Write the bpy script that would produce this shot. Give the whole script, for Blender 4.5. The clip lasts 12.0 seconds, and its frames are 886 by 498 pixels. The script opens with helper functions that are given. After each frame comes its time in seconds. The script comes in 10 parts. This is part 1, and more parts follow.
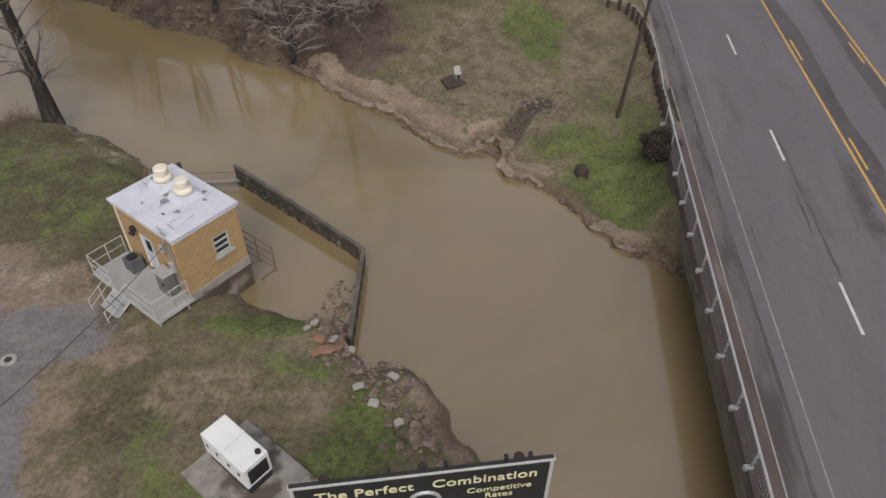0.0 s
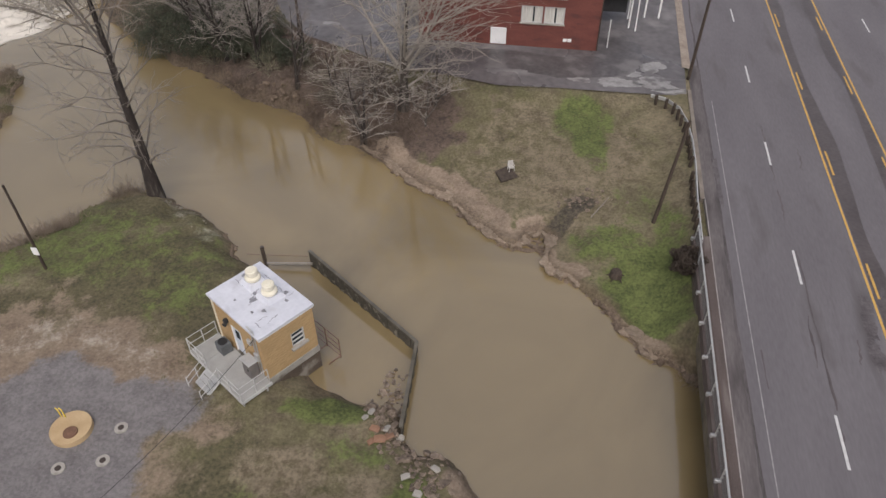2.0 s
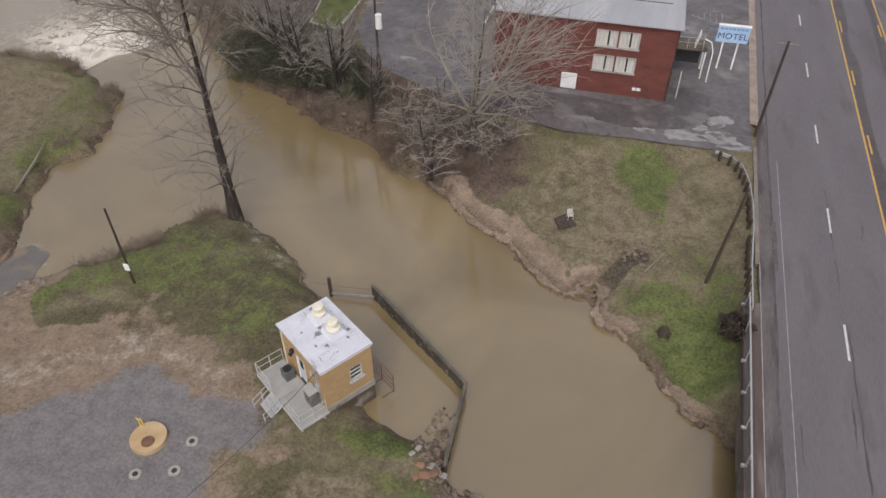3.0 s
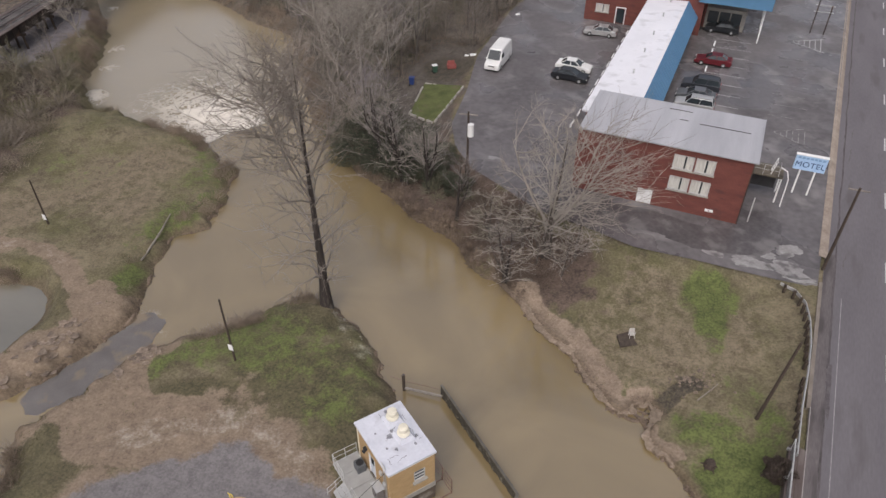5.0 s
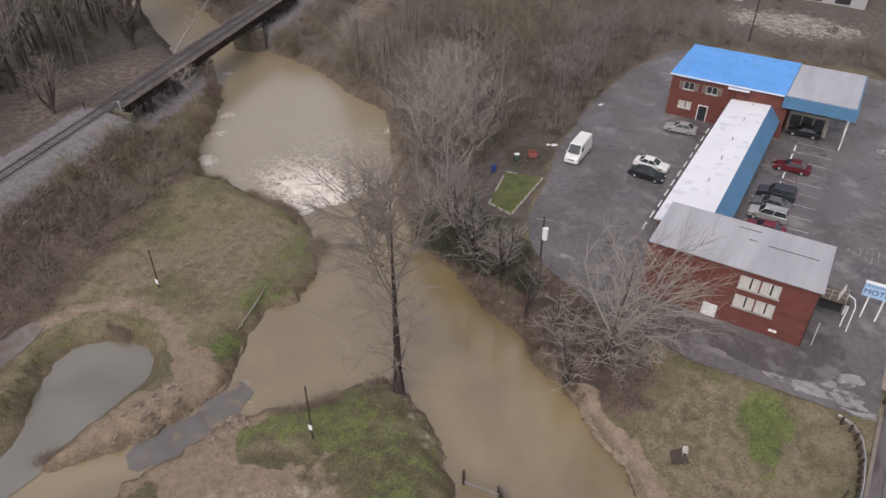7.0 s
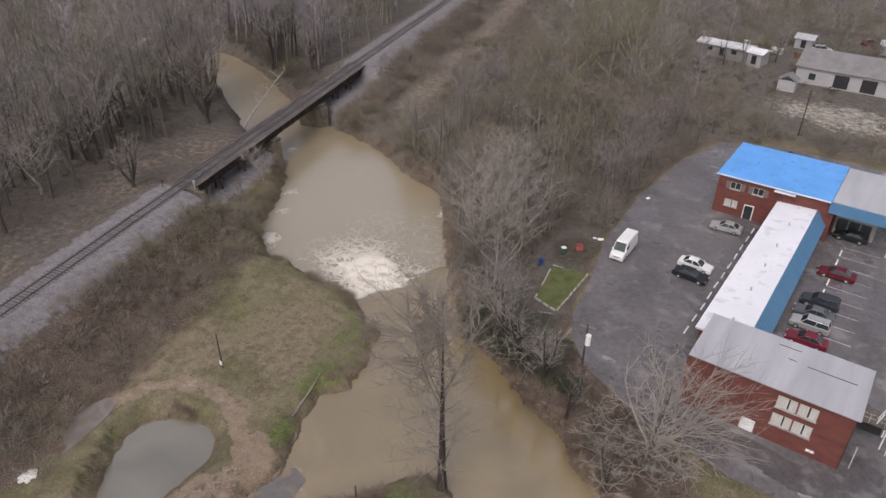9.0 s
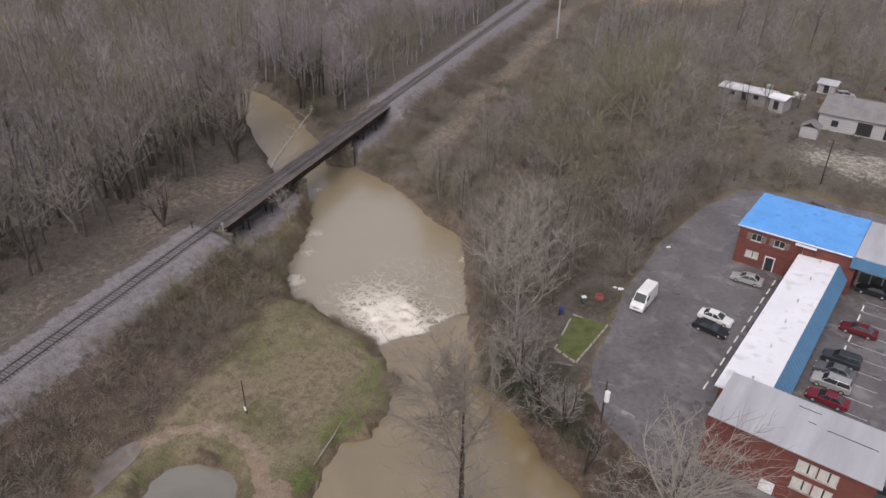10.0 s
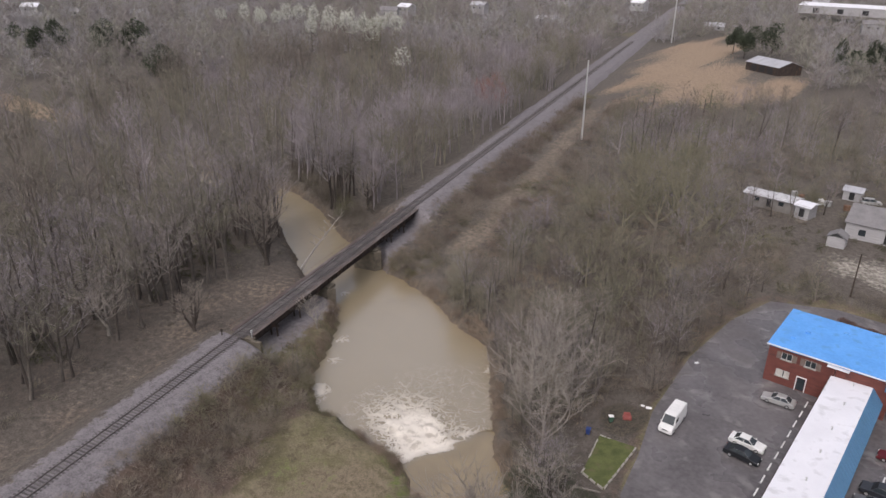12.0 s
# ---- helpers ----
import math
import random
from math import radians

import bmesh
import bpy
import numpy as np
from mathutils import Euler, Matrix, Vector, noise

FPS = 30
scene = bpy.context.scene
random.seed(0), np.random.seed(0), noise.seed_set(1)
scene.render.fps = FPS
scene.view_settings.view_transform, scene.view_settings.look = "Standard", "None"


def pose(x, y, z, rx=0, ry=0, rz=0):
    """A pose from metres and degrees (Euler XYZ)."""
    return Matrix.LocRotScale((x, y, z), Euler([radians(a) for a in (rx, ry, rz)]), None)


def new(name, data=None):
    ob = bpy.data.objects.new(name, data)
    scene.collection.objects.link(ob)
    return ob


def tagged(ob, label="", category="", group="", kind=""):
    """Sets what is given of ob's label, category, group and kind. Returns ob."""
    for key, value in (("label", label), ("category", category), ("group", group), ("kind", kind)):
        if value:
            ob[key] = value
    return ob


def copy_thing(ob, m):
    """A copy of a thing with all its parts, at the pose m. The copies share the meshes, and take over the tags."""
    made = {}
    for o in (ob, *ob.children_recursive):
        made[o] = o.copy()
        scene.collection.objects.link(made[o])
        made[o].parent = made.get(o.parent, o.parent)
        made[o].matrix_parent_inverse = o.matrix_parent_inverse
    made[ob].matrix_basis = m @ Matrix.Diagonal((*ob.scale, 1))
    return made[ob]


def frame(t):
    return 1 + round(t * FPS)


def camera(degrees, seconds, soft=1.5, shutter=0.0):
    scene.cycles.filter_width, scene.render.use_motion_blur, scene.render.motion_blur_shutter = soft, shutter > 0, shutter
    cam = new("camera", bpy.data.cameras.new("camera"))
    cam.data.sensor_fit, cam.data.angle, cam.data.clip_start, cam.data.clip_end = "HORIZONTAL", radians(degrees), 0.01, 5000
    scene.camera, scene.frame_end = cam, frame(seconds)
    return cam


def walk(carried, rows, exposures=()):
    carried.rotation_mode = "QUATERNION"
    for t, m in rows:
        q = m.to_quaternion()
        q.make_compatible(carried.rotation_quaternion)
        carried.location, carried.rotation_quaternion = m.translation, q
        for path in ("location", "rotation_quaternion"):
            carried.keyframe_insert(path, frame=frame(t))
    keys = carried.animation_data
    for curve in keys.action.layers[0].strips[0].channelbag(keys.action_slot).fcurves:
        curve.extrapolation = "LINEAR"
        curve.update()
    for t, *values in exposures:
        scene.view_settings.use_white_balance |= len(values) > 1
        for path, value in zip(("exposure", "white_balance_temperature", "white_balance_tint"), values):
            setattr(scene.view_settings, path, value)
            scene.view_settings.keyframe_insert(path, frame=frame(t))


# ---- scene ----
cam = camera(64.5, 12.0)
METRES, EYE, TILT, LEAN, TURN = 42.6, 24.2, -41.8, 0.0, 0.0
ROWS = [
    (0.0, 0.0, 0.0, 0.0, -0.0, 0.0, 0.0),
    (0.5, 0.0012, -0.0316, 0.0335, 0.01, -0.07, 0.09),
    (1.0, 0.002, -0.0614, 0.0654, 0.29, -0.05, -0.15),
    (1.5, 0.002, -0.0902, 0.0969, 1.55, -0.04, -1.34),
    (2.0, 0.0019, -0.1187, 0.1279, 4.1, -0.08, -3.62),
    (2.5, 0.0033, -0.1471, 0.1585, 6.82, -0.22, -6.05),
    (3.0, 0.0044, -0.1739, 0.1882, 8.97, -0.21, -7.94),
    (5.0, 0.0093, -0.2939, 0.3184, 15.24, 1.39, -13.31),
    (5.5, 0.0099, -0.3253, 0.3512, 16.71, 1.79, -14.57),
    (6.0, 0.0088, -0.3554, 0.3809, 18.08, 2.13, -15.72),
    (6.5, 0.0084, -0.3872, 0.4132, 19.62, 2.42, -16.98),
    (7.0, 0.0065, -0.4195, 0.4444, 21.05, 2.73, -18.18),
    (9.0, -0.0049, -0.5457, 0.5686, 24.68, 5.11, -21.11),
    (9.5, -0.0096, -0.5739, 0.5989, 25.47, 5.82, -21.74),
    (10.0, -0.0153, -0.6009, 0.631, 26.28, 6.61, -22.3),
    (10.5, -0.0212, -0.6275, 0.6639, 27.14, 7.52, -22.89),
    (11.0, -0.026, -0.6503, 0.694, 27.96, 8.51, -23.43),
    (11.5, -0.0319, -0.6657, 0.7215, 28.28, 9.88, -23.59),
    (12.0, -0.041, -0.6668, 0.7323, 28.21, 12.4, -23.53),
]
walk(cam, [(t, pose(0, 0, EYE, TILT, LEAN, TURN) @ pose(METRES * x, METRES * y, METRES * z, 90 + pitch, roll, yaw)) for t, x, y, z, yaw, pitch, roll in ROWS],
     exposures=[(0.0, -0.18, 6560, 13.0), (2.5, -0.01, 6560, 13.5), (6.0, 0.03, 6540, 15.0), (12.0, 0.11, 6480, 16.5)])

# ---- light: an overcast winter day ----
world = bpy.data.worlds.new("overcast_sky")
scene.world = world
world.use_nodes = True
wn, wl = world.node_tree.nodes, world.node_tree.links
sky = wn.new("ShaderNodeTexSky")
sky.sky_type, sky.sun_disc = "NISHITA", False
sky.sun_elevation, sky.sun_rotation = radians(52), radians(180)
sky.dust_density, sky.air_density, sky.ozone_density = 4.0, 1.0, 0.5
grey = wn.new("ShaderNodeHueSaturation")
grey.inputs["Saturation"].default_value = 0.38
wl.new(sky.outputs[0], grey.inputs["Color"])
wl.new(grey.outputs[0], wn["Background"].inputs[0])
wn["Background"].inputs[1].default_value = 0.16
sun_data = bpy.data.lights.new("sun", "SUN")
sun_data.energy, sun_data.angle, sun_data.color = 1.0, radians(32), (1.0, 0.97, 0.95)
sun = new("sun", sun_data)
sun.matrix_world = pose(0, 0, 200, 38, 0, 20)


# ---- helpers of this scene ----
def mesh_of(bm, name, material, smooth=False):
    me = bpy.data.meshes.new(name)
    bmesh.ops.recalc_face_normals(bm, faces=bm.faces)
    bm.to_mesh(me)
    bm.free()
    me.materials.append(material)
    if smooth:
        me.polygons.foreach_set("use_smooth", [True] * len(me.polygons))
    return me


def part(name, bm, material, parent=None, label="", smooth=False):
    ob = new(name, mesh_of(bm, name, material, smooth))
    ob.parent = parent
    if label:
        tagged(ob, label)
    return ob


def thing(name, label, category, group="", kind="", at=None):
    ob = new(name)
    ob.empty_display_size = 0.3
    tagged(ob, label, category, group, kind)
    if at is not None:
        ob.matrix_basis = at
    return ob


def raw_mesh(name, verts, tris, material, smooth=False):
    """A mesh from arrays of corners and triangles."""
    me = bpy.data.meshes.new(name)
    verts, tris = np.asarray(verts, np.float32), np.asarray(tris, np.int32)
    me.vertices.add(len(verts))
    me.vertices.foreach_set("co", verts.ravel())
    me.loops.add(tris.size)
    me.loops.foreach_set("vertex_index", tris.ravel())
    me.polygons.add(len(tris))
    me.polygons.foreach_set("loop_start", np.arange(0, tris.size, 3, dtype=np.int32))
    if smooth:
        me.polygons.foreach_set("use_smooth", np.ones(len(tris), bool))
    me.update(calc_edges=True)
    me.materials.append(material)
    return me


def box(bm, c, s, rz=0.0, bevel=0.0, m=None):
    mat = Matrix.Translation(c) @ Matrix.Rotation(radians(rz), 4, "Z") @ Matrix.Diagonal((*s, 1))
    if m is not None:
        mat = m @ mat
    got = bmesh.ops.create_cube(bm, size=1.0, matrix=mat)["verts"]
    if bevel > 0:
        edges = {e for v in got for e in v.link_edges}
        bmesh.ops.bevel(bm, geom=list(edges), offset=bevel, segments=1, affect="EDGES")
    return got


def tube(bm, a, b, r0, r1=None, n=8):
    a, b = Vector(a), Vector(b)
    d = b - a
    q = d.to_track_quat("Z", "Y").to_matrix().to_4x4()
    return bmesh.ops.create_cone(bm, cap_ends=True, segments=n, radius1=r0, radius2=r0 if r1 is None else r1, depth=d.length,
                                 matrix=Matrix.Translation((a + b) / 2) @ q)["verts"]


def prism(bm, pts, z0, z1):
    """An upright prism over a plan outline."""
    low = [bm.verts.new((x, y, z0)) for x, y in pts]
    top = [bm.verts.new((x, y, z1)) for x, y in pts]
    n = len(pts)
    bm.faces.new(top)
    bm.faces.new(list(reversed(low)))
    for i in range(n):
        bm.faces.new((low[i], low[(i + 1) % n], top[(i + 1) % n], top[i]))


def seg_dist(px, py, line, closed=False):
    """The distance of many points to a plan line."""
    line = np.asarray(line, float)
    nxt = np.roll(line, -1, 0) if closed else line[1:]
    best = np.full(px.shape, 1e9)
    for (ax, ay), (bx, by) in zip(line if closed else line[:-1], nxt):
        dx, dy = bx - ax, by - ay
        t = np.clip(((px - ax) * dx + (py - ay) * dy) / (dx * dx + dy * dy), 0, 1)
        best = np.minimum(best, np.hypot(px - ax - t * dx, py - ay - t * dy))
    return best


def inside(px, py, line):
    line = np.asarray(line, float)
    hit = np.zeros(px.shape, bool)
    for (ax, ay), (bx, by) in zip(line, np.roll(line, -1, 0)):
        if ay != by:
            hit ^= ((ay > py) != (by > py)) & (px < (bx - ax) * (py - ay) / (by - ay) + ax)
    return hit


def signed(px, py, line):
    """Distance to a closed plan line, negative within it."""
    d = seg_dist(px, py, line, True)
    return np.where(inside(px, py, line), -d, d)


def step(x, a, b):
    t = np.clip((x - a) / (b - a), 0, 1)
    return t * t * (3 - 2 * t)


rng = np.random.default_rng(7)
LATTICE = rng.random((256, 256))


def wave(x, y, size):
    """Smooth random values from 0 to 1, over cells of that size."""
    x, y = np.asarray(x, float) / size, np.asarray(y, float) / size
    i, j = np.floor(x).astype(int), np.floor(y).astype(int)
    u, v = x - i, y - j
    u, v = u * u * (3 - 2 * u), v * v * (3 - 2 * v)
    g = lambda a, b: LATTICE[a % 256, b % 256]
    return (g(i, j) * (1 - u) + g(i + 1, j) * u) * (1 - v) + (g(i, j + 1) * (1 - u) + g(i + 1, j + 1) * u) * v


# ---- materials ----
def surf(name, dark, light, scale=2.0, rough=0.85, metal=0.0, bump=0.3, fine=30.0, spots=None, ior=1.45, stretch=(1, 1, 1), per_object=0.0, spot_scale=0.6, spot_at=0.62, wet=None):
    """A surface with two colours at two scales, optional stains, and fine relief."""
    m = bpy.data.materials.new(name)
    m.use_nodes = True
    n, l = m.node_tree.nodes, m.node_tree.links
    b = n["Principled BSDF"]
    geo = n.new("ShaderNodeTexCoord")
    mp = n.new("ShaderNodeMapping")
    mp.inputs["Scale"].default_value = stretch
    l.new(geo.outputs["Object"], mp.inputs[0])
    big, small = n.new("ShaderNodeTexNoise"), n.new("ShaderNodeTexNoise")
    big.inputs["Scale"].default_value, big.inputs["Detail"].default_value = scale, 5
    small.inputs["Scale"].default_value, small.inputs["Detail"].default_value = fine, 3
    mixf = n.new("ShaderNodeMix")
    mixf.data_type = "FLOAT"
    mixf.inputs[0].default_value = 0.4
    l.new(mp.outputs[0], big.inputs["Vector"])
    l.new(mp.outputs[0], small.inputs["Vector"])
    l.new(big.outputs[0], mixf.inputs[2])
    l.new(small.outputs[0], mixf.inputs[3])
    ramp = n.new("ShaderNodeValToRGB")
    ramp.color_ramp.elements[0].position, ramp.color_ramp.elements[1].position = 0.32, 0.68
    ramp.color_ramp.elements[0].color, ramp.color_ramp.elements[1].color = (*dark, 1), (*light, 1)
    l.new(mixf.outputs[0], ramp.inputs[0])
    out = ramp.outputs[0]
    if spots:
        sp = n.new("ShaderNodeTexNoise")
        sp.inputs["Scale"].default_value, sp.inputs["Detail"].default_value = spot_scale, 7
        l.new(mp.outputs[0], sp.inputs["Vector"])
        r2 = n.new("ShaderNodeValToRGB")
        r2.color_ramp.elements[0].position, r2.color_ramp.elements[1].position = spot_at - 0.06, spot_at + 0.06
        l.new(sp.outputs[0], r2.inputs[0])
        mx = n.new("ShaderNodeMix")
        mx.data_type = "RGBA"
        mx.inputs[7].default_value = (*spots, 1)
        l.new(r2.outputs[0], mx.inputs[0])
        l.new(out, mx.inputs[6])
        out = mx.outputs[2]
    if per_object:
        info, hsv, mul = n.new("ShaderNodeObjectInfo"), n.new("ShaderNodeHueSaturation"), n.new("ShaderNodeMapRange")
        mul.inputs["To Min"].default_value, mul.inputs["To Max"].default_value = 1 - per_object, 1 + per_object
        l.new(info.outputs["Random"], mul.inputs[0])
        l.new(mul.outputs[0], hsv.inputs["Value"])
        l.new(out, hsv.inputs["Color"])
        out = hsv.outputs[0]
    l.new(out, b.inputs["Base Color"])
    b.inputs["Roughness"].default_value, b.inputs["Metallic"].default_value, b.inputs["IOR"].default_value = rough, metal, ior
    if wet:
        wn_, wr = n.new("ShaderNodeTexNoise"), n.new("ShaderNodeMapRange")
        wn_.inputs["Scale"].default_value, wn_.inputs["Detail"].default_value = wet, 6
        l.new(mp.outputs[0], wn_.inputs["Vector"])
        wr.inputs["From Min"].default_value, wr.inputs["From Max"].default_value = 0.47, 0.56
        wr.inputs["To Min"].default_value, wr.inputs["To Max"].default_value = rough, 0.16
        l.new(wn_.outputs[0], wr.inputs[0])
        l.new(wr.outputs[0], b.inputs["Roughness"])
    if bump:
        bp = n.new("ShaderNodeBump")
        bp.inputs["Strength"].default_value, bp.inputs["Distance"].default_value = bump, 0.02
        l.new(small.outputs[0], bp.inputs["Height"])
        l.new(bp.outputs[0], b.inputs["Normal"])
    return m


M_CONC = surf("concrete", (0.26, 0.24, 0.21), (0.42, 0.40, 0.36), 1.2, 0.9, spots=(0.17, 0.16, 0.13))
M_CONC_DARK = surf("wet_concrete", (0.07, 0.06, 0.045), (0.17, 0.145, 0.11), 1.0, 0.8, spots=(0.05, 0.045, 0.035))
M_BRICK_TAN = surf("tan_brick", (0.34, 0.225, 0.11), (0.44, 0.3, 0.155), 1.5, 0.9, fine=9, bump=0.5, stretch=(1, 1, 3))
M_BRICK_RED = surf("red_brick", (0.105, 0.034, 0.027), (0.17, 0.056, 0.044), 0.5, 0.85, fine=6, bump=0.4, stretch=(1, 1, 3), spots=(0.09, 0.035, 0.03))
M_BRICK_DARK = surf("dark_brick", (0.05, 0.032, 0.028), (0.13, 0.09, 0.08), 0.8, 0.9, fine=6, bump=0.5)
M_ROOF_PALE = surf("aluminium_roof_coating", (0.5, 0.51, 0.56), (0.62, 0.63, 0.68), 0.9, 0.6, spots=(0.46, 0.46, 0.5), fine=5)
M_LICHEN = surf("stained_wall_steel", (0.028, 0.025, 0.019), (0.085, 0.074, 0.056), 1.4, 0.85, fine=7, spots=(0.19, 0.175, 0.14), spot_scale=2.2, spot_at=0.62)
M_ROOF_METAL = surf("weathered_metal_roof", (0.34, 0.34, 0.36), (0.5, 0.5, 0.52), 0.25, 0.5, metal=0.2, stretch=(3, 0.4, 1))
M_ROOF_WHITE = surf("white_roof_membrane", (0.62, 0.62, 0.65), (0.74, 0.74, 0.77), 0.3, 0.7, spots=(0.55, 0.55, 0.57))
M_TARP = surf("blue_tarpaulin", (0.075, 0.27, 0.62), (0.12, 0.36, 0.78), 0.3, 0.45, spots=(0.085, 0.27, 0.56), fine=2.5, bump=0.6)
M_BLUE = surf("blue_painted_metal", (0.07, 0.17, 0.29), (0.09, 0.21, 0.35), 0.4, 0.55, spots=(0.075, 0.18, 0.29))
M_WHITE = surf("white_paint", (0.66, 0.66, 0.65), (0.78, 0.78, 0.77), 1.0, 0.6, bump=0.1)
M_CREAM = surf("cream_fibreglass", (0.64, 0.6, 0.48), (0.74, 0.7, 0.58), 2.0, 0.5, bump=0.1)
M_GALV = surf("galvanised_steel", (0.42, 0.42, 0.42), (0.56, 0.56, 0.55), 3.0, 0.5, metal=0.5, bump=0.1)
M_RUST = surf("rusted_steel", (0.10, 0.055, 0.035), (0.2, 0.11, 0.07), 3.0, 0.85)
M_STEEL_DARK = surf("dark_bridge_steel", (0.025, 0.02, 0.018), (0.07, 0.05, 0.04), 0.8, 0.8, spots=(0.1, 0.06, 0.04))
M_BLACK = surf("black_paint", (0.012, 0.012, 0.013), (0.03, 0.03, 0.032), 2.0, 0.6)
M_RUBBER = surf("rubber", (0.012, 0.012, 0.012), (0.03, 0.03, 0.03), 6.0, 0.8)
M_WOOD_DARK = surf("creosoted_wood", (0.03, 0.022, 0.017), (0.075, 0.055, 0.042), 2.0, 0.85, stretch=(4, 4, 0.5))
M_WOOD_GREY = surf("weathered_wood", (0.16, 0.14, 0.12), (0.28, 0.25, 0.21), 2.0, 0.9, stretch=(4, 4, 0.5))
M_ASPHALT = surf("road_asphalt", (0.108, 0.098, 0.105), (0.15, 0.138, 0.146), 0.15, 0.75, fine=3.0, bump=0.3, spots=(0.10, 0.09, 0.092), stretch=(2.5, 0.5, 1), spot_scale=0.2)
M_ASPHALT_PATCH = surf("dark_wet_asphalt", (0.055, 0.045, 0.045), (0.1, 0.085, 0.085), 0.5, 0.45, fine=4)
M_LOT = surf("worn_car_park_asphalt", (0.08, 0.073, 0.074), (0.158, 0.146, 0.148), 0.2, 0.6, fine=1.6, spots=(0.2, 0.188, 0.184), spot_scale=0.3, spot_at=0.63, wet=0.12)
M_WORN_SHEEN = surf("worn_sheen_asphalt", (0.17, 0.16, 0.155), (0.33, 0.32, 0.31), 0.7, 0.35, fine=5, spots=(0.11, 0.1, 0.1), spot_scale=0.8, spot_at=0.58)
M_LINE = surf("worn_white_marking", (0.38, 0.37, 0.36), (0.66, 0.66, 0.65), 2.5, 0.7, fine=12)
M_LINE_FADED = surf("faded_white_marking", (0.2, 0.19, 0.185), (0.4, 0.39, 0.38), 2.0, 0.7, fine=8, spots=(0.14, 0.13, 0.13), spot_scale=1.2, spot_at=0.52)
M_LINE_Y = surf("yellow_marking", (0.44, 0.26, 0.065), (0.6, 0.37, 0.1), 1.5, 0.7, fine=10)
M_WALK = surf("stained_bridge_walkway", (0.06, 0.045, 0.041), (0.13, 0.103, 0.094), 0.6, 0.85, stretch=(2, 0.4, 1), spots=(0.16, 0.135, 0.125))
M_BALLAST = surf("ballast_stone", (0.1, 0.091, 0.094), (0.22, 0.202, 0.208), 1.0, 0.9, fine=14, bump=0.8)
M_RAILING = surf("weathered_white_railing", (0.34, 0.34, 0.33), (0.52, 0.52, 0.5), 2, 0.6, bump=0.1)
M_BARK_DARK = surf("dark_wet_bark", (0.013, 0.01, 0.009), (0.055, 0.043, 0.036), 1.6, 0.9, stretch=(3, 3, 0.7), fine=9, bump=1.0, spots=(0.11, 0.096, 0.08), spot_scale=0.8, spot_at=0.64)
M_GLASS = surf("dark_window_glass", (0.02, 0.025, 0.03), (0.04, 0.05, 0.055), 1.0, 0.08, bump=0.0)
M_CURTAIN = surf("pale_curtain", (0.36, 0.345, 0.31), (0.62, 0.61, 0.57), 1.5, 0.9, stretch=(9, 9, 0.5), fine=4)
M_BARK = surf("grey_brown_bark", (0.045, 0.037, 0.031), (0.115, 0.097, 0.083), 1.2, 0.95, stretch=(3, 3, 0.6), fine=9, per_object=0.25)
M_BARK_MID = surf("mid_grey_bark", (0.08, 0.068, 0.058), (0.19, 0.165, 0.143), 1.2, 0.95, stretch=(3, 3, 0.6), fine=9, per_object=0.25)
M_BARK_PALE = surf("pale_sycamore_bark", (0.13, 0.115, 0.098), (0.34, 0.31, 0.27), 0.8, 0.9, fine=5, per_object=0.2)
M_TWIG_DARK = surf("dark_bare_twigs", (0.13, 0.111, 0.094), (0.29, 0.252, 0.216), 0.4, 0.95, bump=0)
M_TWIG = surf("bare_twigs", (0.135, 0.118, 0.108), (0.29, 0.26, 0.24), 0.3, 0.95, bump=0, per_object=0.25)
M_TWIG_PALE = surf("pale_bare_twigs", (0.19, 0.168, 0.145), (0.4, 0.36, 0.315), 0.4, 0.95, bump=0)
M_TWIG_RED = surf("red_brown_brush", (0.128, 0.097, 0.073), (0.31, 0.247, 0.188), 0.15, 0.95, bump=0, fine=0.8, spots=(0.14, 0.13, 0.075), spot_scale=0.06, spot_at=0.58)
M_WOODS = [surf("grey_woodland_twigs", (0.15, 0.131, 0.135), (0.36, 0.322, 0.33), 0.08, 0.95, bump=0, fine=0.4),
           surf("olive_woodland_twigs", (0.104, 0.096, 0.07), (0.268, 0.248, 0.188), 0.08, 0.95, bump=0, fine=0.4),
           surf("brown_woodland_twigs", (0.096, 0.081, 0.067), (0.248, 0.214, 0.182), 0.08, 0.95, bump=0, fine=0.4)]
# far twigs, paler and flatter: the haze of distance is in their colour
M_FAR_HAZE = [surf("hazed_grey_twigs", (0.2, 0.187, 0.187), (0.36, 0.34, 0.34), 0.04, 0.95, bump=0, fine=0.2),
         surf("hazed_olive_twigs", (0.165, 0.158, 0.128), (0.31, 0.297, 0.245), 0.04, 0.95, bump=0, fine=0.2),
         surf("hazed_brown_twigs", (0.16, 0.14, 0.133), (0.3, 0.268, 0.253), 0.04, 0.95, bump=0, fine=0.2)]
M_OLIVE_HAZE = surf("olive_bud_haze", (0.12, 0.11, 0.074), (0.26, 0.24, 0.168), 0.12, 0.95, bump=0, fine=0.5)
M_SHRUB = surf("grey_brown_shrub_twigs", (0.122, 0.104, 0.084), (0.265, 0.228, 0.188), 0.1, 0.95, bump=0, fine=0.8, spots=(0.18, 0.168, 0.108), spot_scale=0.05, spot_at=0.58)
M_LEAF_DARK = surf("dark_evergreen_leaves", (0.03, 0.036, 0.022), (0.085, 0.088, 0.055), 0.5, 0.7, bump=0, per_object=0.2)
M_ROCK = surf("riprap_stone", (0.088, 0.066, 0.05), (0.275, 0.217, 0.168), 0.6, 0.9, fine=5, bump=0.6, per_object=0.3)
M_CLAY = surf("orange_clay_block", (0.19, 0.1, 0.064), (0.3, 0.178, 0.115), 1.5, 0.9)

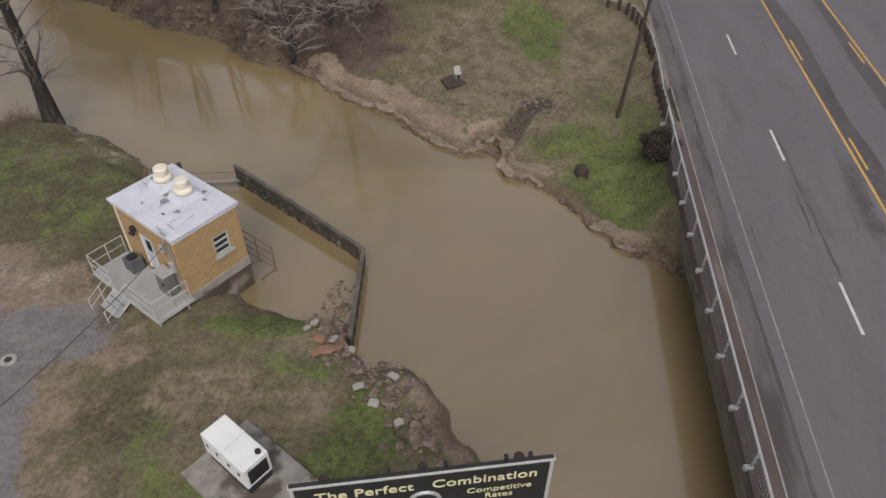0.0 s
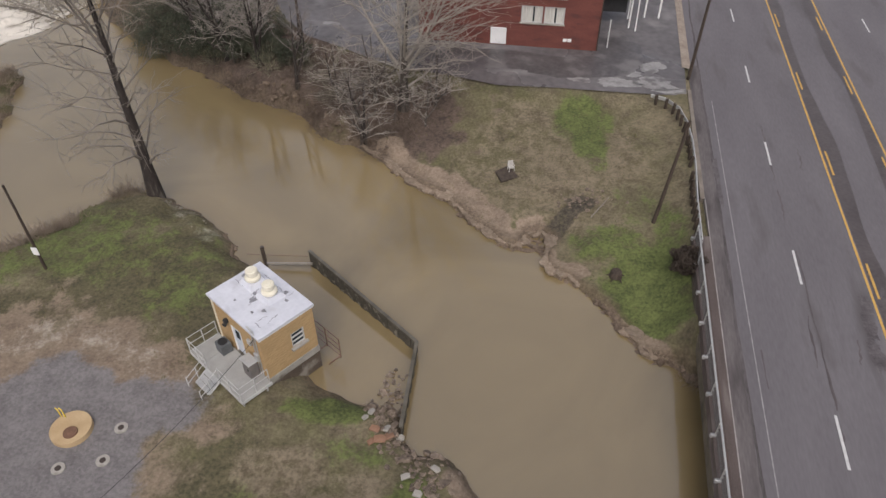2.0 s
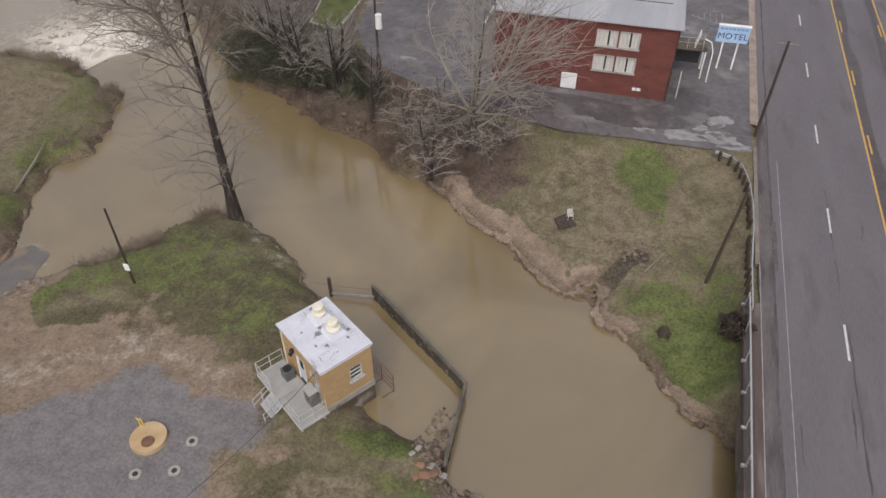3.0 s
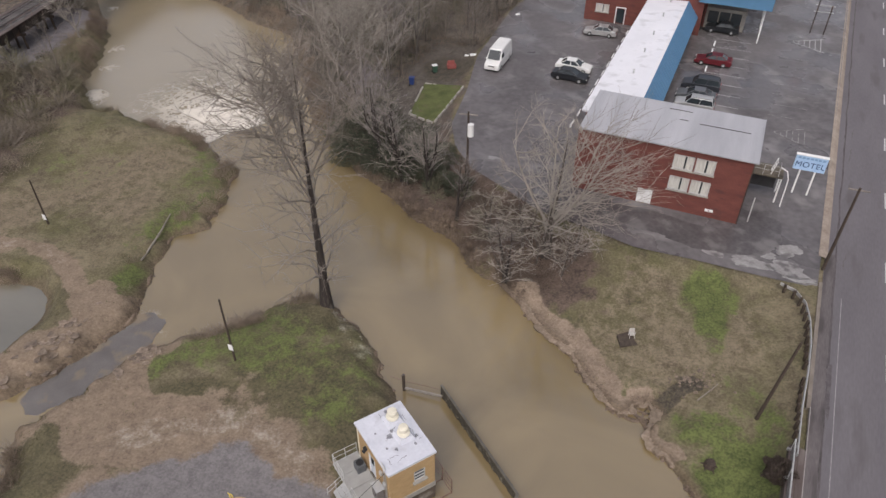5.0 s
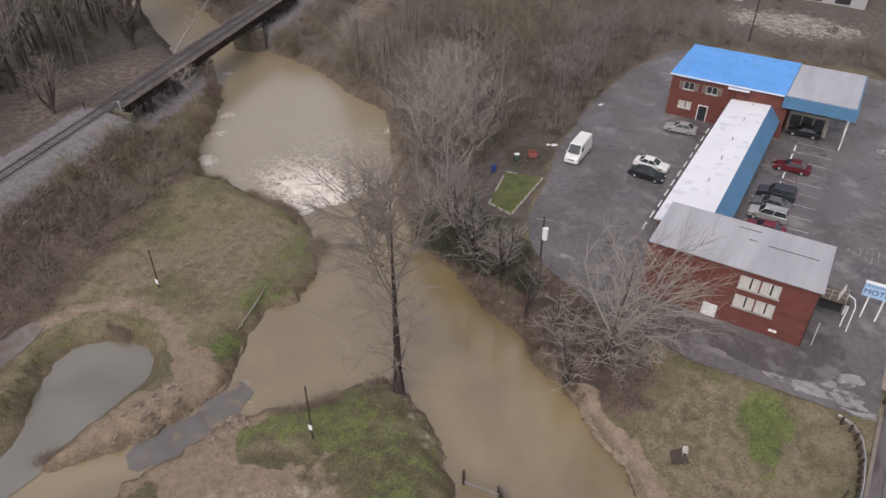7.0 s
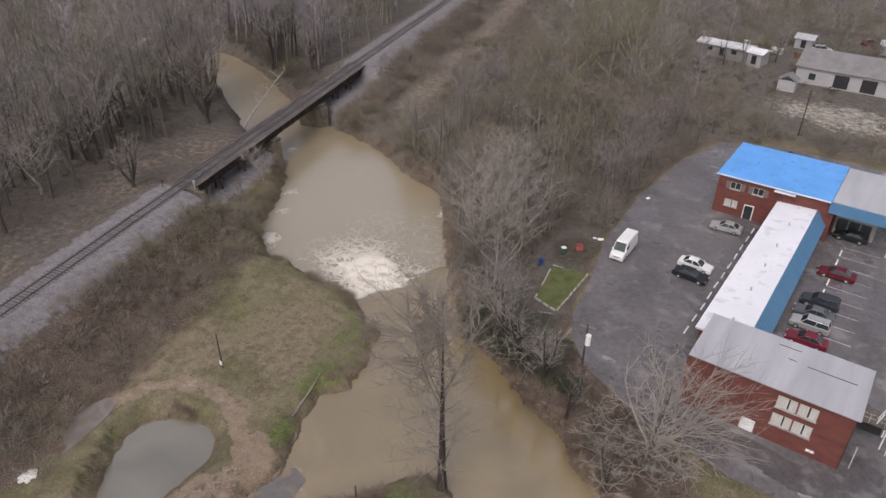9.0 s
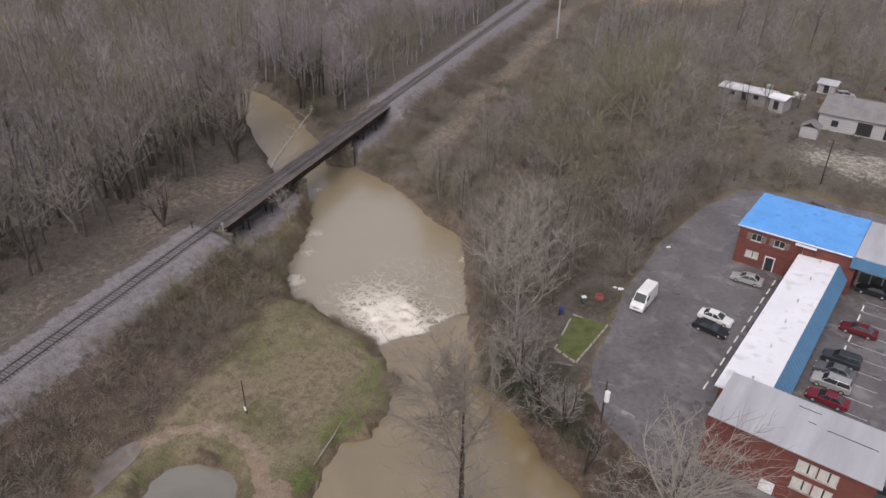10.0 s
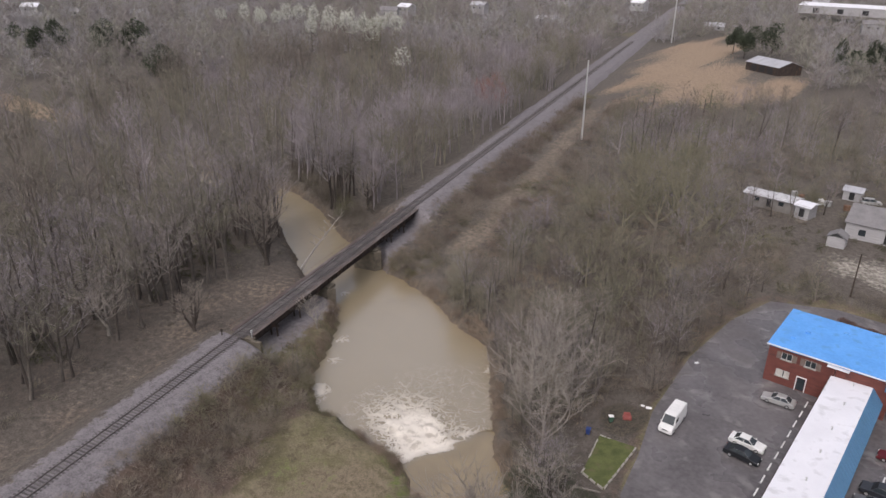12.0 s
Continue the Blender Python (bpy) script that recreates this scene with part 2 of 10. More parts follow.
# ---- plan lines ----
BANK_EAST = [(60, 2), (25, 20), (12.7, 24.6), (11.1, 25.2), (10.3, 26.2), (9.2, 27.1), (8.7, 28), (8, 28.7), (7.5, 29.4), (6.9, 30.6), (6.4, 31.3), (5.8, 31.9),
             (5.1, 32.9), (4.0, 33.4), (3.5, 34.1), (3.6, 35), (3.9, 36.6), (3.2, 37.2), (2.2, 36.7), (1.9, 35.9), (1.4, 35.6), (0.6, 36), (-0.3, 36.7), (-1.2, 37.7),
             (-2, 38.6), (-2.7, 39.7), (-3.9, 40.6), (-5.5, 41.6), (-7.1, 42.8), (-9, 45), (-10.8, 46.3), (-13, 47.2), (-15, 48.9), (-17.8, 51.5), (-20.9, 52.8),
             (-24.2, 54.4), (-27.4, 56.8), (-31.6, 60), (-36.6, 63.4), (-42.7, 69.3), (-51.7, 82.5), (-58.9, 93), (-66.7, 95.6), (-74.6, 99.8), (-84, 104), (-93, 105.7),
             (-113.5, 114), (-124, 120), (-137, 126.6), (-150, 131), (-168, 132), (-200, 128)]
BANK_WEST_FAR = [(-200, 110), (-170, 115), (-150, 116), (-135, 110.5), (-120, 101.5), (-109.7, 94.7), (-100, 90), (-90.9, 87.9), (-82.8, 77), (-77, 67),
                 (-72.4, 62.2), (-68.4, 60.3), (-62.6, 60.9), (-56, 59.7), (-52.2, 59.3), (-49.3, 57.4), (-44.5, 55), (-44, 53), (-42.2, 49), (-41.4, 45), (-43.3, 42.5),
                 (-42.8, 38.2), (-41.4, 35.2), (-39.7, 32.4), (-39.8, 30.8), (-40.6, 27.5), (-41.2, 24.3), (-43.2, 20.9), (-46, 17.5), (-52, 12), (-60, 7)]
BANK_WEST_NEAR = [(-52, 1), (-38, 9), (-37.4, 15), (-39.6, 17.2), (-40, 19.2), (-38.8, 22), (-37.5, 24.1), (-36.9, 27.6), (-35.6, 29.2), (-34.3, 30.4), (-32, 32.3),
                  (-29.9, 35), (-29.2, 37.3), (-26.7, 39.4), (-23.4, 38.9), (-19.8, 36.1), (-17, 33.4), (-15.3, 31.6), (-13.2, 27.6), (-9.3, 23.2), (-6.8, 22.5),
                  (-5.6, 22.3), (-4.4, 21.8), (-4, 20.6), (-3.3, 19.5), (-1.4, 19), (-0.3, 17.4), (0.8, 15.8), (1.5, 15.2), (2.2, 13.2), (7, 4), (24, -14), (60, -40)]
RIVER = BANK_EAST + BANK_WEST_FAR + BANK_WEST_NEAR
POND = [(-51.8, 10), (-51.5, 14), (-51.4, 17.2), (-53.8, 21.1), (-56.3, 24.7), (-56.8, 27.2), (-56.4, 29.3), (-54.2, 31.2), (-51.8, 31.6), (-48.5, 30.8), (-46.9, 29.3), (-46.8, 27.2),
        (-47.2, 24.8), (-47.7, 22), (-47.6, 19.5), (-47, 17.4), (-47.4, 15), (-48, 10)]
for _ in range(2):
    POND = [(a[0] * k + b[0] * (1 - k), a[1] * k + b[1] * (1 - k)) for a, b in zip(POND, POND[1:] + POND[:1]) for k in (0.75, 0.25)]
ROAD_O, ROAD_U, ROAD_V = Vector((18.1, 31.3)), Vector((0.1015, 0.9948)), Vector((0.9948, -0.1015))
ROAD_Z = 3.0
RAIL_X, RAIL_K, RAIL_Z = -73.9, -0.2405, 6.2
RAIL_N = math.hypot(1, RAIL_K)
BRIDGE_A, BRIDGE_B = 63.0, 127.5
MOTEL_O, MOTEL_U, MOTEL_V = Vector((8.1, 59.1)), Vector((0.06, 0.998)), Vector((0.998, -0.06))
LOT = [(14.95, 52.4), (11.3, 52.4), (4.6, 52.7), (-0.5, 52.7), (-4.5, 53.9), (-9.9, 55), (-14, 57.4), (-18.3, 59.8), (-21.5, 63.5), (-23.6, 68.2), (-24.6, 76.5),
       (-26.6, 87), (-27, 105), (-25, 122), (-21, 134), (-10, 138), (15, 136), (23.3, 134)]
HEIGHTS = [(-8, 17, 1.3), (-20, 18, 1.3), (-15, 10, 1.4), (-25, 30, 1.3), (-35, 5, 1.3), (-10, 0, 1.5), (-55, 45, 1.2), (-65, 25, 1.5), (-48, 52, 1.1), (-70, 55, 2.2),
           (-75, 30, 2.6), (1, 43, 1.6), (6, 46, 1.9), (10.6, 37, 1.6), (8.5, 33, 1.1), (12.5, 45, 2.4), (12, 30, 1.5), (0, 53, 2.6), (14, 53, 2.9), (-16, 59, 2.5)]
HEIGHTS += [(-25, 68, 2.7), (-50, 95, 2.2), (-70, 115, 2.5), (-40, 150, 4), (-90, 150, 3.5), (-20, 165, 5.5), (-40, 210, 6.5), (-80, 300, 5), (-130, 330, 5), (0, 200, 6),
            (60, 150, 4), (-110, 50, 2.5), (-150, 80, 3), (-120, 130, 2.5), (-200, 150, 4), (-300, 300, 7), (-400, 200, 8), (60, 60, 2.8), (-30, 48, 1.2)]


def lot_z(y):
    return np.interp(y, [50, 58, 70, 130], [2.75, 3.2, 3.3, 3.6])


def rail_s(x, y):
    """How far a place lies to the east of the railway's middle."""
    return (x - RAIL_X - RAIL_K * y) / RAIL_N


def road_v(x, y):
    return (x - ROAD_O.x) * ROAD_V.x + (y - ROAD_O.y) * ROAD_V.y


def height(x, y, want_masks=False):
    """The ground's height at many places."""
    x, y = np.asarray(x, float), np.asarray(y, float)
    wob = (wave(x, y, 2.6) - 0.5) * 1.5 + (wave(x + 40, y, 1.0) - 0.5) * 1.1
    d = signed(x, y, RIVER) + wob * (0.6 - 0.38 * step(x, -14, -8) * step(y - 0.3 * x, 24, 27))
    num = den = 0
    for cx, cy, cz in HEIGHTS:
        w = 1 / ((x - cx) ** 2 + (y - cy) ** 2 + 9) ** 1.5
        num, den = num + w * cz, den + w
    base = num / den
    base = base + (wave(x, y, 7) - 0.5) * 0.25 + (wave(x, y, 25) - 0.5) * 0.5 * step(np.hypot(x, y), 120, 200) + (wave(x, y, 1.3) - 0.5) * 0.12
    dl = signed(x, y, LOT)
    base = base + (lot_z(y) - 0.06 - base) * step(dl, 2.5, 0.0)
    v = road_v(x, y)
    base = base + (ROAD_Z - 0.08 - base) * step(v, -8.0, -5.6)
    water = np.where(((x + 52.2) * 0.898 - (y - 59.3) * 0.44) < 0, -0.5, 0.0)
    east = step(x, -12, -6) * step(y - 0.3 * x, 24, 27)
    slow = 0.5 + 0.8 * wave(x, y, 6) + 2.2 * east * (0.4 + wave(x, y, 3.5))
    rise = 1 - np.exp(-np.clip(d, 0, None) / slow)
    rise = rise + (wave(x, y, 1.2) - 0.5) * 0.35 * step(d, 0.0, 0.4) * step(d, 3.0, 1.2)
    h = np.where(d > 0, water + (base - water) * rise, water + np.clip(d * 0.7, -1.4, 0))
    shelf = step(x, -10, -6) * step(x, 13, 10) * step(y - 0.3 * x, 24, 27) * step(d, 0.02, 0.28) * (0.32 + 0.3 * wave(x, y, 1.1))
    h = np.where(d > 0, np.maximum(h, shelf), h)
    dp = signed(x, y, POND) + wob * 0.45
    h = np.where(dp < 1.6, np.minimum(h, np.where(dp > 0, 0.05 + 1.1 * (dp / 1.6), 0.05 + np.clip(dp * 0.6, -0.8, 0))), h)
    s = np.abs(rail_s(x, y))
    bank = RAIL_Z - 0.2 - np.clip(s - 2.9, 0, 2.4) * 0.2 - np.clip(s - 5.3, 0, None) * 0.62 + (wave(x, y, 1.7) - 0.5) * 0.2 * step(s, 2.5, 4)
    gap = step(y, BRIDGE_A - 2, BRIDGE_A + 5) * (1 - step(y, BRIDGE_B - 6, BRIDGE_B + 1))
    bank = bank * (1 - gap) - 5 * gap
    h = np.maximum(h, np.where(y < 222, bank, -9))
    far = np.hypot(x, y)
    h = h + step(far, 500, 1500) * 12
    cut = step(s, 22, 9) * step(y, 218, 230)
    h = h + (np.minimum(h, 4.2) - h) * cut
    return (h, d, dp, s, v, dl) if want_masks else h


def ground_z(x, y):
    return float(height(np.array([x]), np.array([y]))[0])


def axis(parts):
    out = [np.arange(a, b, s) for a, b, s in parts]
    return np.concatenate(out)


XS = np.concatenate([-np.geomspace(182, 3000, 26)[::-1], axis([(-180, -72, 1.5), (-72, -30, 0.45), (-30, -10, 0.3), (-10, 13, 0.17), (13, 21, 0.5), (21, 62, 2.0)]), np.geomspace(63, 3000, 22)])
YS = np.concatenate([-np.geomspace(42, 2000, 16)[::-1], axis([(-40, 6, 2.0), (6, 14, 0.5), (14, 24, 0.3), (24, 47, 0.18), (47, 76, 0.45), (76, 150, 1.0), (150, 262, 3.0)]), np.geomspace(264, 3500, 30)])
GX, GY = np.meshgrid(XS, YS)
GH, D_RIVER, D_POND, S_RAIL, V_ROAD, D_LOT = height(GX, GY, True)

# the lie of grass, earth, gravel and leaf litter
YARD = [(-30, 17.5), (-27.9, 19.3), (-25.8, 20.6), (-23.3, 22.8), (-20, 21.5), (-17.4, 20.6), (-14.2, 21), (-14.6, 19.6), (-16.4, 18), (-15.7, 15.2), (-13.4, 10), (-11, 4), (-36, 2)]
BARE = [(-33, 20), (-29.5, 21.6), (-27.1, 24.7), (-24.1, 27), (-19.9, 26), (-17.3, 22.4), (-13.6, 18.2), (-12.2, 14), (-9, 8), (-11, 2), (-38, 2)]
LOOP = [(-60.5, 14), (-60.7, 20), (-61, 25), (-60.8, 29), (-59.4, 31.8), (-57.6, 33.6), (-55.3, 35.2), (-52.3, 35.3), (-49.8, 34.5), (-47.2, 33.1), (-44.6, 31.3), (-42.5, 28.8), (-43.2, 23)]
FORD = [(-38, 29.5), (-36.4, 24), (-33, 21), (-28, 22)]
soft = (wave(GX, GY, 1.6) - 0.5) * 1.8 + (wave(GX, GY, 4.5) - 0.5) * 2.5 + (wave(GX + 5, GY, 0.7) - 0.5) * 0.9


def area(line, edge=1.2, k=1.0):
    return step(signed(GX, GY, line) + soft * k, edge, -edge)


def track(line, width):
    return step(seg_dist(GX, GY, line) + soft * 0.4, width + 0.4, width - 0.4)


gravel = area(YARD, 0.9, 0.6)
verge = step(np.hypot((GX + 36.2) / 4.6, (GY - 17) / 4.8) + soft * 0.1, 1.15, 0.75)
worn = 1 - 0.45 * step(wave(GX + 70, GY, 3.2), 0.5, 0.75)
earth = np.maximum.reduce([area(BARE, 2.4, 1.5) * worn * (1 - 0.85 * verge), track(LOOP, 1.0), track([(-43.5, 32), (-42, 28.5), (-41.6, 25), (-42.8, 21)], 1.6), track(FORD, 3.2) * (D_RIVER > 0), step(seg_dist(GX, GY, [(-37.5, 30.5), (-38.6, 26), (-41.5, 21.5), (-45, 17)]) + soft * 0.6, 5.2, 3.6), step(np.hypot(GX + 42.5, GY - 25.5) + soft, 4.5, 2.5) * (D_RIVER > 0)])
sand = step(seg_dist(GX, GY, BANK_EAST[19:30]) + soft * 0.5 - 0.9 * (wave(GX, GY, 3) - 0.4), 2.1, 1.4) * (D_RIVER > -0.5)
sand = np.maximum(sand, step(seg_dist(GX, GY, BANK_EAST[3:16]) + soft * 0.5, 0.85, 0.4) * step(wave(GX + 9, GY, 1.7), 0.15, 0.35))
sand = np.maximum(sand, 0.9 * step(seg_dist(GX, GY, [(-0.9, 17.5), (0.2, 16.3), (1.0, 15.2), (1.8, 13)]) + soft * 0.3, 1.1, 0.5))
sand = np.maximum(sand, (0.2 + 0.22 * wave(GX, GY, 6)) * step(rail_s(GX, GY) + soft, -4, -6) * step(rail_s(GX, GY) + soft * 3, -34, -16) * step(GY, 100, 80))
sand = np.maximum(sand, 0.42 * step(np.abs(rail_s(GX, GY) - 18.5 + 3 * (wave(GX, GY, 16) - 0.5)) + soft * 0.8, 5.0, 2.5) * step(GY, 112, 118) * step(GY, 292, 280))
straw = 0.5 * step(np.hypot((GX - 4) / 9, (GY - 44) / 9) + soft * 0.12, 1.15, 0.6)
for cx, cy, rx, ry in ((-5.2, 16.8, 3.4, 2.6), (-9, 17, 3.2, 2.2), (-6.5, 15.8, 2, 1.6), (-6, 19.3, 2.4, 1.2), (-55, 47, 8, 8), (-52, 52, 6, 5), (-50, 44, 5, 6), (-60, 40, 5, 6), (-24.6, 38.4, 2.6, 1.2)):
    straw = np.maximum(straw, 0.6 * step(np.hypot((GX - cx) / rx, (GY - cy) / ry) + soft * 0.25, 1.2, 0.4))
straw = np.maximum(straw, 0.2 * step(np.abs(rail_s(GX, GY) - 18.5 + 6 * (wave(GX, GY, 16) - 0.5)) + soft * 1.2, 5.0, 2.5) * step(GY, 112, 118) * step(GY, 292, 280))
for a, b in (((-64.2, 40.2), (-62.6, 31.4)), ((-63.0, 40.8), (-61.4, 32)), ((-65.6, 43), (-64.4, 33))):
    straw = np.maximum(straw, 0.9 * step(seg_dist(GX, GY, [a, b]) + soft * 0.1, 0.55, 0.2))
moss = np.zeros_like(GX)
for cx, cy, rx, ry in ((-21, 29.5, 6, 5.5), (-16.5, 27, 3, 4), (-25, 35.5, 4, 2.5), (-29, 25.5, 5, 2.5), (-12.5, 16, 2.4, 3), (-49, 29, 7, 5), (-66, 44, 3, 12)):
    moss = np.maximum(moss, 0.75 * step(np.hypot((GX - cx) / rx, (GY - cy) / ry) + soft * 0.2, 1.25, 0.4))
moss = np.maximum(moss, 0.7 * verge)
wild = np.maximum.reduce([step(rail_s(GX, GY), -2.6, -4.0), step(rail_s(GX, GY) + soft * 1.5, 13, 9) * (GY < 62) * (rail_s(GX, GY) > 0),
                          step(D_LOT + soft, 0.0, 1.5) * (rail_s(GX, GY) > 0) * (GY > np.interp(GX, [-150, -96, -66, -34, -20, -10], [132, 103, 93, 58, 54, 150])),
                          (GX > -12) * step(GY, 136, 142) * 0.8, 0.8 * step(seg_dist(GX, GY, [(-45, 62), (-20, 57), (-10, 49.6), (-7.5, 48.6)]) + soft * 1.6, 7, 2.5)])
drain = step(np.hypot((GX - 6.1) / 1.4, (GY - 39.3) / 0.85) + soft * 0.3, 1.25, 0.3) * (0.35 + 0.65 * step(wave(GX, GY, 0.8), 0.3, 0.6))
drain = np.maximum(drain, 0.8 * step(seg_dist(GX, GY, [(5.4, 38.9), (4.4, 37.6), (3.9, 36.8)]) + soft * 0.2, 0.7, 0.3))
wild = wild * (1 - step(V_ROAD, -8, -6)) * (1 - 0.35 * step(np.abs(rail_s(GX, GY) - 18.5) + soft * 0.8, 5.5, 3.0) * step(GY, 112, 118) * step(GY, 292, 280))
litter = np.maximum.reduce([0.15 * step(np.abs(rail_s(GX, GY) - 18.5) + soft * 0.8, 6, 3.5) * step(GY, 112, 118) * step(GY, 292, 280), step(seg_dist(GX, GY, [(-45, 62), (-20, 57), (-10, 49.6), (-7.5, 48.6)]) + soft * 1.6, 7.5, 2.5), 0.35 * step(rail_s(GX, GY) + soft, -4, -6) * step(rail_s(GX, GY) + soft * 3, -46, -30) * step(wave(GX, GY, 9), 0.2, 0.5) * step(GY, 165, 130),
                            0.85 * step(rail_s(GX, GY) + soft * 1.6, 21, 15) * step(rail_s(GX, GY), 5, 7) * (GY < 64) * (D_POND > 2.5), 0.5 * step(D_LOT + soft * 0.6, 3.5, 1.5) * step(D_LOT, 0, 0.5) * (GY > 60)])
green = np.zeros_like(GX)
for cx, cy, rx, ry, k in [(-27.5, 32.5, 5.5, 4, 0.56), (-31.5, 29.5, 3.5, 3, 0.55), (-20, 32, 4, 4, 0.34), (-23.5, 31.5, 4, 4.5, 0.44), (-19, 27.5, 3.5, 2.5, 0.5), (-33.5, 27.5, 2.5, 2.5, 0.6), (-44.8, 43, 3.0, 7, 0.6), (-46, 52, 3.5, 6, 0.5), (-47.5, 55.8, 4, 2.6, 0.5), (-43.6, 48, 2, 4, 0.55), (-51, 57.6, 4, 1.6, 0.5), (-42.6, 34.5, 1.6, 4, 0.75), (6.2, 49.6, 2.3, 2.6, 0.95), (6.8, 46.6, 2.0, 3.0, 0.85), (8.0, 49.0, 1.4, 2.4, 0.6), (5.4, 48, 1.6, 1.6, 0.6), (7.4, 44.2, 1.0, 2.0, 0.45), (9.8, 39.5, 2.2, 3.0, 0.4), (11.5, 36.5, 1.2, 3, 0.6),
                          (9.6, 31.5, 2.9, 4.6, 1.0), (7.5, 35.5, 2.5, 2, 0.7), (-7.5, 21, 3.4, 1.4, 0.9), (-3.2, 15.2, 2.0, 3.2, 0.8), (-4.6, 12.5, 2.4, 2.4, 0.75), (-9.5, 12.6, 2.2, 1.4, 0.55), (-19, 30.2, 3.2, 2.6, 0.45), (-14.6, 24.5, 1.6, 2.6, 0.45), (-11, 14.5, 1.5, 2, 0.5), (-5.5, 18.5, 3, 2, 0.5),
                          (-46.2, 22, 1.2, 3.8, 0.75), (-45.4, 19.5, 1.3, 2.2, 0.5), (-57.6, 27, 1.4, 4, 0.45), (-60, 48, 6, 7, 0.3)]:
    green = np.maximum(green, k * step(np.hypot((GX - cx) / rx, (GY - cy) / ry) + soft * 0.18, 1.25, 0.45))
orange = (0.3 + 0.7 * step(wave(GX, GY, 17), 0.2, 0.6)) * step(np.minimum(np.hypot((GX + 100) / 36, (GY - 355) / 70), np.hypot((GX + 142) / 24, (GY - 440) / 90)) + soft * 0.03 + (wave(GX, GY, 14) - 0.5) * 0.5 + (wave(GX, GY, 5) - 0.5) * 0.2, 1.1, 0.9) * (rail_s(GX, GY) > 14)
stone = step(S_RAIL + soft * 0.4, 6.6, 4.8) * (GY < 260) * np.where(rail_s(GX, GY) < 0, step(S_RAIL + soft * 0.4, 4.6, 3.2), 1)
pale = np.maximum(0.5 * step(np.hypot((GX + 2) / 16, (GY - 157) / 8) + soft * 0.12, 1.3, 0.6), 0.35 * step(seg_dist(GX, GY, [(-22.9, 38.2), (-20.6, 36), (-19.2, 34.6)]) + soft * 0.45, 1.2, 0.5) * step(wave(GX, GY, 1.0), 0.4, 0.6))
orange = np.maximum(orange, 0.6 * step(np.hypot((GX + 303) / 26, (GY - 129) / 9) + soft * 0.03, 1.15, 0.8))
pale = np.maximum(pale, 0.3 * step(seg_dist(GX, GY, LOOP[3:9]) + soft * 0.3, 1.1, 0.3))
pale = np.maximum(pale, 0.36 * step(seg_dist(GX, GY, [(-31, 20.5), (-27.5, 23), (-23.6, 24.8), (-19.8, 23.6), (-17.2, 21.6)]) + soft * 0.5, 1.5, 0.5))
# dark margin: wet earth plus the undercut bank's shade, put into the colour
wet = step(np.minimum(np.abs(D_RIVER), np.abs(D_POND)), 0.95, 0.2)
mud = np.maximum.reduce([drain, 0.9 * step(np.hypot((GX + 29.6) / 3.6, (GY - 84) / 4.2) + soft * 0.12, 1.2, 0.7)])


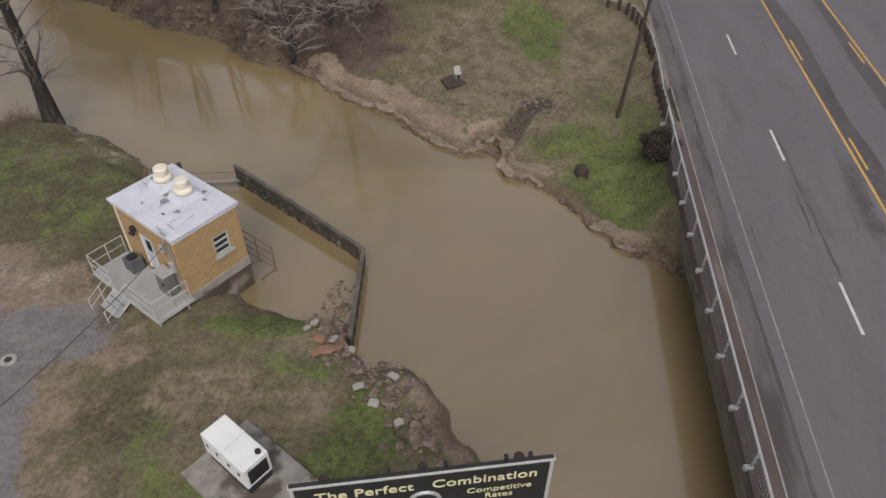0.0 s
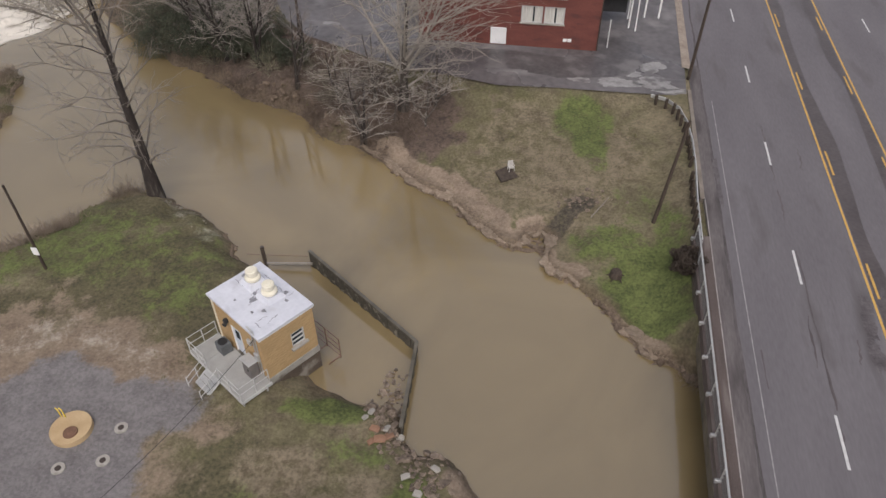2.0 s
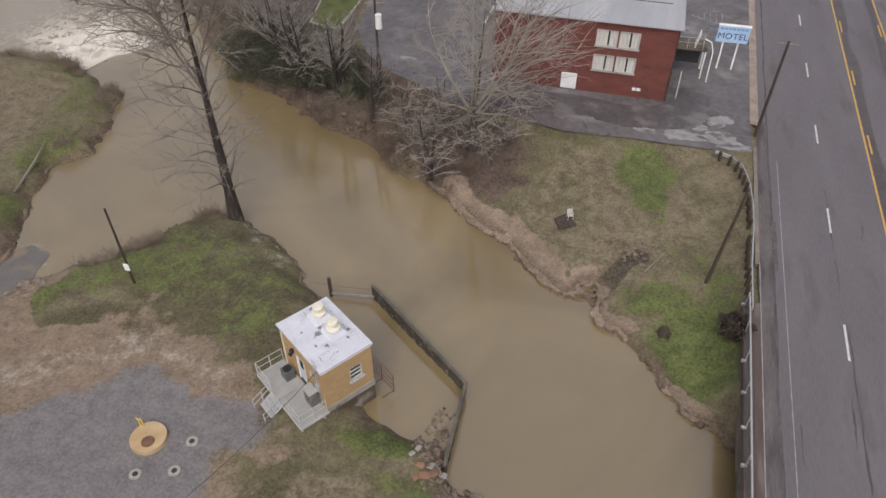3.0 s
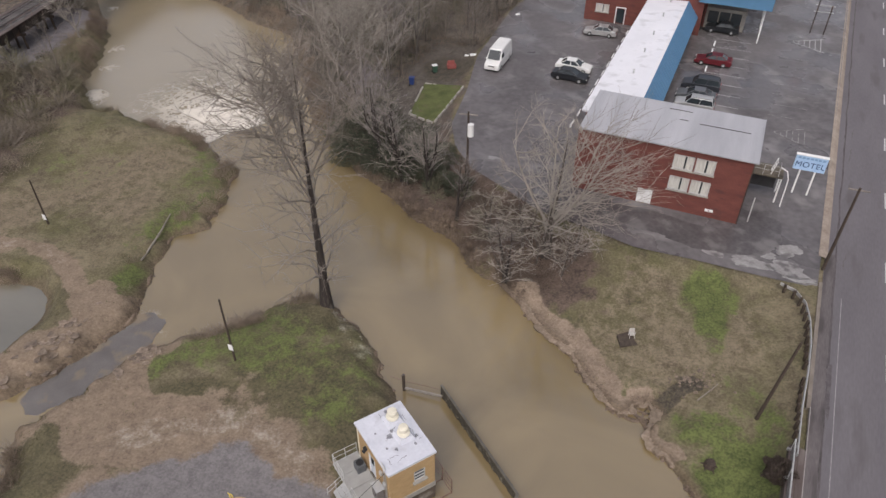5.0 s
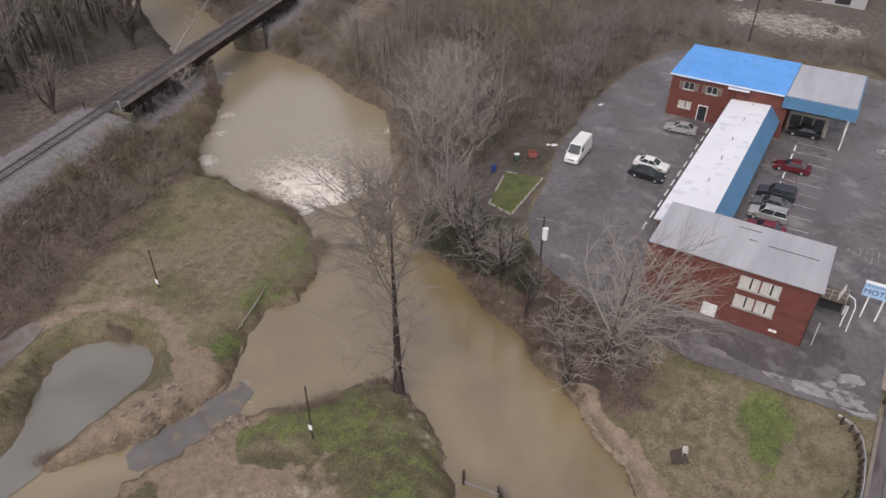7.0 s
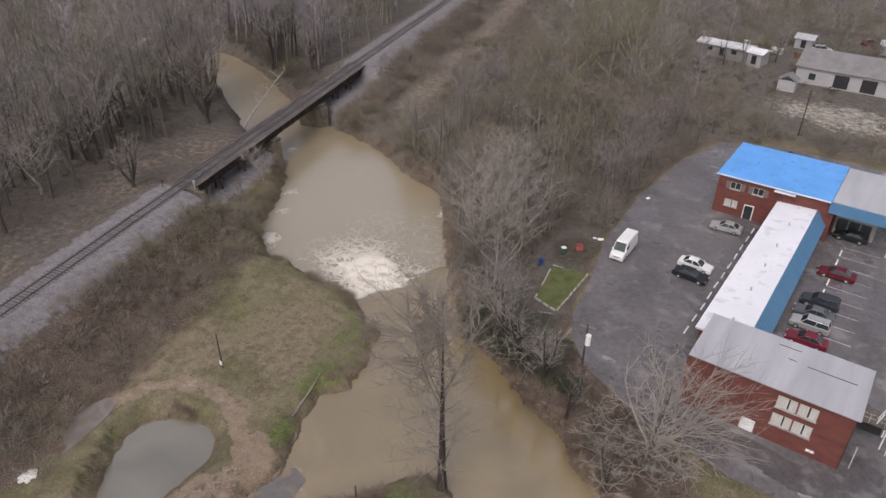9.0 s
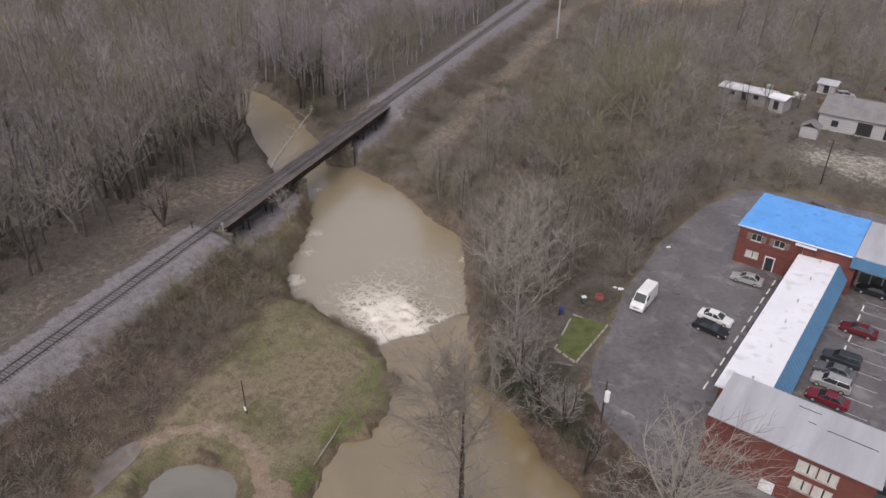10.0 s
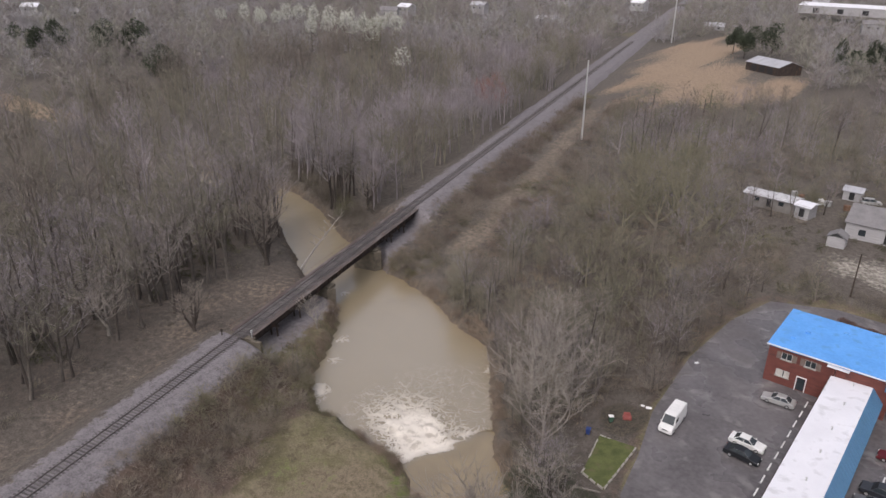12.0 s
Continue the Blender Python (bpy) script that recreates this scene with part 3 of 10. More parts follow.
def ground_material():
    m = bpy.data.materials.new("ground_cover")
    m.use_nodes = True
    n, l = m.node_tree.nodes, m.node_tree.links
    b = n["Principled BSDF"]
    b.inputs["Roughness"].default_value = 0.95
    pos = n.new("ShaderNodeNewGeometry")

    def noise_at(scale, detail=5, rough=0.6):
        t = n.new("ShaderNodeTexNoise")
        t.inputs["Scale"].default_value, t.inputs["Detail"].default_value, t.inputs["Roughness"].default_value = scale, detail, rough
        l.new(pos.outputs["Position"], t.inputs["Vector"])
        return t.outputs[0]

    def two(a, bb, fac, lo=0.41, hi=0.59):
        r = n.new("ShaderNodeValToRGB")
        r.color_ramp.elements[0].position, r.color_ramp.elements[1].position = lo, hi
        r.color_ramp.elements[0].color, r.color_ramp.elements[1].color = (*a, 1), (*bb, 1)
        l.new(fac, r.inputs[0])
        return r.outputs[0]

    def mix(a, bb, fac):
        x = n.new("ShaderNodeMix")
        x.data_type = "RGBA"
        l.new(fac, x.inputs[0]), l.new(a, x.inputs[6]), l.new(bb, x.inputs[7])
        return x.outputs[2]

    def math_node(op, a, bb):
        x = n.new("ShaderNodeMath")
        x.operation, x.use_clamp = op, True
        for i, q in enumerate((a, bb)):
            if isinstance(q, (int, float)):
                x.inputs[i].default_value = q
            else:
                l.new(q, x.inputs[i])
        return x.outputs[0]

    fine, raw_mid, big = noise_at(5.0, 5, 0.7), noise_at(0.9, 8, 0.78), noise_at(0.22, 6)
    spread = n.new("ShaderNodeMapRange")
    spread.inputs["From Min"].default_value, spread.inputs["From Max"].default_value = 0.33, 0.67
    l.new(raw_mid, spread.inputs[0])
    mid = spread.outputs[0]
    both = n.new("ShaderNodeMix")
    both.data_type = "FLOAT"
    both.inputs[0].default_value = 0.5
    l.new(fine, both.inputs[2]), l.new(raw_mid, both.inputs[3])
    grain = both.outputs[0]
    dormant = mix(two((0.1, 0.082, 0.047), (0.222, 0.186, 0.12), grain, 0.38, 0.62), two((0.06, 0.058, 0.026), (0.15, 0.137, 0.066), grain, 0.38, 0.62), two((0, 0, 0), (1, 1, 1), big, 0.4, 0.62))
    colour = mix(dormant, two((0.05, 0.04, 0.026), (0.115, 0.092, 0.06), grain), two((0, 0, 0), (0.8, 0.8, 0.8), noise_at(0.5, 7, 0.75), 0.5, 0.64))

    def layer(colour, attr, dark, light, lo=0.41, hi=0.59, k=0.45):
        a = n.new("ShaderNodeAttribute")
        a.attribute_name = attr
        shifted = math_node("ADD", a.outputs["Fac"], math_node("MULTIPLY", math_node("SUBTRACT", mid, 0.5), k))
        lower = math_node("SUBTRACT", shifted, math_node("MULTIPLY", math_node("SUBTRACT", 0.5, mid), k))
        r = n.new("ShaderNodeMapRange")
        r.interpolation_type = "SMOOTHSTEP"
        r.inputs["From Min"].default_value, r.inputs["From Max"].default_value = 0.25, 0.75
        l.new(lower, r.inputs[0])
        keep = math_node("MULTIPLY", r.outputs[0], math_node("MULTIPLY", a.outputs["Fac"], 4.0))
        return mix(colour, two(dark, light, grain, lo, hi), keep)

    colour = layer(colour, "moss", (0.046, 0.041, 0.02), (0.125, 0.108, 0.06), k=0.6)
    colour = layer(colour, "straw", (0.115, 0.089, 0.058), (0.22, 0.178, 0.122), k=0.6)
    colour = layer(colour, "green", (0.047, 0.061, 0.017), (0.134, 0.156, 0.049), k=0.75)
    colour = layer(colour, "earth", (0.148, 0.109, 0.076), (0.25, 0.193, 0.139), k=0.6)
    # woodland floor, darkened for the shady gaps between the trees
    colour = layer(colour, "wild", (0.047, 0.04, 0.032), (0.135, 0.115, 0.096), k=0.4)
    colour = layer(colour, "litter", (0.046, 0.032, 0.025), (0.135, 0.098, 0.075), k=0.5)
    colour = layer(colour, "sand", (0.165, 0.122, 0.088), (0.285, 0.222, 0.166), k=0.4)
    colour = layer(colour, "orange", (0.175, 0.128, 0.085), (0.33, 0.24, 0.16), k=1.3)
    colour = layer(colour, "pale", (0.24, 0.215, 0.18), (0.42, 0.39, 0.33))
    colour = layer(colour, "gravel", (0.125, 0.115, 0.114), (0.205, 0.19, 0.187), k=0.8)
    colour = layer(colour, "stone", (0.098, 0.089, 0.092), (0.218, 0.2, 0.206), k=1.0)
    colour = layer(colour, "mud", (0.026, 0.022, 0.016), (0.1, 0.083, 0.06), k=0.9)
    # wet margin, its dark tones also painting the undercut's shade
    a = n.new("ShaderNodeAttribute")
    a.attribute_name = "wet"
    colour = mix(colour, two((0.06, 0.043, 0.027), (0.15, 0.112, 0.073), grain), math_node("MULTIPLY", a.outputs["Fac"], 0.75))
    l.new(colour, b.inputs["Base Color"])
    bp = n.new("ShaderNodeBump")
    bp.inputs["Strength"].default_value, bp.inputs["Distance"].default_value = 0.7, 0.15
    l.new(grain, bp.inputs["Height"])
    l.new(bp.outputs[0], b.inputs["Normal"])
    return m


def grid_tris(rows, cols):
    i = np.arange(rows * cols).reshape(rows, cols)
    a, b, c, d = i[:-1, :-1].ravel(), i[:-1, 1:].ravel(), i[1:, 1:].ravel(), i[1:, :-1].ravel()
    return np.concatenate([np.stack([a, b, c], 1), np.stack([a, c, d], 1)])


ground = new("ground", raw_mesh("ground", np.stack([GX, GY, GH], -1).reshape(-1, 3), grid_tris(*GX.shape), ground_material(), True))
tagged(ground, "dormant grass, bare earth and leaf litter on river banks", "ground", kind="structure")
for attr, values in (("green", green), ("moss", moss), ("straw", straw), ("earth", earth), ("wild", wild), ("litter", litter), ("sand", sand), ("mud", mud), ("orange", orange), ("pale", pale), ("gravel", gravel), ("stone", stone), ("wet", wet)):
    ground.data.attributes.new(attr, "FLOAT", "POINT").data.foreach_set("value", values.ravel().astype(np.float32))


# ---- water ----
def water_material(name, body, clear=(0.0, 0.0, 0.0), foam=True):
    m = bpy.data.materials.new(name)
    m.use_nodes = True
    n, l = m.node_tree.nodes, m.node_tree.links
    b = n["Principled BSDF"]
    pos = n.new("ShaderNodeNewGeometry")
    t = n.new("ShaderNodeTexNoise")
    t.inputs["Scale"].default_value, t.inputs["Detail"].default_value, t.inputs["Distortion"].default_value = 0.07, 6, 1.2
    l.new(pos.outputs["Position"], t.inputs["Vector"])
    r = n.new("ShaderNodeValToRGB")
    r.color_ramp.elements[0].position, r.color_ramp.elements[1].position = 0.35, 0.65
    r.color_ramp.elements[0].color = (*[0.84 * c for c in body], 1)
    r.color_ramp.elements[1].color = (*[1.15 * c for c in body], 1)
    l.new(t.outputs[0], r.inputs[0])
    colour = r.outputs[0]
    b.inputs["IOR"].default_value = 2.55
    b.inputs["Roughness"].default_value = 0.03
    rip = n.new("ShaderNodeTexNoise")
    rip.inputs["Scale"].default_value, rip.inputs["Detail"].default_value = 1.1, 3
    l.new(pos.outputs["Position"], rip.inputs["Vector"])
    bp = n.new("ShaderNodeBump")
    bp.inputs["Strength"].default_value, bp.inputs["Distance"].default_value = 0.032, 0.06
    l.new(rip.outputs[0], bp.inputs["Height"])
    l.new(bp.outputs[0], b.inputs["Normal"])
    if foam:
        a = n.new("ShaderNodeAttribute")
        a.attribute_name = "foam"
        veil = n.new("ShaderNodeAttribute")
        veil.attribute_name = "silt"
        milk = n.new("ShaderNodeMix")
        milk.data_type = "RGBA"
        milk.inputs[7].default_value = (0.3, 0.256, 0.184, 1)
        l.new(veil.outputs["Fac"], milk.inputs[0])
        l.new(colour, milk.inputs[6])
        colour = milk.outputs[2]
        warp = n.new("ShaderNodeTexNoise")
        warp.inputs["Scale"].default_value, warp.inputs["Detail"].default_value = 0.35, 5
        l.new(pos.outputs["Position"], warp.inputs["Vector"])
        add = n.new("ShaderNodeVectorMath")
        add.operation = "MULTIPLY_ADD"
        add.inputs[1].default_value = (3.4, 3.4, 0)
        l.new(warp.outputs["Color"], add.inputs[0])
        l.new(pos.outputs["Position"], add.inputs[2])
        def lace(scale, sharp):
            st = n.new("ShaderNodeTexNoise")
            st.inputs["Scale"].default_value, st.inputs["Detail"].default_value, st.inputs["Roughness"].default_value = scale, 5, 0.6
            l.new(add.outputs[0], st.inputs["Vector"])
            c = n.new("ShaderNodeMath")
            c.operation = "SUBTRACT"
            c.inputs[1].default_value = 0.5
            l.new(st.outputs[0], c.inputs[0])
            ab = n.new("ShaderNodeMath")
            ab.operation = "ABSOLUTE"
            l.new(c.outputs[0], ab.inputs[0])
            r2 = n.new("ShaderNodeMapRange")
            r2.inputs["From Min"].default_value, r2.inputs["From Max"].default_value = 0.0, sharp
            r2.inputs["To Min"].default_value, r2.inputs["To Max"].default_value = 1.0, 0.0
            l.new(ab.outputs[0], r2.inputs[0])
            return r2.outputs[0]

        def web(scale, wide):
            vo, r3 = n.new("ShaderNodeTexVoronoi"), n.new("ShaderNodeMapRange")
            vo.feature = "DISTANCE_TO_EDGE"
            vo.inputs["Scale"].default_value = scale
            l.new(add.outputs[0], vo.inputs["Vector"])
            r3.inputs["From Min"].default_value, r3.inputs["From Max"].default_value = 0.0, wide
            r3.inputs["To Min"].default_value, r3.inputs["To Max"].default_value = 1.0, 0.0
            l.new(vo.outputs["Distance"], r3.inputs[0])
            return r3.outputs[0]

        def larger(a, bb):
            x = n.new("ShaderNodeMath")
            x.operation = "MAXIMUM"
            l.new(a, x.inputs[0]), l.new(bb, x.inputs[1])
            return x

        both = larger(larger(lace(0.26, 0.06), lace(0.9, 0.06)).outputs[0], web(0.5, 0.16))
        cover = n.new("ShaderNodeMath")
        cover.operation = "MULTIPLY_ADD"
        cover.inputs[1].default_value, cover.inputs[2].default_value = 0.6, -0.6
        l.new(both.outputs[0], cover.inputs[0])
        plus = n.new("ShaderNodeMath")
        plus.operation = "ADD"
        l.new(cover.outputs[0], plus.inputs[0])
        l.new(a.outputs["Fac"], plus.inputs[1])
        rr = n.new("ShaderNodeMapRange")
        rr.inputs["From Min"].default_value, rr.inputs["From Max"].default_value = 0.02, 0.55
        l.new(plus.outputs[0], rr.inputs[0])
        mx = n.new("ShaderNodeMix")
        mx.data_type = "RGBA"
        mx.inputs[7].default_value = (0.62, 0.57, 0.49, 1)
        l.new(rr.outputs[0], mx.inputs[0])
        l.new(colour, mx.inputs[6])
        colour = mx.outputs[2]
        ro = n.new("ShaderNodeMapRange")
        ro.inputs["To Min"].default_value, ro.inputs["To Max"].default_value = 0.05, 0.8
        l.new(rr.outputs[0], ro.inputs[0])
        stir = n.new("ShaderNodeMath")
        stir.operation = "MULTIPLY_ADD"
        stir.inputs[1].default_value = 0.2
        l.new(veil.outputs["Fac"], stir.inputs[0])
        l.new(ro.outputs[0], stir.inputs[2])
        l.new(stir.outputs[0], b.inputs["Roughness"])
    l.new(colour, b.inputs["Base Color"])
    return m


# the sheet lies along the weir, which runs from (-52.2, 59.3) to the north-east
WA, WS, WQ = np.array((-52.2, 59.3)), np.array((0.44, 0.898)), np.array((0.898, -0.44))
ss = np.concatenate([np.arange(-110, -36, 2.0), np.arange(-36, -6, 0.9), np.arange(-6, 22, 0.4), np.arange(22, 130, 2.5)])
qq = np.concatenate([np.arange(-170, -58, 4.0), np.arange(-58, -34, 1.0), np.arange(-34, -22, 0.8), np.arange(-22, 4, 0.3), np.arange(4, 150, 2.0)])
SS, QQ = np.meshgrid(ss, qq)
WX, WY = WA[0] + SS * WS[0] + QQ * WQ[0], WA[1] + SS * WS[1] + QQ * WQ[1]
edge = QQ - 0.45 + 0.5 * np.cos(SS * 0.5) * step(SS, 0, 6) + (wave(WX, WY, 1.5) - 0.5)
WZ = -0.5 + 0.5 * step(edge, -1.6, 0.6)
churn = step(edge, -21, -11) * (1 - step(edge, -1.0, 0.3)) * step(SS, -2, 2) * (1 - step(SS, 12, 17))
boil = churn * step(np.hypot((edge + 8.0) / 13.0, (SS - 5.0) / 9.0) + 0.35 * (wave(WX, WY, 4.0) - 0.5), 1.1, 0.35)
WZ = WZ + boil * ((wave(WX, WY, 1.1) - 0.4) * 0.45 + (wave(WX, WY, 0.5) - 0.5) * 0.2) + step(edge, -34, -12) * (1 - step(edge, -4, 0)) * (wave(WX, WY, 1.7) - 0.5) * 0.08
foam = 0.36 * boil + 0.34 * boil * step(np.hypot((edge + 5.0) / 6.5, (SS - 4.5) / 5.5), 1.1, 0.5) + 0.45 * step(np.abs(edge + 1.0), 1.4, 0.3) * step(SS, -1, 1) * (1 - step(SS, 12, 16)) + 0.1 * step(edge, -30, -14) * (1 - step(edge, -2, 0)) * step(SS, -12, 0) + 0.2 * step(np.hypot(WX + 74, WY - 63.5), 3.6, 1.0)
for fx, fy, fr in ((-71, 60.4, 1.6), (-74.0, 65.4, 2.2), (-78.2, 73.3, 1.8), (-81.6, 79.0, 1.3), (-94, 92.6, 1.3), (-54.6, 88.0, 1.2)):
    foam = foam + 0.34 * step(np.hypot(WX - fx, (WY - fy) * 0.8) + 1.2 * (wave(WX, WY, 1.3) - 0.5), fr, fr * 0.2)
foam = foam + 0.4 * step(np.hypot(WX + 38.2, WY - 31.4), 1.9, 0.5) + 0.25 * step(np.hypot(WX + 37.9, WY - 27), 1.0, 0.3)
M_RIVER = water_material("muddy_river_water", (0.215, 0.162, 0.083))
river = new("river_water", raw_mesh("river_water", np.stack([WX, WY, WZ], -1).reshape(-1, 3), grid_tris(*WX.shape), M_RIVER, True))
river.data.attributes.new("foam", "FLOAT", "POINT").data.foreach_set("value", foam.ravel().astype(np.float32))
silt = step(edge, 1.0, -3.0) * (0.85 + 0.5 * (wave(WX, WY, 9) - 0.5) * step(-edge, 30, 20)) * (1 - 0.5 * step(np.abs(SS - 6), 12, 24)) * (1 - 0.3 * step(-edge, 34, 52))
river.data.attributes.new("silt", "FLOAT", "POINT").data.foreach_set("value", silt.ravel().astype(np.float32))
tagged(river, "muddy tan river water breaking white below a weir", "water", kind="structure")
bm = bmesh.new()
bm.faces.new([bm.verts.new((-51 + (x + 51) * 1.1, 23 + (y - 23) * 1.1, 0.05)) for x, y in POND])
tagged(part("pond_water", bm, water_material("grey_pond_water", (0.15, 0.135, 0.1), foam=False)), "still grey muddy pond water", "water", kind="structure")

# wet paved ford across the side channel
bm = bmesh.new()
FORD_EDGE = [(-36.6, 32.4), (-38.4, 32.6), (-40.2, 31.6), (-40.8, 29.3), (-41.0, 27.3), (-41.6, 24.6), (-42.0, 23.1), (-41.6, 21.2), (-40.6, 20.4), (-39.2, 21.2), (-37.8, 22.6), (-37.0, 25.2), (-36.8, 27.9), (-36.5, 30.2)]
edge_pts = []
for (xa, ya), (xb, yb) in zip(FORD_EDGE, FORD_EDGE[1:] + FORD_EDGE[:1]):
    for f in np.arange(0, 1, 0.2):
        x, y = xa + (xb - xa) * f, ya + (yb - ya) * f
        edge_pts.append((x + 0.9 * (float(wave(x, y, 0.9)) - 0.5), y + 0.9 * (float(wave(x + 20, y, 0.9)) - 0.5)))
ford = [bm.verts.new((x, y, 0.02)) for x, y in edge_pts]
bm.faces.new(ford)
ext = bmesh.ops.extrude_face_region(bm, geom=bm.faces[:])["geom"]
bmesh.ops.translate(bm, verts=[g for g in ext if isinstance(g, bmesh.types.BMVert)], vec=(0, 0, -0.2))
tagged(part("ford", bm, surf("wet_ford_slab", (0.095, 0.087, 0.084), (0.175, 0.16, 0.15), 0.35, 0.22, bump=0.1, spots=(0.2, 0.16, 0.115), spot_scale=0.45, spot_at=0.58)), "wet dark paved ford across the side channel", "ford", kind="structure")


# ---- the road and its bridge ----
def road_at(v, u, z=ROAD_Z):
    p = ROAD_O + ROAD_V * v + ROAD_U * u
    return (p.x, p.y, z)


ROAD_M = Matrix(((ROAD_V.x, ROAD_U.x, 0, ROAD_O.x), (ROAD_V.y, ROAD_U.y, 0, ROAD_O.y), (0, 0, 1, ROAD_Z), (0, 0, 0, 1)))


def strip(bm, v0, v1, u0, u1, z0, z1):
    box(bm, ((v0 + v1) / 2, (u0 + u1) / 2, (z0 + z1) / 2), (v1 - v0, u1 - u0, z1 - z0))


road = thing("road", "grey asphalt five-lane road with a centre turn lane", "road", kind="structure", at=ROAD_M)
bm = bmesh.new()
strip(bm, -4.93, 17.0, -90, 420, -0.5, 0.0)
part("asphalt", bm, M_ASPHALT, road)
bm = bmesh.new()
for lo, hi, wide in ((3.85, 4.6, 0.5), (7.3, 8.05, 0.35)):
    us = np.arange(-40, 200, 0.8)
    inner = [(hi if lo < 5 else lo) + wide * 2.2 * (float(wave(u, 3.0 * lo, 5)) - 0.45) + wide * 2.6 * max(0.0, float(wave(u, lo, 11)) - 0.62) * (1 if lo < 5 else -1) for u in us]
    outer = lo if lo < 5 else hi
    va = [bm.verts.new((outer, u, 0.004)) for u in us]
    vb = [bm.verts.new((w, u, 0.004)) for u, w in zip(us, inner)]
    for i in range(len(us) - 1):
        bm.faces.new((va[i], vb[i], vb[i + 1], va[i + 1]))
part("turn_lane_patch", bm, M_ASPHALT_PATCH, road, "darker worn asphalt of the turn lane")
bm = bmesh.new()
for v in (-3.4, 16.2):
    strip(bm, v - 0.028, v + 0.028, -90, 20 if v < 0 else 420, 0.0, 0.008)
part("edge_line", bm, surf("faded_edge_line", (0.15, 0.14, 0.143), (0.36, 0.35, 0.345), 1.5, 0.7, fine=8), road)
for v in (3.7, 8.25):
    bm = bmesh.new()
    strip(bm, v - 0.07, v + 0.07, -90, 420, 0.0, 0.012)
    part("yellow_line", bm, M_LINE_Y, road)
dash = bmesh.new()
strip(dash, -0.07, 0.07, -1.5, 1.5, 0.0, 0.009)
dash_mesh = mesh_of(dash, "lane_dash", M_LINE)
ydash = bmesh.new()
strip(ydash, -0.07, 0.07, -1.5, 1.5, 0.0, 0.013)
ydash_mesh = mesh_of(ydash, "yellow_dash", M_LINE_Y)
for k in range(-6, 24):
    for v in (0.0, 12.2):
        o = new("lane_dash", dash_mesh)
        o.parent, o.location = road, (v - 0.05, 0.9 + 12.2 * k, 0)
    for v in (4.05, 7.9):
        o = new("yellow_dash", ydash_mesh)
        o.parent, o.location = road, (v, 0.5 + 12.2 * k, 0)

# the dark ragged gutter along the walkway and the cracks by the lane marks
us = np.arange(-45, 120, 0.35)
bm = bmesh.new()
va = [bm.verts.new((-4.14 + 0.1 * (float(wave(u, 13, 0.7)) - 0.5) + 0.12 * (float(wave(u, 8, 4)) - 0.5), u, 0.006)) for u in us]
vb = [bm.verts.new((-3.99 + 0.2 * (float(wave(u, 3, 0.9)) - 0.5) ** 2 + 0.14 * (float(wave(u, 8, 4)) - 0.5), u, 0.006)) for u in us]
for i in range(len(us) - 1):
    bm.faces.new((va[i], vb[i], vb[i + 1], va[i + 1]))
part("gutter_stain", bm, surf("gutter_dirt", (0.04, 0.034, 0.034), (0.12, 0.106, 0.106), 0.8, 0.8, stretch=(3, 0.5, 1), fine=4), road, "dark damp crack along the gutter")
bm = bmesh.new()
strip(bm, -4.9, -4.1, -45, 26, 0.0, 0.003)
part("gutter_strip", bm, surf("stained_gutter", (0.085, 0.074, 0.074), (0.15, 0.133, 0.132), 0.5, 0.85, stretch=(2.5, 0.4, 1), fine=4, spots=(0.065, 0.056, 0.056), spot_scale=0.35, spot_at=0.56), road, "brown-stained gutter strip")
r = np.random.default_rng(51)
for k in range(16):
    u, v = r.uniform(-18, 50), r.choice([-3.3, -0.1, 0.3, 2.2]) + r.normal(0, 0.15)
    bm = bmesh.new()
    n, ln = 9, r.uniform(1.2, 4.5)
    mids = [(v + r.normal(0, 0.035) + 0.1 * (i - 4) * r.uniform(0, 0.4), u + ln * i / (n - 1)) for i in range(n)]
    wide = [0.02 + 0.06 * r.random() * math.sin(math.pi * (i + 0.5) / n) for i in range(n)]
    va = [bm.verts.new((x - w, y, 0.003)) for (x, y), w in zip(mids, wide)]
    vb = [bm.verts.new((x + w, y, 0.003)) for (x, y), w in zip(mids, wide)]
    for i in range(n - 1):
        bm.faces.new((va[i], vb[i], vb[i + 1], va[i + 1]))
    part("crack", bm, M_ASPHALT_PATCH, road)

# broken dark surface in the turn lane and the long crack beside the lane marks
bm = bmesh.new()
r = np.random.default_rng(52)
for i, (cx, cy, rx, ry) in enumerate(((4.35, -1.5, 0.6, 1.5), (3.2, -1.7, 0.4, 1.0), (4.5, -3.4, 0.9, 1.6), (3.0, -3.3, 0.45, 1.3), (2.8, -5.4, 0.5, 1.5), (-3.9, 10.4, 0.2, 2.0), (-3.85, 7.6, 0.16, 1.7))):
    n = 22
    ring = [bm.verts.new((cx + rx * q * math.cos(2 * math.pi * k / n), cy + ry * q * math.sin(2 * math.pi * k / n), 0.0065 + 0.0007 * i)) for k, q in enumerate(r.uniform(0.6, 1.15, n))]
    mid_v = bm.verts.new((cx, cy, 0.0065 + 0.0007 * i))
    for k in range(n):
        bm.faces.new((ring[k], ring[(k + 1) % n], mid_v))
part("broken_surface", bm, surf("broken_dark_asphalt", (0.05, 0.042, 0.043), (0.13, 0.114, 0.117), 1.6, 0.5, fine=7, bump=0.6), road, "dark broken asphalt in the turn lane")
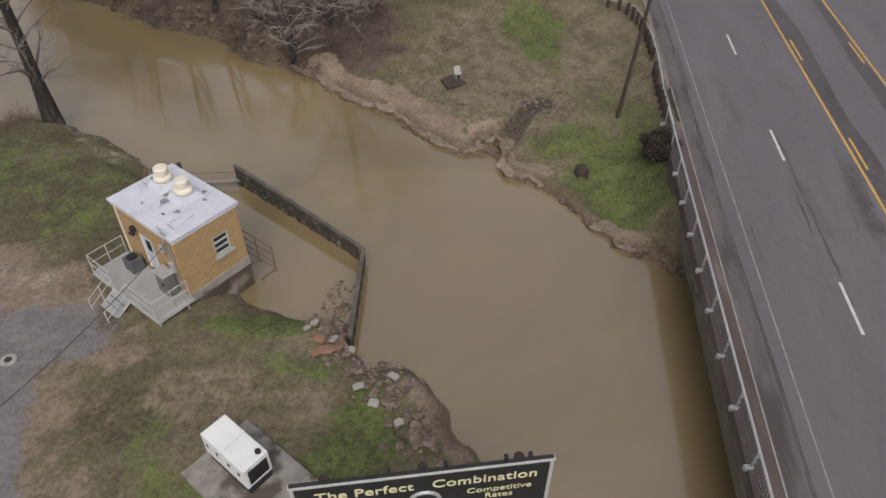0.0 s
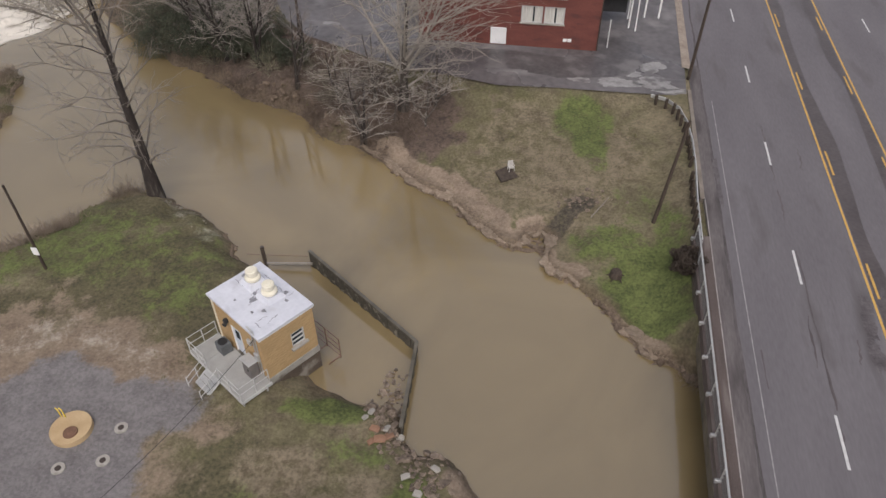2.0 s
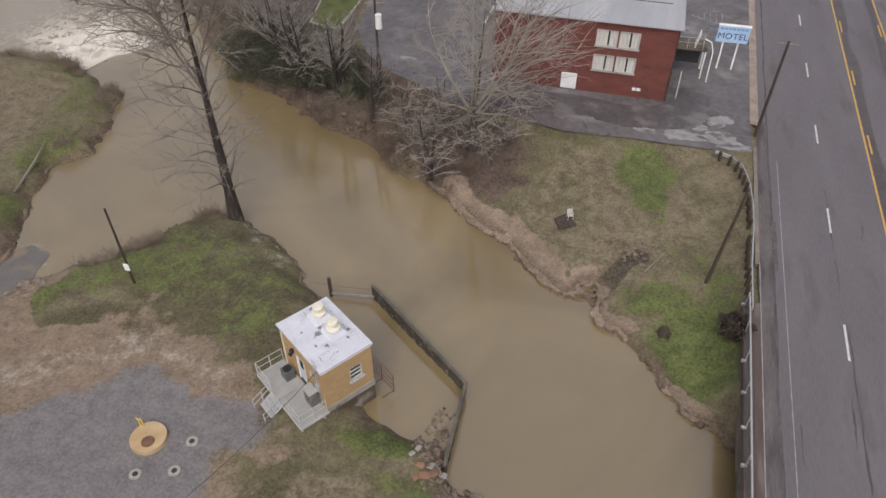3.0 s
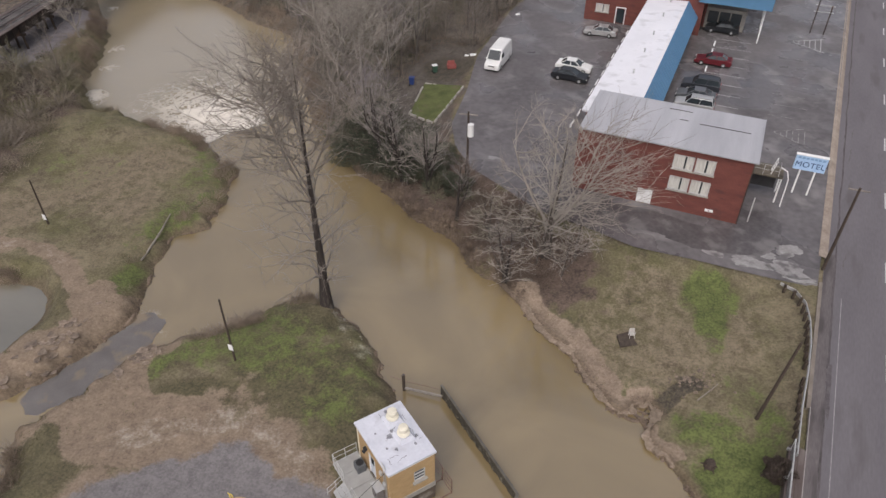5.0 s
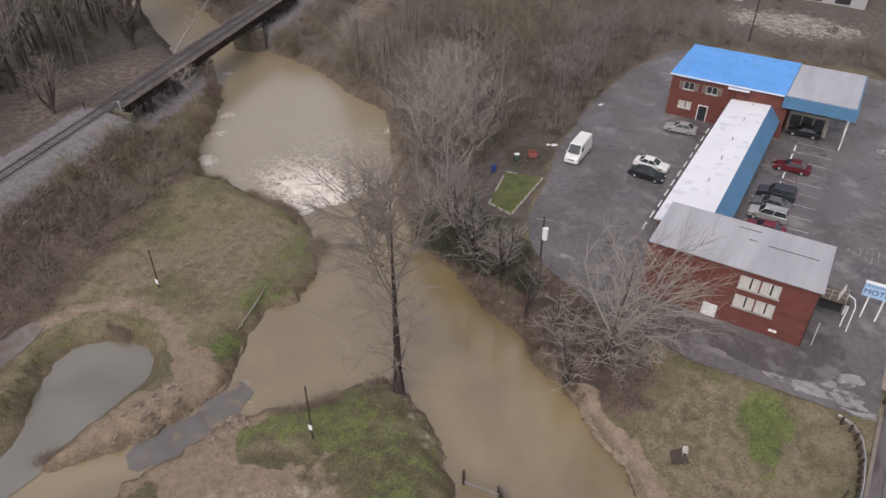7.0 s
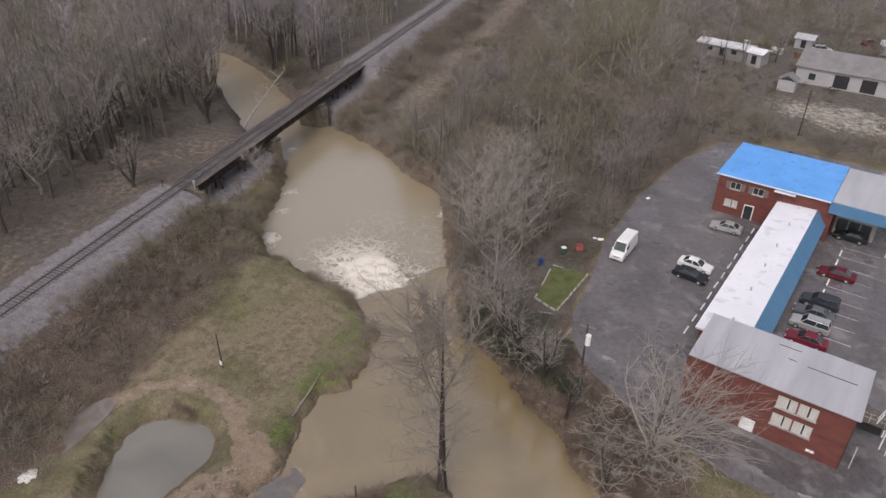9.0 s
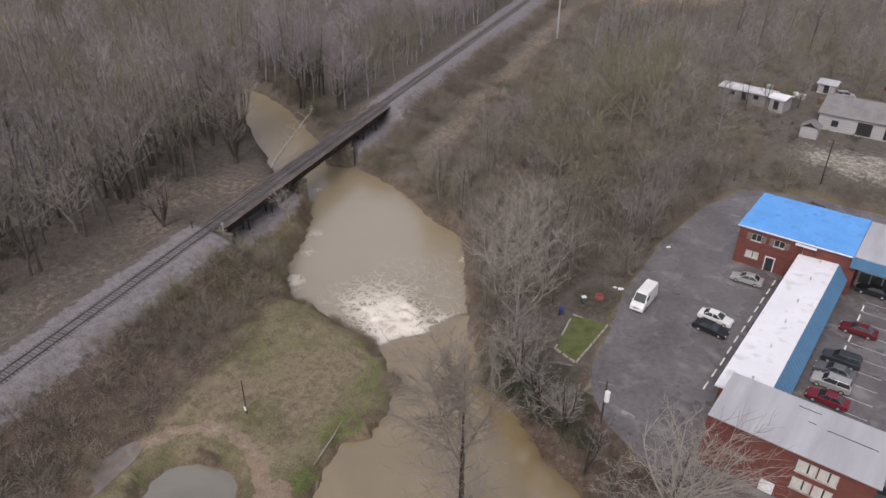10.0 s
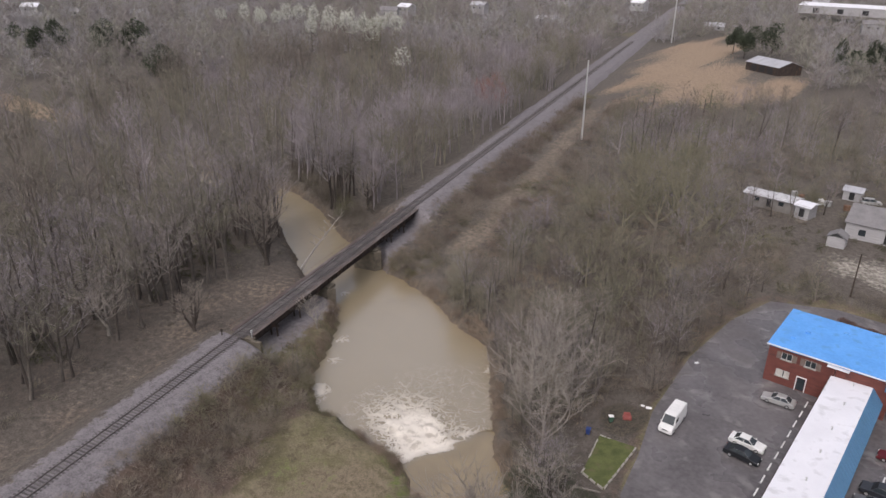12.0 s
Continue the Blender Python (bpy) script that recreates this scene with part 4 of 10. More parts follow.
for v0, u0, u1, wide in ((0.12, 2.4, -9.5, 0.09), (-0.05, 17.0, 12.5, 0.06), (-3.0, -6.2, -8.8, 0.05), (8.05, 22.0, 8.0, 0.1)):
    bm = bmesh.new()
    us = np.linspace(u0, u1, 40)
    ws = wide * (0.25 + 1.3 * wave(us, 5 + v0, 0.8) * wave(us, 17 + v0, 2.5))
    vs_ = v0 + 0.16 * (wave(us, 2.0, 1.7) - 0.5) + 0.07 * (wave(us, 9.0, 0.5) - 0.5)
    va = [bm.verts.new((v - w, u, 0.0045)) for v, u, w in zip(vs_, us, ws)]
    vb = [bm.verts.new((v + w, u, 0.0045)) for v, u, w in zip(vs_, us, ws)]
    for i in range(39):
        bm.faces.new((va[i], vb[i], vb[i + 1], va[i + 1]))
    part("crack", bm, M_ASPHALT_PATCH, road)

M_RAIL_DULL = surf("dull_weathered_railing", (0.075, 0.07, 0.068), (0.17, 0.162, 0.158), 2.0, 0.7, metal=0.3)
bridge = thing("road_bridge", "concrete road bridge with a stained walkway and white steel railing", "bridge", kind="structure", at=ROAD_M)
bm = bmesh.new()
strip(bm, -6.05, 17.8, -45, 2.6, -1.25, -0.52)
part("deck_slab", bm, M_CONC_DARK, bridge)
bm = bmesh.new()
strip(bm, -6.0, -4.98, -45, 2.6, -0.52, 0.12)
part("walkway", bm, M_WALK, bridge)
for v in (-5.42,):
    bm = bmesh.new()
    strip(bm, v - 0.015, v + 0.015, -45, 2.6, 0.12, 0.126)
    part("walkway_joint", bm, M_STEEL_DARK, bridge)
bm = bmesh.new()
strip(bm, -4.98, -4.92, -45, 6.6, -0.3, 0.125)
part("kerb", bm, surf("pale_kerb_edge", (0.2, 0.18, 0.17), (0.36, 0.33, 0.32), 1.2, 0.85, fine=6), bridge, "pale worn concrete kerb edge")
bm = bmesh.new()
tube(bm, (-5.85, -45, 1.05), (-5.85, 2.4, 1.05), 0.055, n=8)
part("top_rail", bm, M_GALV, bridge)
for z in (0.75, 0.45):
    bm = bmesh.new()
    tube(bm, (-5.88, -45, z), (-5.88, 2.4, z), 0.03, n=6)
    part("lower_rail", bm, M_RAIL_DULL, bridge)
post = bmesh.new()
box(post, (0, 0, 0.56), (0.09, 0.12, 0.9), bevel=0.01)
box(post, (-0.1, 0, 0.02), (0.3, 0.16, 0.22), bevel=0.02)
post_mesh = mesh_of(post, "railing_post", M_GALV)
for k in range(20):
    o = new("railing_post", post_mesh)
    o.parent, o.location = bridge, (-5.88, 2.2 - 2.4 * k, 0.1)
bal = bmesh.new()
box(bal, (0, 0, 0), (0.02, 0.02, 0.9))
bal_mesh = mesh_of(bal, "baluster", M_RAIL_DULL)
for k in range(170):
    o = new("baluster", bal_mesh)
    o.parent, o.location = bridge, (-5.88, 2.2 - 0.16 * k, 0.58)
for u in (2.0, -12.0, -26.0):
    bm = bmesh.new()
    strip(bm, -5.4, 17.0, u - 0.5, u + 0.5, -5.0, -1.25)
    part("pier", bm, M_CONC_DARK, bridge)

# shoulder kerb beside the lawn and the car park
bm = bmesh.new()
strip(bm, -5.2, -4.92, 6.6, 21.5, -0.5, 0.012)
o = part("kerb", bm, surf("dirty_kerb", (0.13, 0.11, 0.09), (0.26, 0.225, 0.19), 0.8, 0.9))
o.matrix_basis = ROAD_M
tagged(o, "worn concrete kerb along the road", "kerb", kind="structure")
# the tan verge between the road and the car park
bm = bmesh.new()
us = np.arange(25.0, 106, 1.0)
rows_ = []
for u in us:
    y = road_at(-5.2, u)[1]
    top = float(lot_z(y)) - ROAD_Z + 0.05
    rows_.append([bm.verts.new(p) for p in ((-5.55, u, top - 0.3), (-5.5, u, top), (-5.1, u, top * 0.8 + 0.03), (-4.72, u, 0.03), (-4.71, u, -0.2))])
for a, b in zip(rows_, rows_[1:]):
    for i in range(4):
        bm.faces.new((a[i], a[i + 1], b[i + 1], b[i]))
o = part("verge", bm, surf("tan_verge_dirt", (0.2, 0.158, 0.126), (0.35, 0.295, 0.245), 0.8, 0.95, fine=5), None)
o.matrix_basis = ROAD_M
tagged(o, "worn tan dirt verge between road and car park", "verge", kind="structure")


# ---- the motel ----
def motel_m(a, b, z=3.3):
    """The pose at a metres east and b metres north of the motel's south-east corner, turned with the building."""
    p = MOTEL_O + MOTEL_V * a + MOTEL_U * b
    return Matrix(((MOTEL_V.x, MOTEL_U.x, 0, p.x), (MOTEL_V.y, MOTEL_U.y, 0, p.y), (0, 0, 1, z), (0, 0, 0, 1)))


def wall_with_holes(bm, length, z0, z1, thick, holes):
    """An upright wall along x from 0, its face at y = 0, with holes (x0, x1, z0, z1) right through it."""
    xs = sorted({0, length, *[h[0] for h in holes], *[h[1] for h in holes]})
    zs = sorted({z0, z1, *[h[2] for h in holes], *[h[3] for h in holes]})
    for xa, xb in zip(xs, xs[1:]):
        run = None
        for za, zb in zip(zs, zs[1:]):
            hole = any(h[0] <= xa and xb <= h[1] and h[2] <= za and zb <= h[3] for h in holes)
            if not hole:
                run = (run[0], zb) if run else (za, zb)
            if (hole or zb == zs[-1]) and run:
                box(bm, ((xa + xb) / 2, thick / 2, (run[0] + run[1]) / 2), (xb - xa, thick, run[1] - run[0]))
                run = None
    bmesh.ops.remove_doubles(bm, verts=bm.verts[:], dist=0.0005)


def window(parent, x0, x1, z0, z1, m, curtain=True, panes=1):
    """A window in a wall's hole: frame, sill, panes and curtains behind them."""
    w = new("window")
    w.parent = parent
    w.matrix_basis = m
    bm = bmesh.new()
    for x in (x0 + 0.04, x1 - 0.04, *[x0 + (x1 - x0) * i / panes for i in range(1, panes)]):
        box(bm, (x, 0.08, (z0 + z1) / 2), (0.08, 0.1, z1 - z0))
    for z in (z0 + 0.04, z1 - 0.04):
        box(bm, ((x0 + x1) / 2, 0.08, z), (x1 - x0 - 0.16, 0.098, 0.08))
    part("frame", bm, M_RAILING, w)
    bm = bmesh.new()
    box(bm, ((x0 + x1) / 2, -0.03, z0 - 0.05), (x1 - x0 + 0.16, 0.2, 0.1), bevel=0.01)
    part("sill", bm, M_CONC, w)
    if curtain:
        bm = bmesh.new()
        count = max(4, int((x1 - x0) / 0.16))
        top, low = [], []
        for i in range(count + 1):
            x = x0 + 0.06 + (x1 - x0 - 0.12) * i / count
            y = 0.15 + 0.03 * (i % 2)
            low.append(bm.verts.new((x, y, z0 + 0.05)))
            top.append(bm.verts.new((x, y, z1 - 0.05)))
        for i in range(count):
            if abs(i - count * 0.52) > 0.5:
                bm.faces.new((low[i], low[i + 1], top[i + 1], top[i]))
        part("curtain", bm, M_CURTAIN, w)
    bm = bmesh.new()
    box(bm, ((x0 + x1) / 2, 0.21, (z0 + z1) / 2), (x1 - x0, 0.02, z1 - z0))
    part("pane", bm, M_GLASS, w)
    return w


def metal_roof(bm, a0, a1, b0, b1, z_low, z_high, parent, ribs=0.5):
    """A sheet roof that rises from b0 to b1, with standing ribs."""
    t = 0.12
    v = [bm.verts.new(p) for p in ((a0, b0, z_low), (a1, b0, z_low), (a1, b1, z_high), (a0, b1, z_high), (a0, b0, z_low - t), (a1, b0, z_low - t), (a1, b1, z_high - t), (a0, b1, z_high - t))]
    for f in ((0, 1, 2, 3), (7, 6, 5, 4), (0, 4, 5, 1), (1, 5, 6, 2), (2, 6, 7, 3), (3, 7, 4, 0)):
        bm.faces.new([v[i] for i in f])
    k = (z_high - z_low) / (b1 - b0)
    n = int((a1 - a0) / ribs)
    for i in range(n + 1):
        a = a0 + 0.05 + (a1 - a0 - 0.1) * i / n
        m = Matrix.Translation((a, (b0 + b1) / 2, (z_low + z_high) / 2 + 0.02)) @ Matrix.Rotation(math.atan(k), 4, "X")
        rib = bmesh.new()
        box(rib, (0, 0, 0), (0.05, (b1 - b0) * math.hypot(1, k), 0.05), m=m)
        part("roof_rib", rib, M_ROOF_METAL, parent)


south = thing("motel_block", "two-storey red brick motel block with a weathered metal roof", "building", at=motel_m(0, 0))
L, W, HT = 16.0, 7.6, 6.7
WIN = [(9.1, 10.95, 4.45, 5.95), (11.1, 12.85, 4.45, 5.95), (9.1, 10.95, 2.15, 3.65), (11.1, 12.85, 2.15, 3.65)]
bm = bmesh.new()
wall_with_holes(bm, L, -0.6, HT, 0.3, WIN)
o = part("front_wall", bm, M_BRICK_RED, south)
o.location = (-L, 0, 0)
for w in WIN:
    window(south, *w, Matrix.Translation((-L, 0, 0)))
bm = bmesh.new()
box(bm, (-0.15, W / 2 + 0.15, HT / 2 - 0.3), (0.3, W - 0.3, HT + 0.6))
part("east_wall", bm, M_BRICK_RED, south)
bm = bmesh.new()
box(bm, (-L + 0.15, W / 2 + 0.15, HT / 2 - 0.3), (0.3, W - 0.3, HT + 0.6))
part("west_wall", bm, M_BRICK_RED, south)
bm = bmesh.new()
box(bm, (-L / 2, W - 0.15, HT / 2 - 0.3), (L - 0.6, 0.3, HT + 0.6))
part("back_wall", bm, M_BRICK_RED, south)
bm = bmesh.new()
metal_roof(bm, -L + 0.05, 0.25, -0.3, W + 0.3, HT + 0.1, HT + 0.35, south)
part("roof", bm, M_ROOF_METAL, south)
for a, b, ln in ((-7.6, 6.6, 2.2), (-3.2, 4.6, 4.6), (-7.0, 4.8, 0.8)):
    bm = bmesh.new()
    box(bm, (a, b, HT + 0.12 + 0.0305 * (b + 0.3) + 0.03), (ln, 0.05, 0.04))
    part("roof_seam", bm, M_STEEL_DARK, south, "dark gap where roof sheets lap")
bm = bmesh.new()
box(bm, (-8.8, -0.06, 0.8), (1.4, 0.12, 1.5), bevel=0.02)
part("board", bm, M_WHITE, south, "white board leaning on the wall")
for a in (-2.9, -2.5):
    bm = bmesh.new()
    box(bm, (a, -0.04, 0.75), (0.35, 0.08, 0.28), bevel=0.02)
    part("wall_vent", bm, M_WHITE, south)
bm = bmesh.new()
box(bm, (-0.05, -0.03, HT / 2), (0.1, 0.08, HT), bevel=0.01)
part("downpipe", bm, M_STEEL_DARK, south)

# long wing with the blue mansard
wing = thing("motel_wing", "long motel wing with a white roof and blue mansard fascia", "building", at=motel_m(0, 0))
B0, B1 = 7.65, 47.6
bm = bmesh.new()
box(bm, (-14.4, (B0 + B1) / 2, 1.9), (5.2, B1 - B0, 5.0))
part("wall", bm, M_BRICK_RED, wing)
bm = bmesh.new()
a0, a1 = -17.5, -11.95
for i, (p0, p1) in enumerate([((a0, 4.55), (a1, 4.85))]):
    v = [bm.verts.new(p) for p in ((a0, B0, 4.6), (a1, B0, 4.85), (a1, B1 + 0.5, 4.85), (a0, B1 + 0.5, 4.6), (a0, B0, 4.4), (a1, B0, 4.4), (a1, B1 + 0.5, 4.4), (a0, B1 + 0.5, 4.4))]
    for f in ((0, 1, 2, 3), (7, 6, 5, 4), (0, 4, 5, 1), (1, 5, 6, 2), (2, 6, 7, 3), (3, 7, 4, 0)):
        bm.faces.new([v[i] for i in f])
part("roof", bm, M_ROOF_WHITE, wing)
bm = bmesh.new()
v = [bm.verts.new(p) for p in ((a1, B0, 4.9), (a1 + 1.7, B0, 2.75), (a1 + 1.7, B1, 2.75), (a1, B1, 4.9), (a1, B0, 4.38), (a1 + 1.5, B0, 2.6), (a1 + 1.5, B1, 2.6), (a1, B1, 4.38))]
for f in ((0, 1, 2, 3), (7, 6, 5, 4), (0, 4, 5, 1), (1, 5, 6, 2), (2, 6, 7, 3), (3, 7, 4, 0)):
    bm.faces.new([v[i] for i in f])
nrib = 46
for i in range(nrib):
    b = B0 + 0.4 + (B1 - B0 - 0.8) * i / (nrib - 1)
    m = Matrix.Translation((a1 + 0.85, b, 3.84)) @ Matrix.Rotation(math.atan2(2.15, 1.7), 4, "Y")
    box(bm, (0, 0, 0), (2.7, 0.05, 0.05), m=m)
part("mansard", bm, M_BLUE, wing)
for b in (11, 18.5, 25, 31, 38, 44):
    bm = bmesh.new()
    tube(bm, (-14.3, b, 4.6), (-14.3, b, 5.15), 0.09, n=8)
    tube(bm, (-14.3, b, 5.15), (-14.3, b, 5.28), 0.17, 0.05, n=8)
    part("roof_vent", bm, M_GALV, wing)
bm = bmesh.new()
box(bm, (-17.57, (B0 + B1) / 2, 4.35), (0.14, B1 - B0, 0.14))
part("gutter", bm, M_STEEL_DARK, wing)

# northern block: tarpaulin roof to the west, canopy to the east
north = thing("motel_office_block", "two-storey red brick motel block with a blue tarpaulin roof", "building", at=motel_m(0.45, -0.4))
NZ = 6.7
bm = bmesh.new()
HOLES = [(1.9, 3.5, 4.6, 5.8), (5.3, 6.9, 4.6, 5.8), (1.6, 3.6, 1.6, 2.8), (4.8, 5.9, 0.3, 2.4)]
wall_with_holes(bm, 9.4, -0.6, NZ, 0.3, HOLES)
o = part("front_wall", bm, M_BRICK_RED, north)
o.location = (-27, 45.5, 0)
for i, w in enumerate(HOLES[:3]):
    window(north, *w, Matrix.Translation((-27, 45.5, 0)), curtain=i == 2, panes=2)
bm = bmesh.new()
box(bm, (-27 + 5.35, 45.6, 1.35), (1.1, 0.08, 2.1))
part("door", bm, M_GLASS, north)
bm = bmesh.new()
for a, w in ((-22.3, 0.12), (-20.95, 0.12)):
    box(bm, (a, 45.42, 1.3), (w, 0.14, 2.6))
box(bm, (-21.6, 45.42, 2.62), (1.5, 0.14, 0.12))
part("door_frame", bm, M_WHITE, north)
for a, mid_y, ln_y in ((-26.85, 52.25, 12.9), (-10.1, 53.95, 9.5)):
    bm = bmesh.new()
    box(bm, (a, mid_y, NZ / 2 - 0.3), (0.3, ln_y, NZ + 0.6))
    part("side_wall", bm, M_BRICK_RED, north)
bm = bmesh.new()
box(bm, (-18.5, 58.55, NZ / 2 - 0.3), (16.4, 0.3, NZ + 0.6))
part("back_wall", bm, M_BRICK_RED, north)
bm = bmesh.new()
box(bm, (-13.85, 45.65, NZ / 2 - 0.3), (7.3, 0.3, NZ + 0.6))
part("inner_wall", bm, M_BRICK_RED, north)
bm = bmesh.new()
n1, n2 = 24, 20
pts = [[bm.verts.new((-27.3 + 16.4 * i / n1, 45.2 + 13.7 * j / n2, NZ + 0.1 + 0.1 * float(wave(i * 1.0, j * 1.0, 3.0)) + 0.25 * j / n2)) for i in range(n1 + 1)] for j in range(n2 + 1)]
for j in range(n2):
    for i in range(n1):
        bm.faces.new((pts[j][i], pts[j][i + 1], pts[j + 1][i + 1], pts[j + 1][i]))
rim = [e for e in bm.edges if e.is_boundary]
ext = bmesh.ops.extrude_edge_only(bm, edges=rim)["geom"]
bmesh.ops.translate(bm, verts=[g for g in ext if isinstance(g, bmesh.types.BMVert)], vec=(0, 0, -0.35))
part("tarpaulin", bm, M_TARP, north, "bright blue tarpaulin sheet")
bm = bmesh.new()
box(bm, (-18.5, 45.12, NZ + 0.02), (17.8, 0.1, 0.16))
part("eaves_trim", bm, M_WHITE, north)
for a, b in ((-23.2, 52), (-18.5, 55.5), (-24.6, 49)):
    bm = bmesh.new()
    box(bm, (a, b, NZ + 0.34), (0.7, 0.7, 0.4), bevel=0.08)
    part("roof_lump", bm, M_TARP, north)
bm = bmesh.new()
box(bm, (-6.3, 52.2, NZ - 0.05), (9.1, 13.8, 0.5), bevel=0.03)
part("canopy_roof", bm, M_ROOF_METAL, north, "pale grey metal canopy roof")
bm = bmesh.new()
box(bm, (-6.2, 45.1, NZ - 0.75), (9.6, 0.2, 1.7))
box(bm, (-1.65, 52.2, NZ - 0.75), (0.2, 14.0, 1.7))
part("canopy_fascia", bm, M_BLUE, north)
bm = bmesh.new()
box(bm, (-7.2, 54.5, 1.3), (5.6, 10.5, 3.8))
part("office", bm, M_CONC, north, "office under the canopy")
for x0, x1, z0, z1 in ((1.25, 1.85, 4.6, 5.8), (3.55, 4.15, 4.6, 5.8), (4.65, 5.25, 4.6, 5.8), (6.95, 7.55, 4.6, 5.8)):
    bm = bmesh.new()
    box(bm, (-27 + (x0 + x1) / 2, 45.455, (z0 + z1) / 2), (x1 - x0, 0.05, z1 - z0))
    shutter = part("shutter", bm, bpy.data.materials.get("grey_brown_shutter") or surf("grey_brown_shutter", (0.13, 0.1, 0.085), (0.22, 0.18, 0.155), 2, 0.8), north, "faded grey louvred shutter")
    for k in range(8):
        bm = bmesh.new()
        box(bm, (-27 + (x0 + x1) / 2, 45.42, z0 + 0.075 + k * 0.15), (x1 - x0 - 0.08, 0.04, 0.1))
        part("slat", bm, bpy.data.materials["grey_brown_shutter"], shutter)
bm = bmesh.new()
box(bm, (-17.2, 45.2, NZ - 0.35), (3.0, 1.2, 0.06), m=Matrix.Translation((0, 0, 0)))
part("loose_sheet", bm, M_ROOF_WHITE, north, "loose white sheet at the roof junction")
for i, (x0, x1) in enumerate(((-9.6, -8.2), (-8.0, -6.6), (-6.4, -5.0))):
    bm = bmesh.new()
    box(bm, ((x0 + x1) / 2, 49.2, 1.9), (x1 - x0, 0.12, 1.7))
    part("office_window", bm, M_GLASS, north)
for a, b in ((-2.2, 46), (-2.2, 52), (-2.2, 57.5)):
    bm = bmesh.new()
    tube(bm, (a, b, -0.1), (a, b, NZ - 0.3), 0.1, n=8)
    part("canopy_post", bm, M_WHITE, north)
# low flat annex behind, with a dark roof
annex = thing("annex", "roofless ruined brick annex behind the motel", "building", at=motel_m(0, 0))
bm = bmesh.new()
box(bm, (-12, 64.0, 0.2), (18, 7.4, 0.6))
part("floor", bm, M_CONC_DARK, annex)
r = np.random.default_rng(58)
for (xa, ya), (xb, yb) in (((-21, 67.6), (-3, 67.6)), ((-21, 60.5), (-21, 67.4)), ((-3, 60.5), (-3, 67.4)), ((-12, 60.5), (-12, 67.4))):
    bm = bmesh.new()
    n = int(math.dist((xa, ya), (xb, yb)) / 0.6)
    side = Vector((yb - ya, xa - xb)).normalized() * 0.15
    rings = []
    for k in range(n + 1):
        x, y = xa + (xb - xa) * k / n, ya + (yb - ya) * k / n
        hgt = 2.7 + 1.2 * float(wave(x, y, 2.5)) + r.uniform(-0.2, 0.2)
        rings.append([bm.verts.new((x + side.x * q, y + side.y * q, z)) for q, z in ((-1, 0.45), (1, 0.45), (1, hgt), (-1, hgt))])
    for a, b in zip(rings, rings[1:]):
        for k in range(4):
            bm.faces.new((a[k], a[(k + 1) % 4], b[(k + 1) % 4], b[k]))
    bm.faces.new(rings[0])
    bm.faces.new(rings[-1])
    part("wall", bm, M_BRICK_DARK, annex, "broken dark brick wall")

# the car park
bm = bmesh.new()
face = bm.faces.new([bm.verts.new((x, y, 0.0)) for x, y in LOT])
for yy in (54, 56, 58, 60, 64, 70, 80, 95, 110, 120, 130):
    bmesh.ops.bisect_plane(bm, geom=bm.verts[:] + bm.edges[:] + bm.faces[:], plane_co=(0, yy, 0), plane_no=(0, 1, 0))
bmesh.ops.triangulate(bm, faces=bm.faces[:])
for v in bm.verts:
    v.co.z = float(lot_z(v.co.y)) + 0.02
car_park = part("car_park", bm, M_LOT)
tagged(car_park, "worn grey asphalt car park with puddles and pale patches", "car park", kind="structure")

# damp asphalt along the motel's front, darkened for the building's shadow
M_DAMP_SHADE = surf("damp_shaded_asphalt", (0.05, 0.045, 0.046), (0.12, 0.109, 0.11), 0.5, 0.4, fine=3, spots=(0.15, 0.14, 0.138), spot_scale=0.5, spot_at=0.6)
r = np.random.default_rng(67)
for cx, cy, rx, ry in ((0.5, 56.9, 6.5, 1.5), (5.2, 56.0, 5.0, 1.7), (-5.2, 57.6, 3.6, 1.3), (9.8, 59.6, 2.2, 3.6), (8.6, 56.6, 2.6, 1.6)):
    bm = bmesh.new()
    n = 48
    ring = [bm.verts.new((cx + rx * q * math.cos(2 * math.pi * k / n), cy + ry * q * math.sin(2 * math.pi * k / n), 0)) for k, q in enumerate(0.8 + 0.45 * wave(np.arange(n) % 47, cx, 4.0) + r.uniform(-0.05, 0.05, n))]
    mid_v = bm.verts.new((cx, cy, 0))
    for k in range(n):
        bm.faces.new((ring[k], ring[(k + 1) % n], mid_v))
    for yy in (54, 56, 58, 60):
        bmesh.ops.bisect_plane(bm, geom=bm.verts[:] + bm.edges[:] + bm.faces[:], plane_co=(0, yy, 0), plane_no=(0, 1, 0))
    for v in bm.verts:
        v.co.z = float(np.interp(v.co.y, [52, 54, 56, 58, 60, 64], [lot_z(q) for q in (52, 54, 56, 58, 60, 64)])) + 0.022 + 0.0007 * abs(cx)
    tagged(part("damp_shade_patch", bm, M_DAMP_SHADE), "damp asphalt darkened for the shadow along the motel front", "asphalt patch", kind="structure")

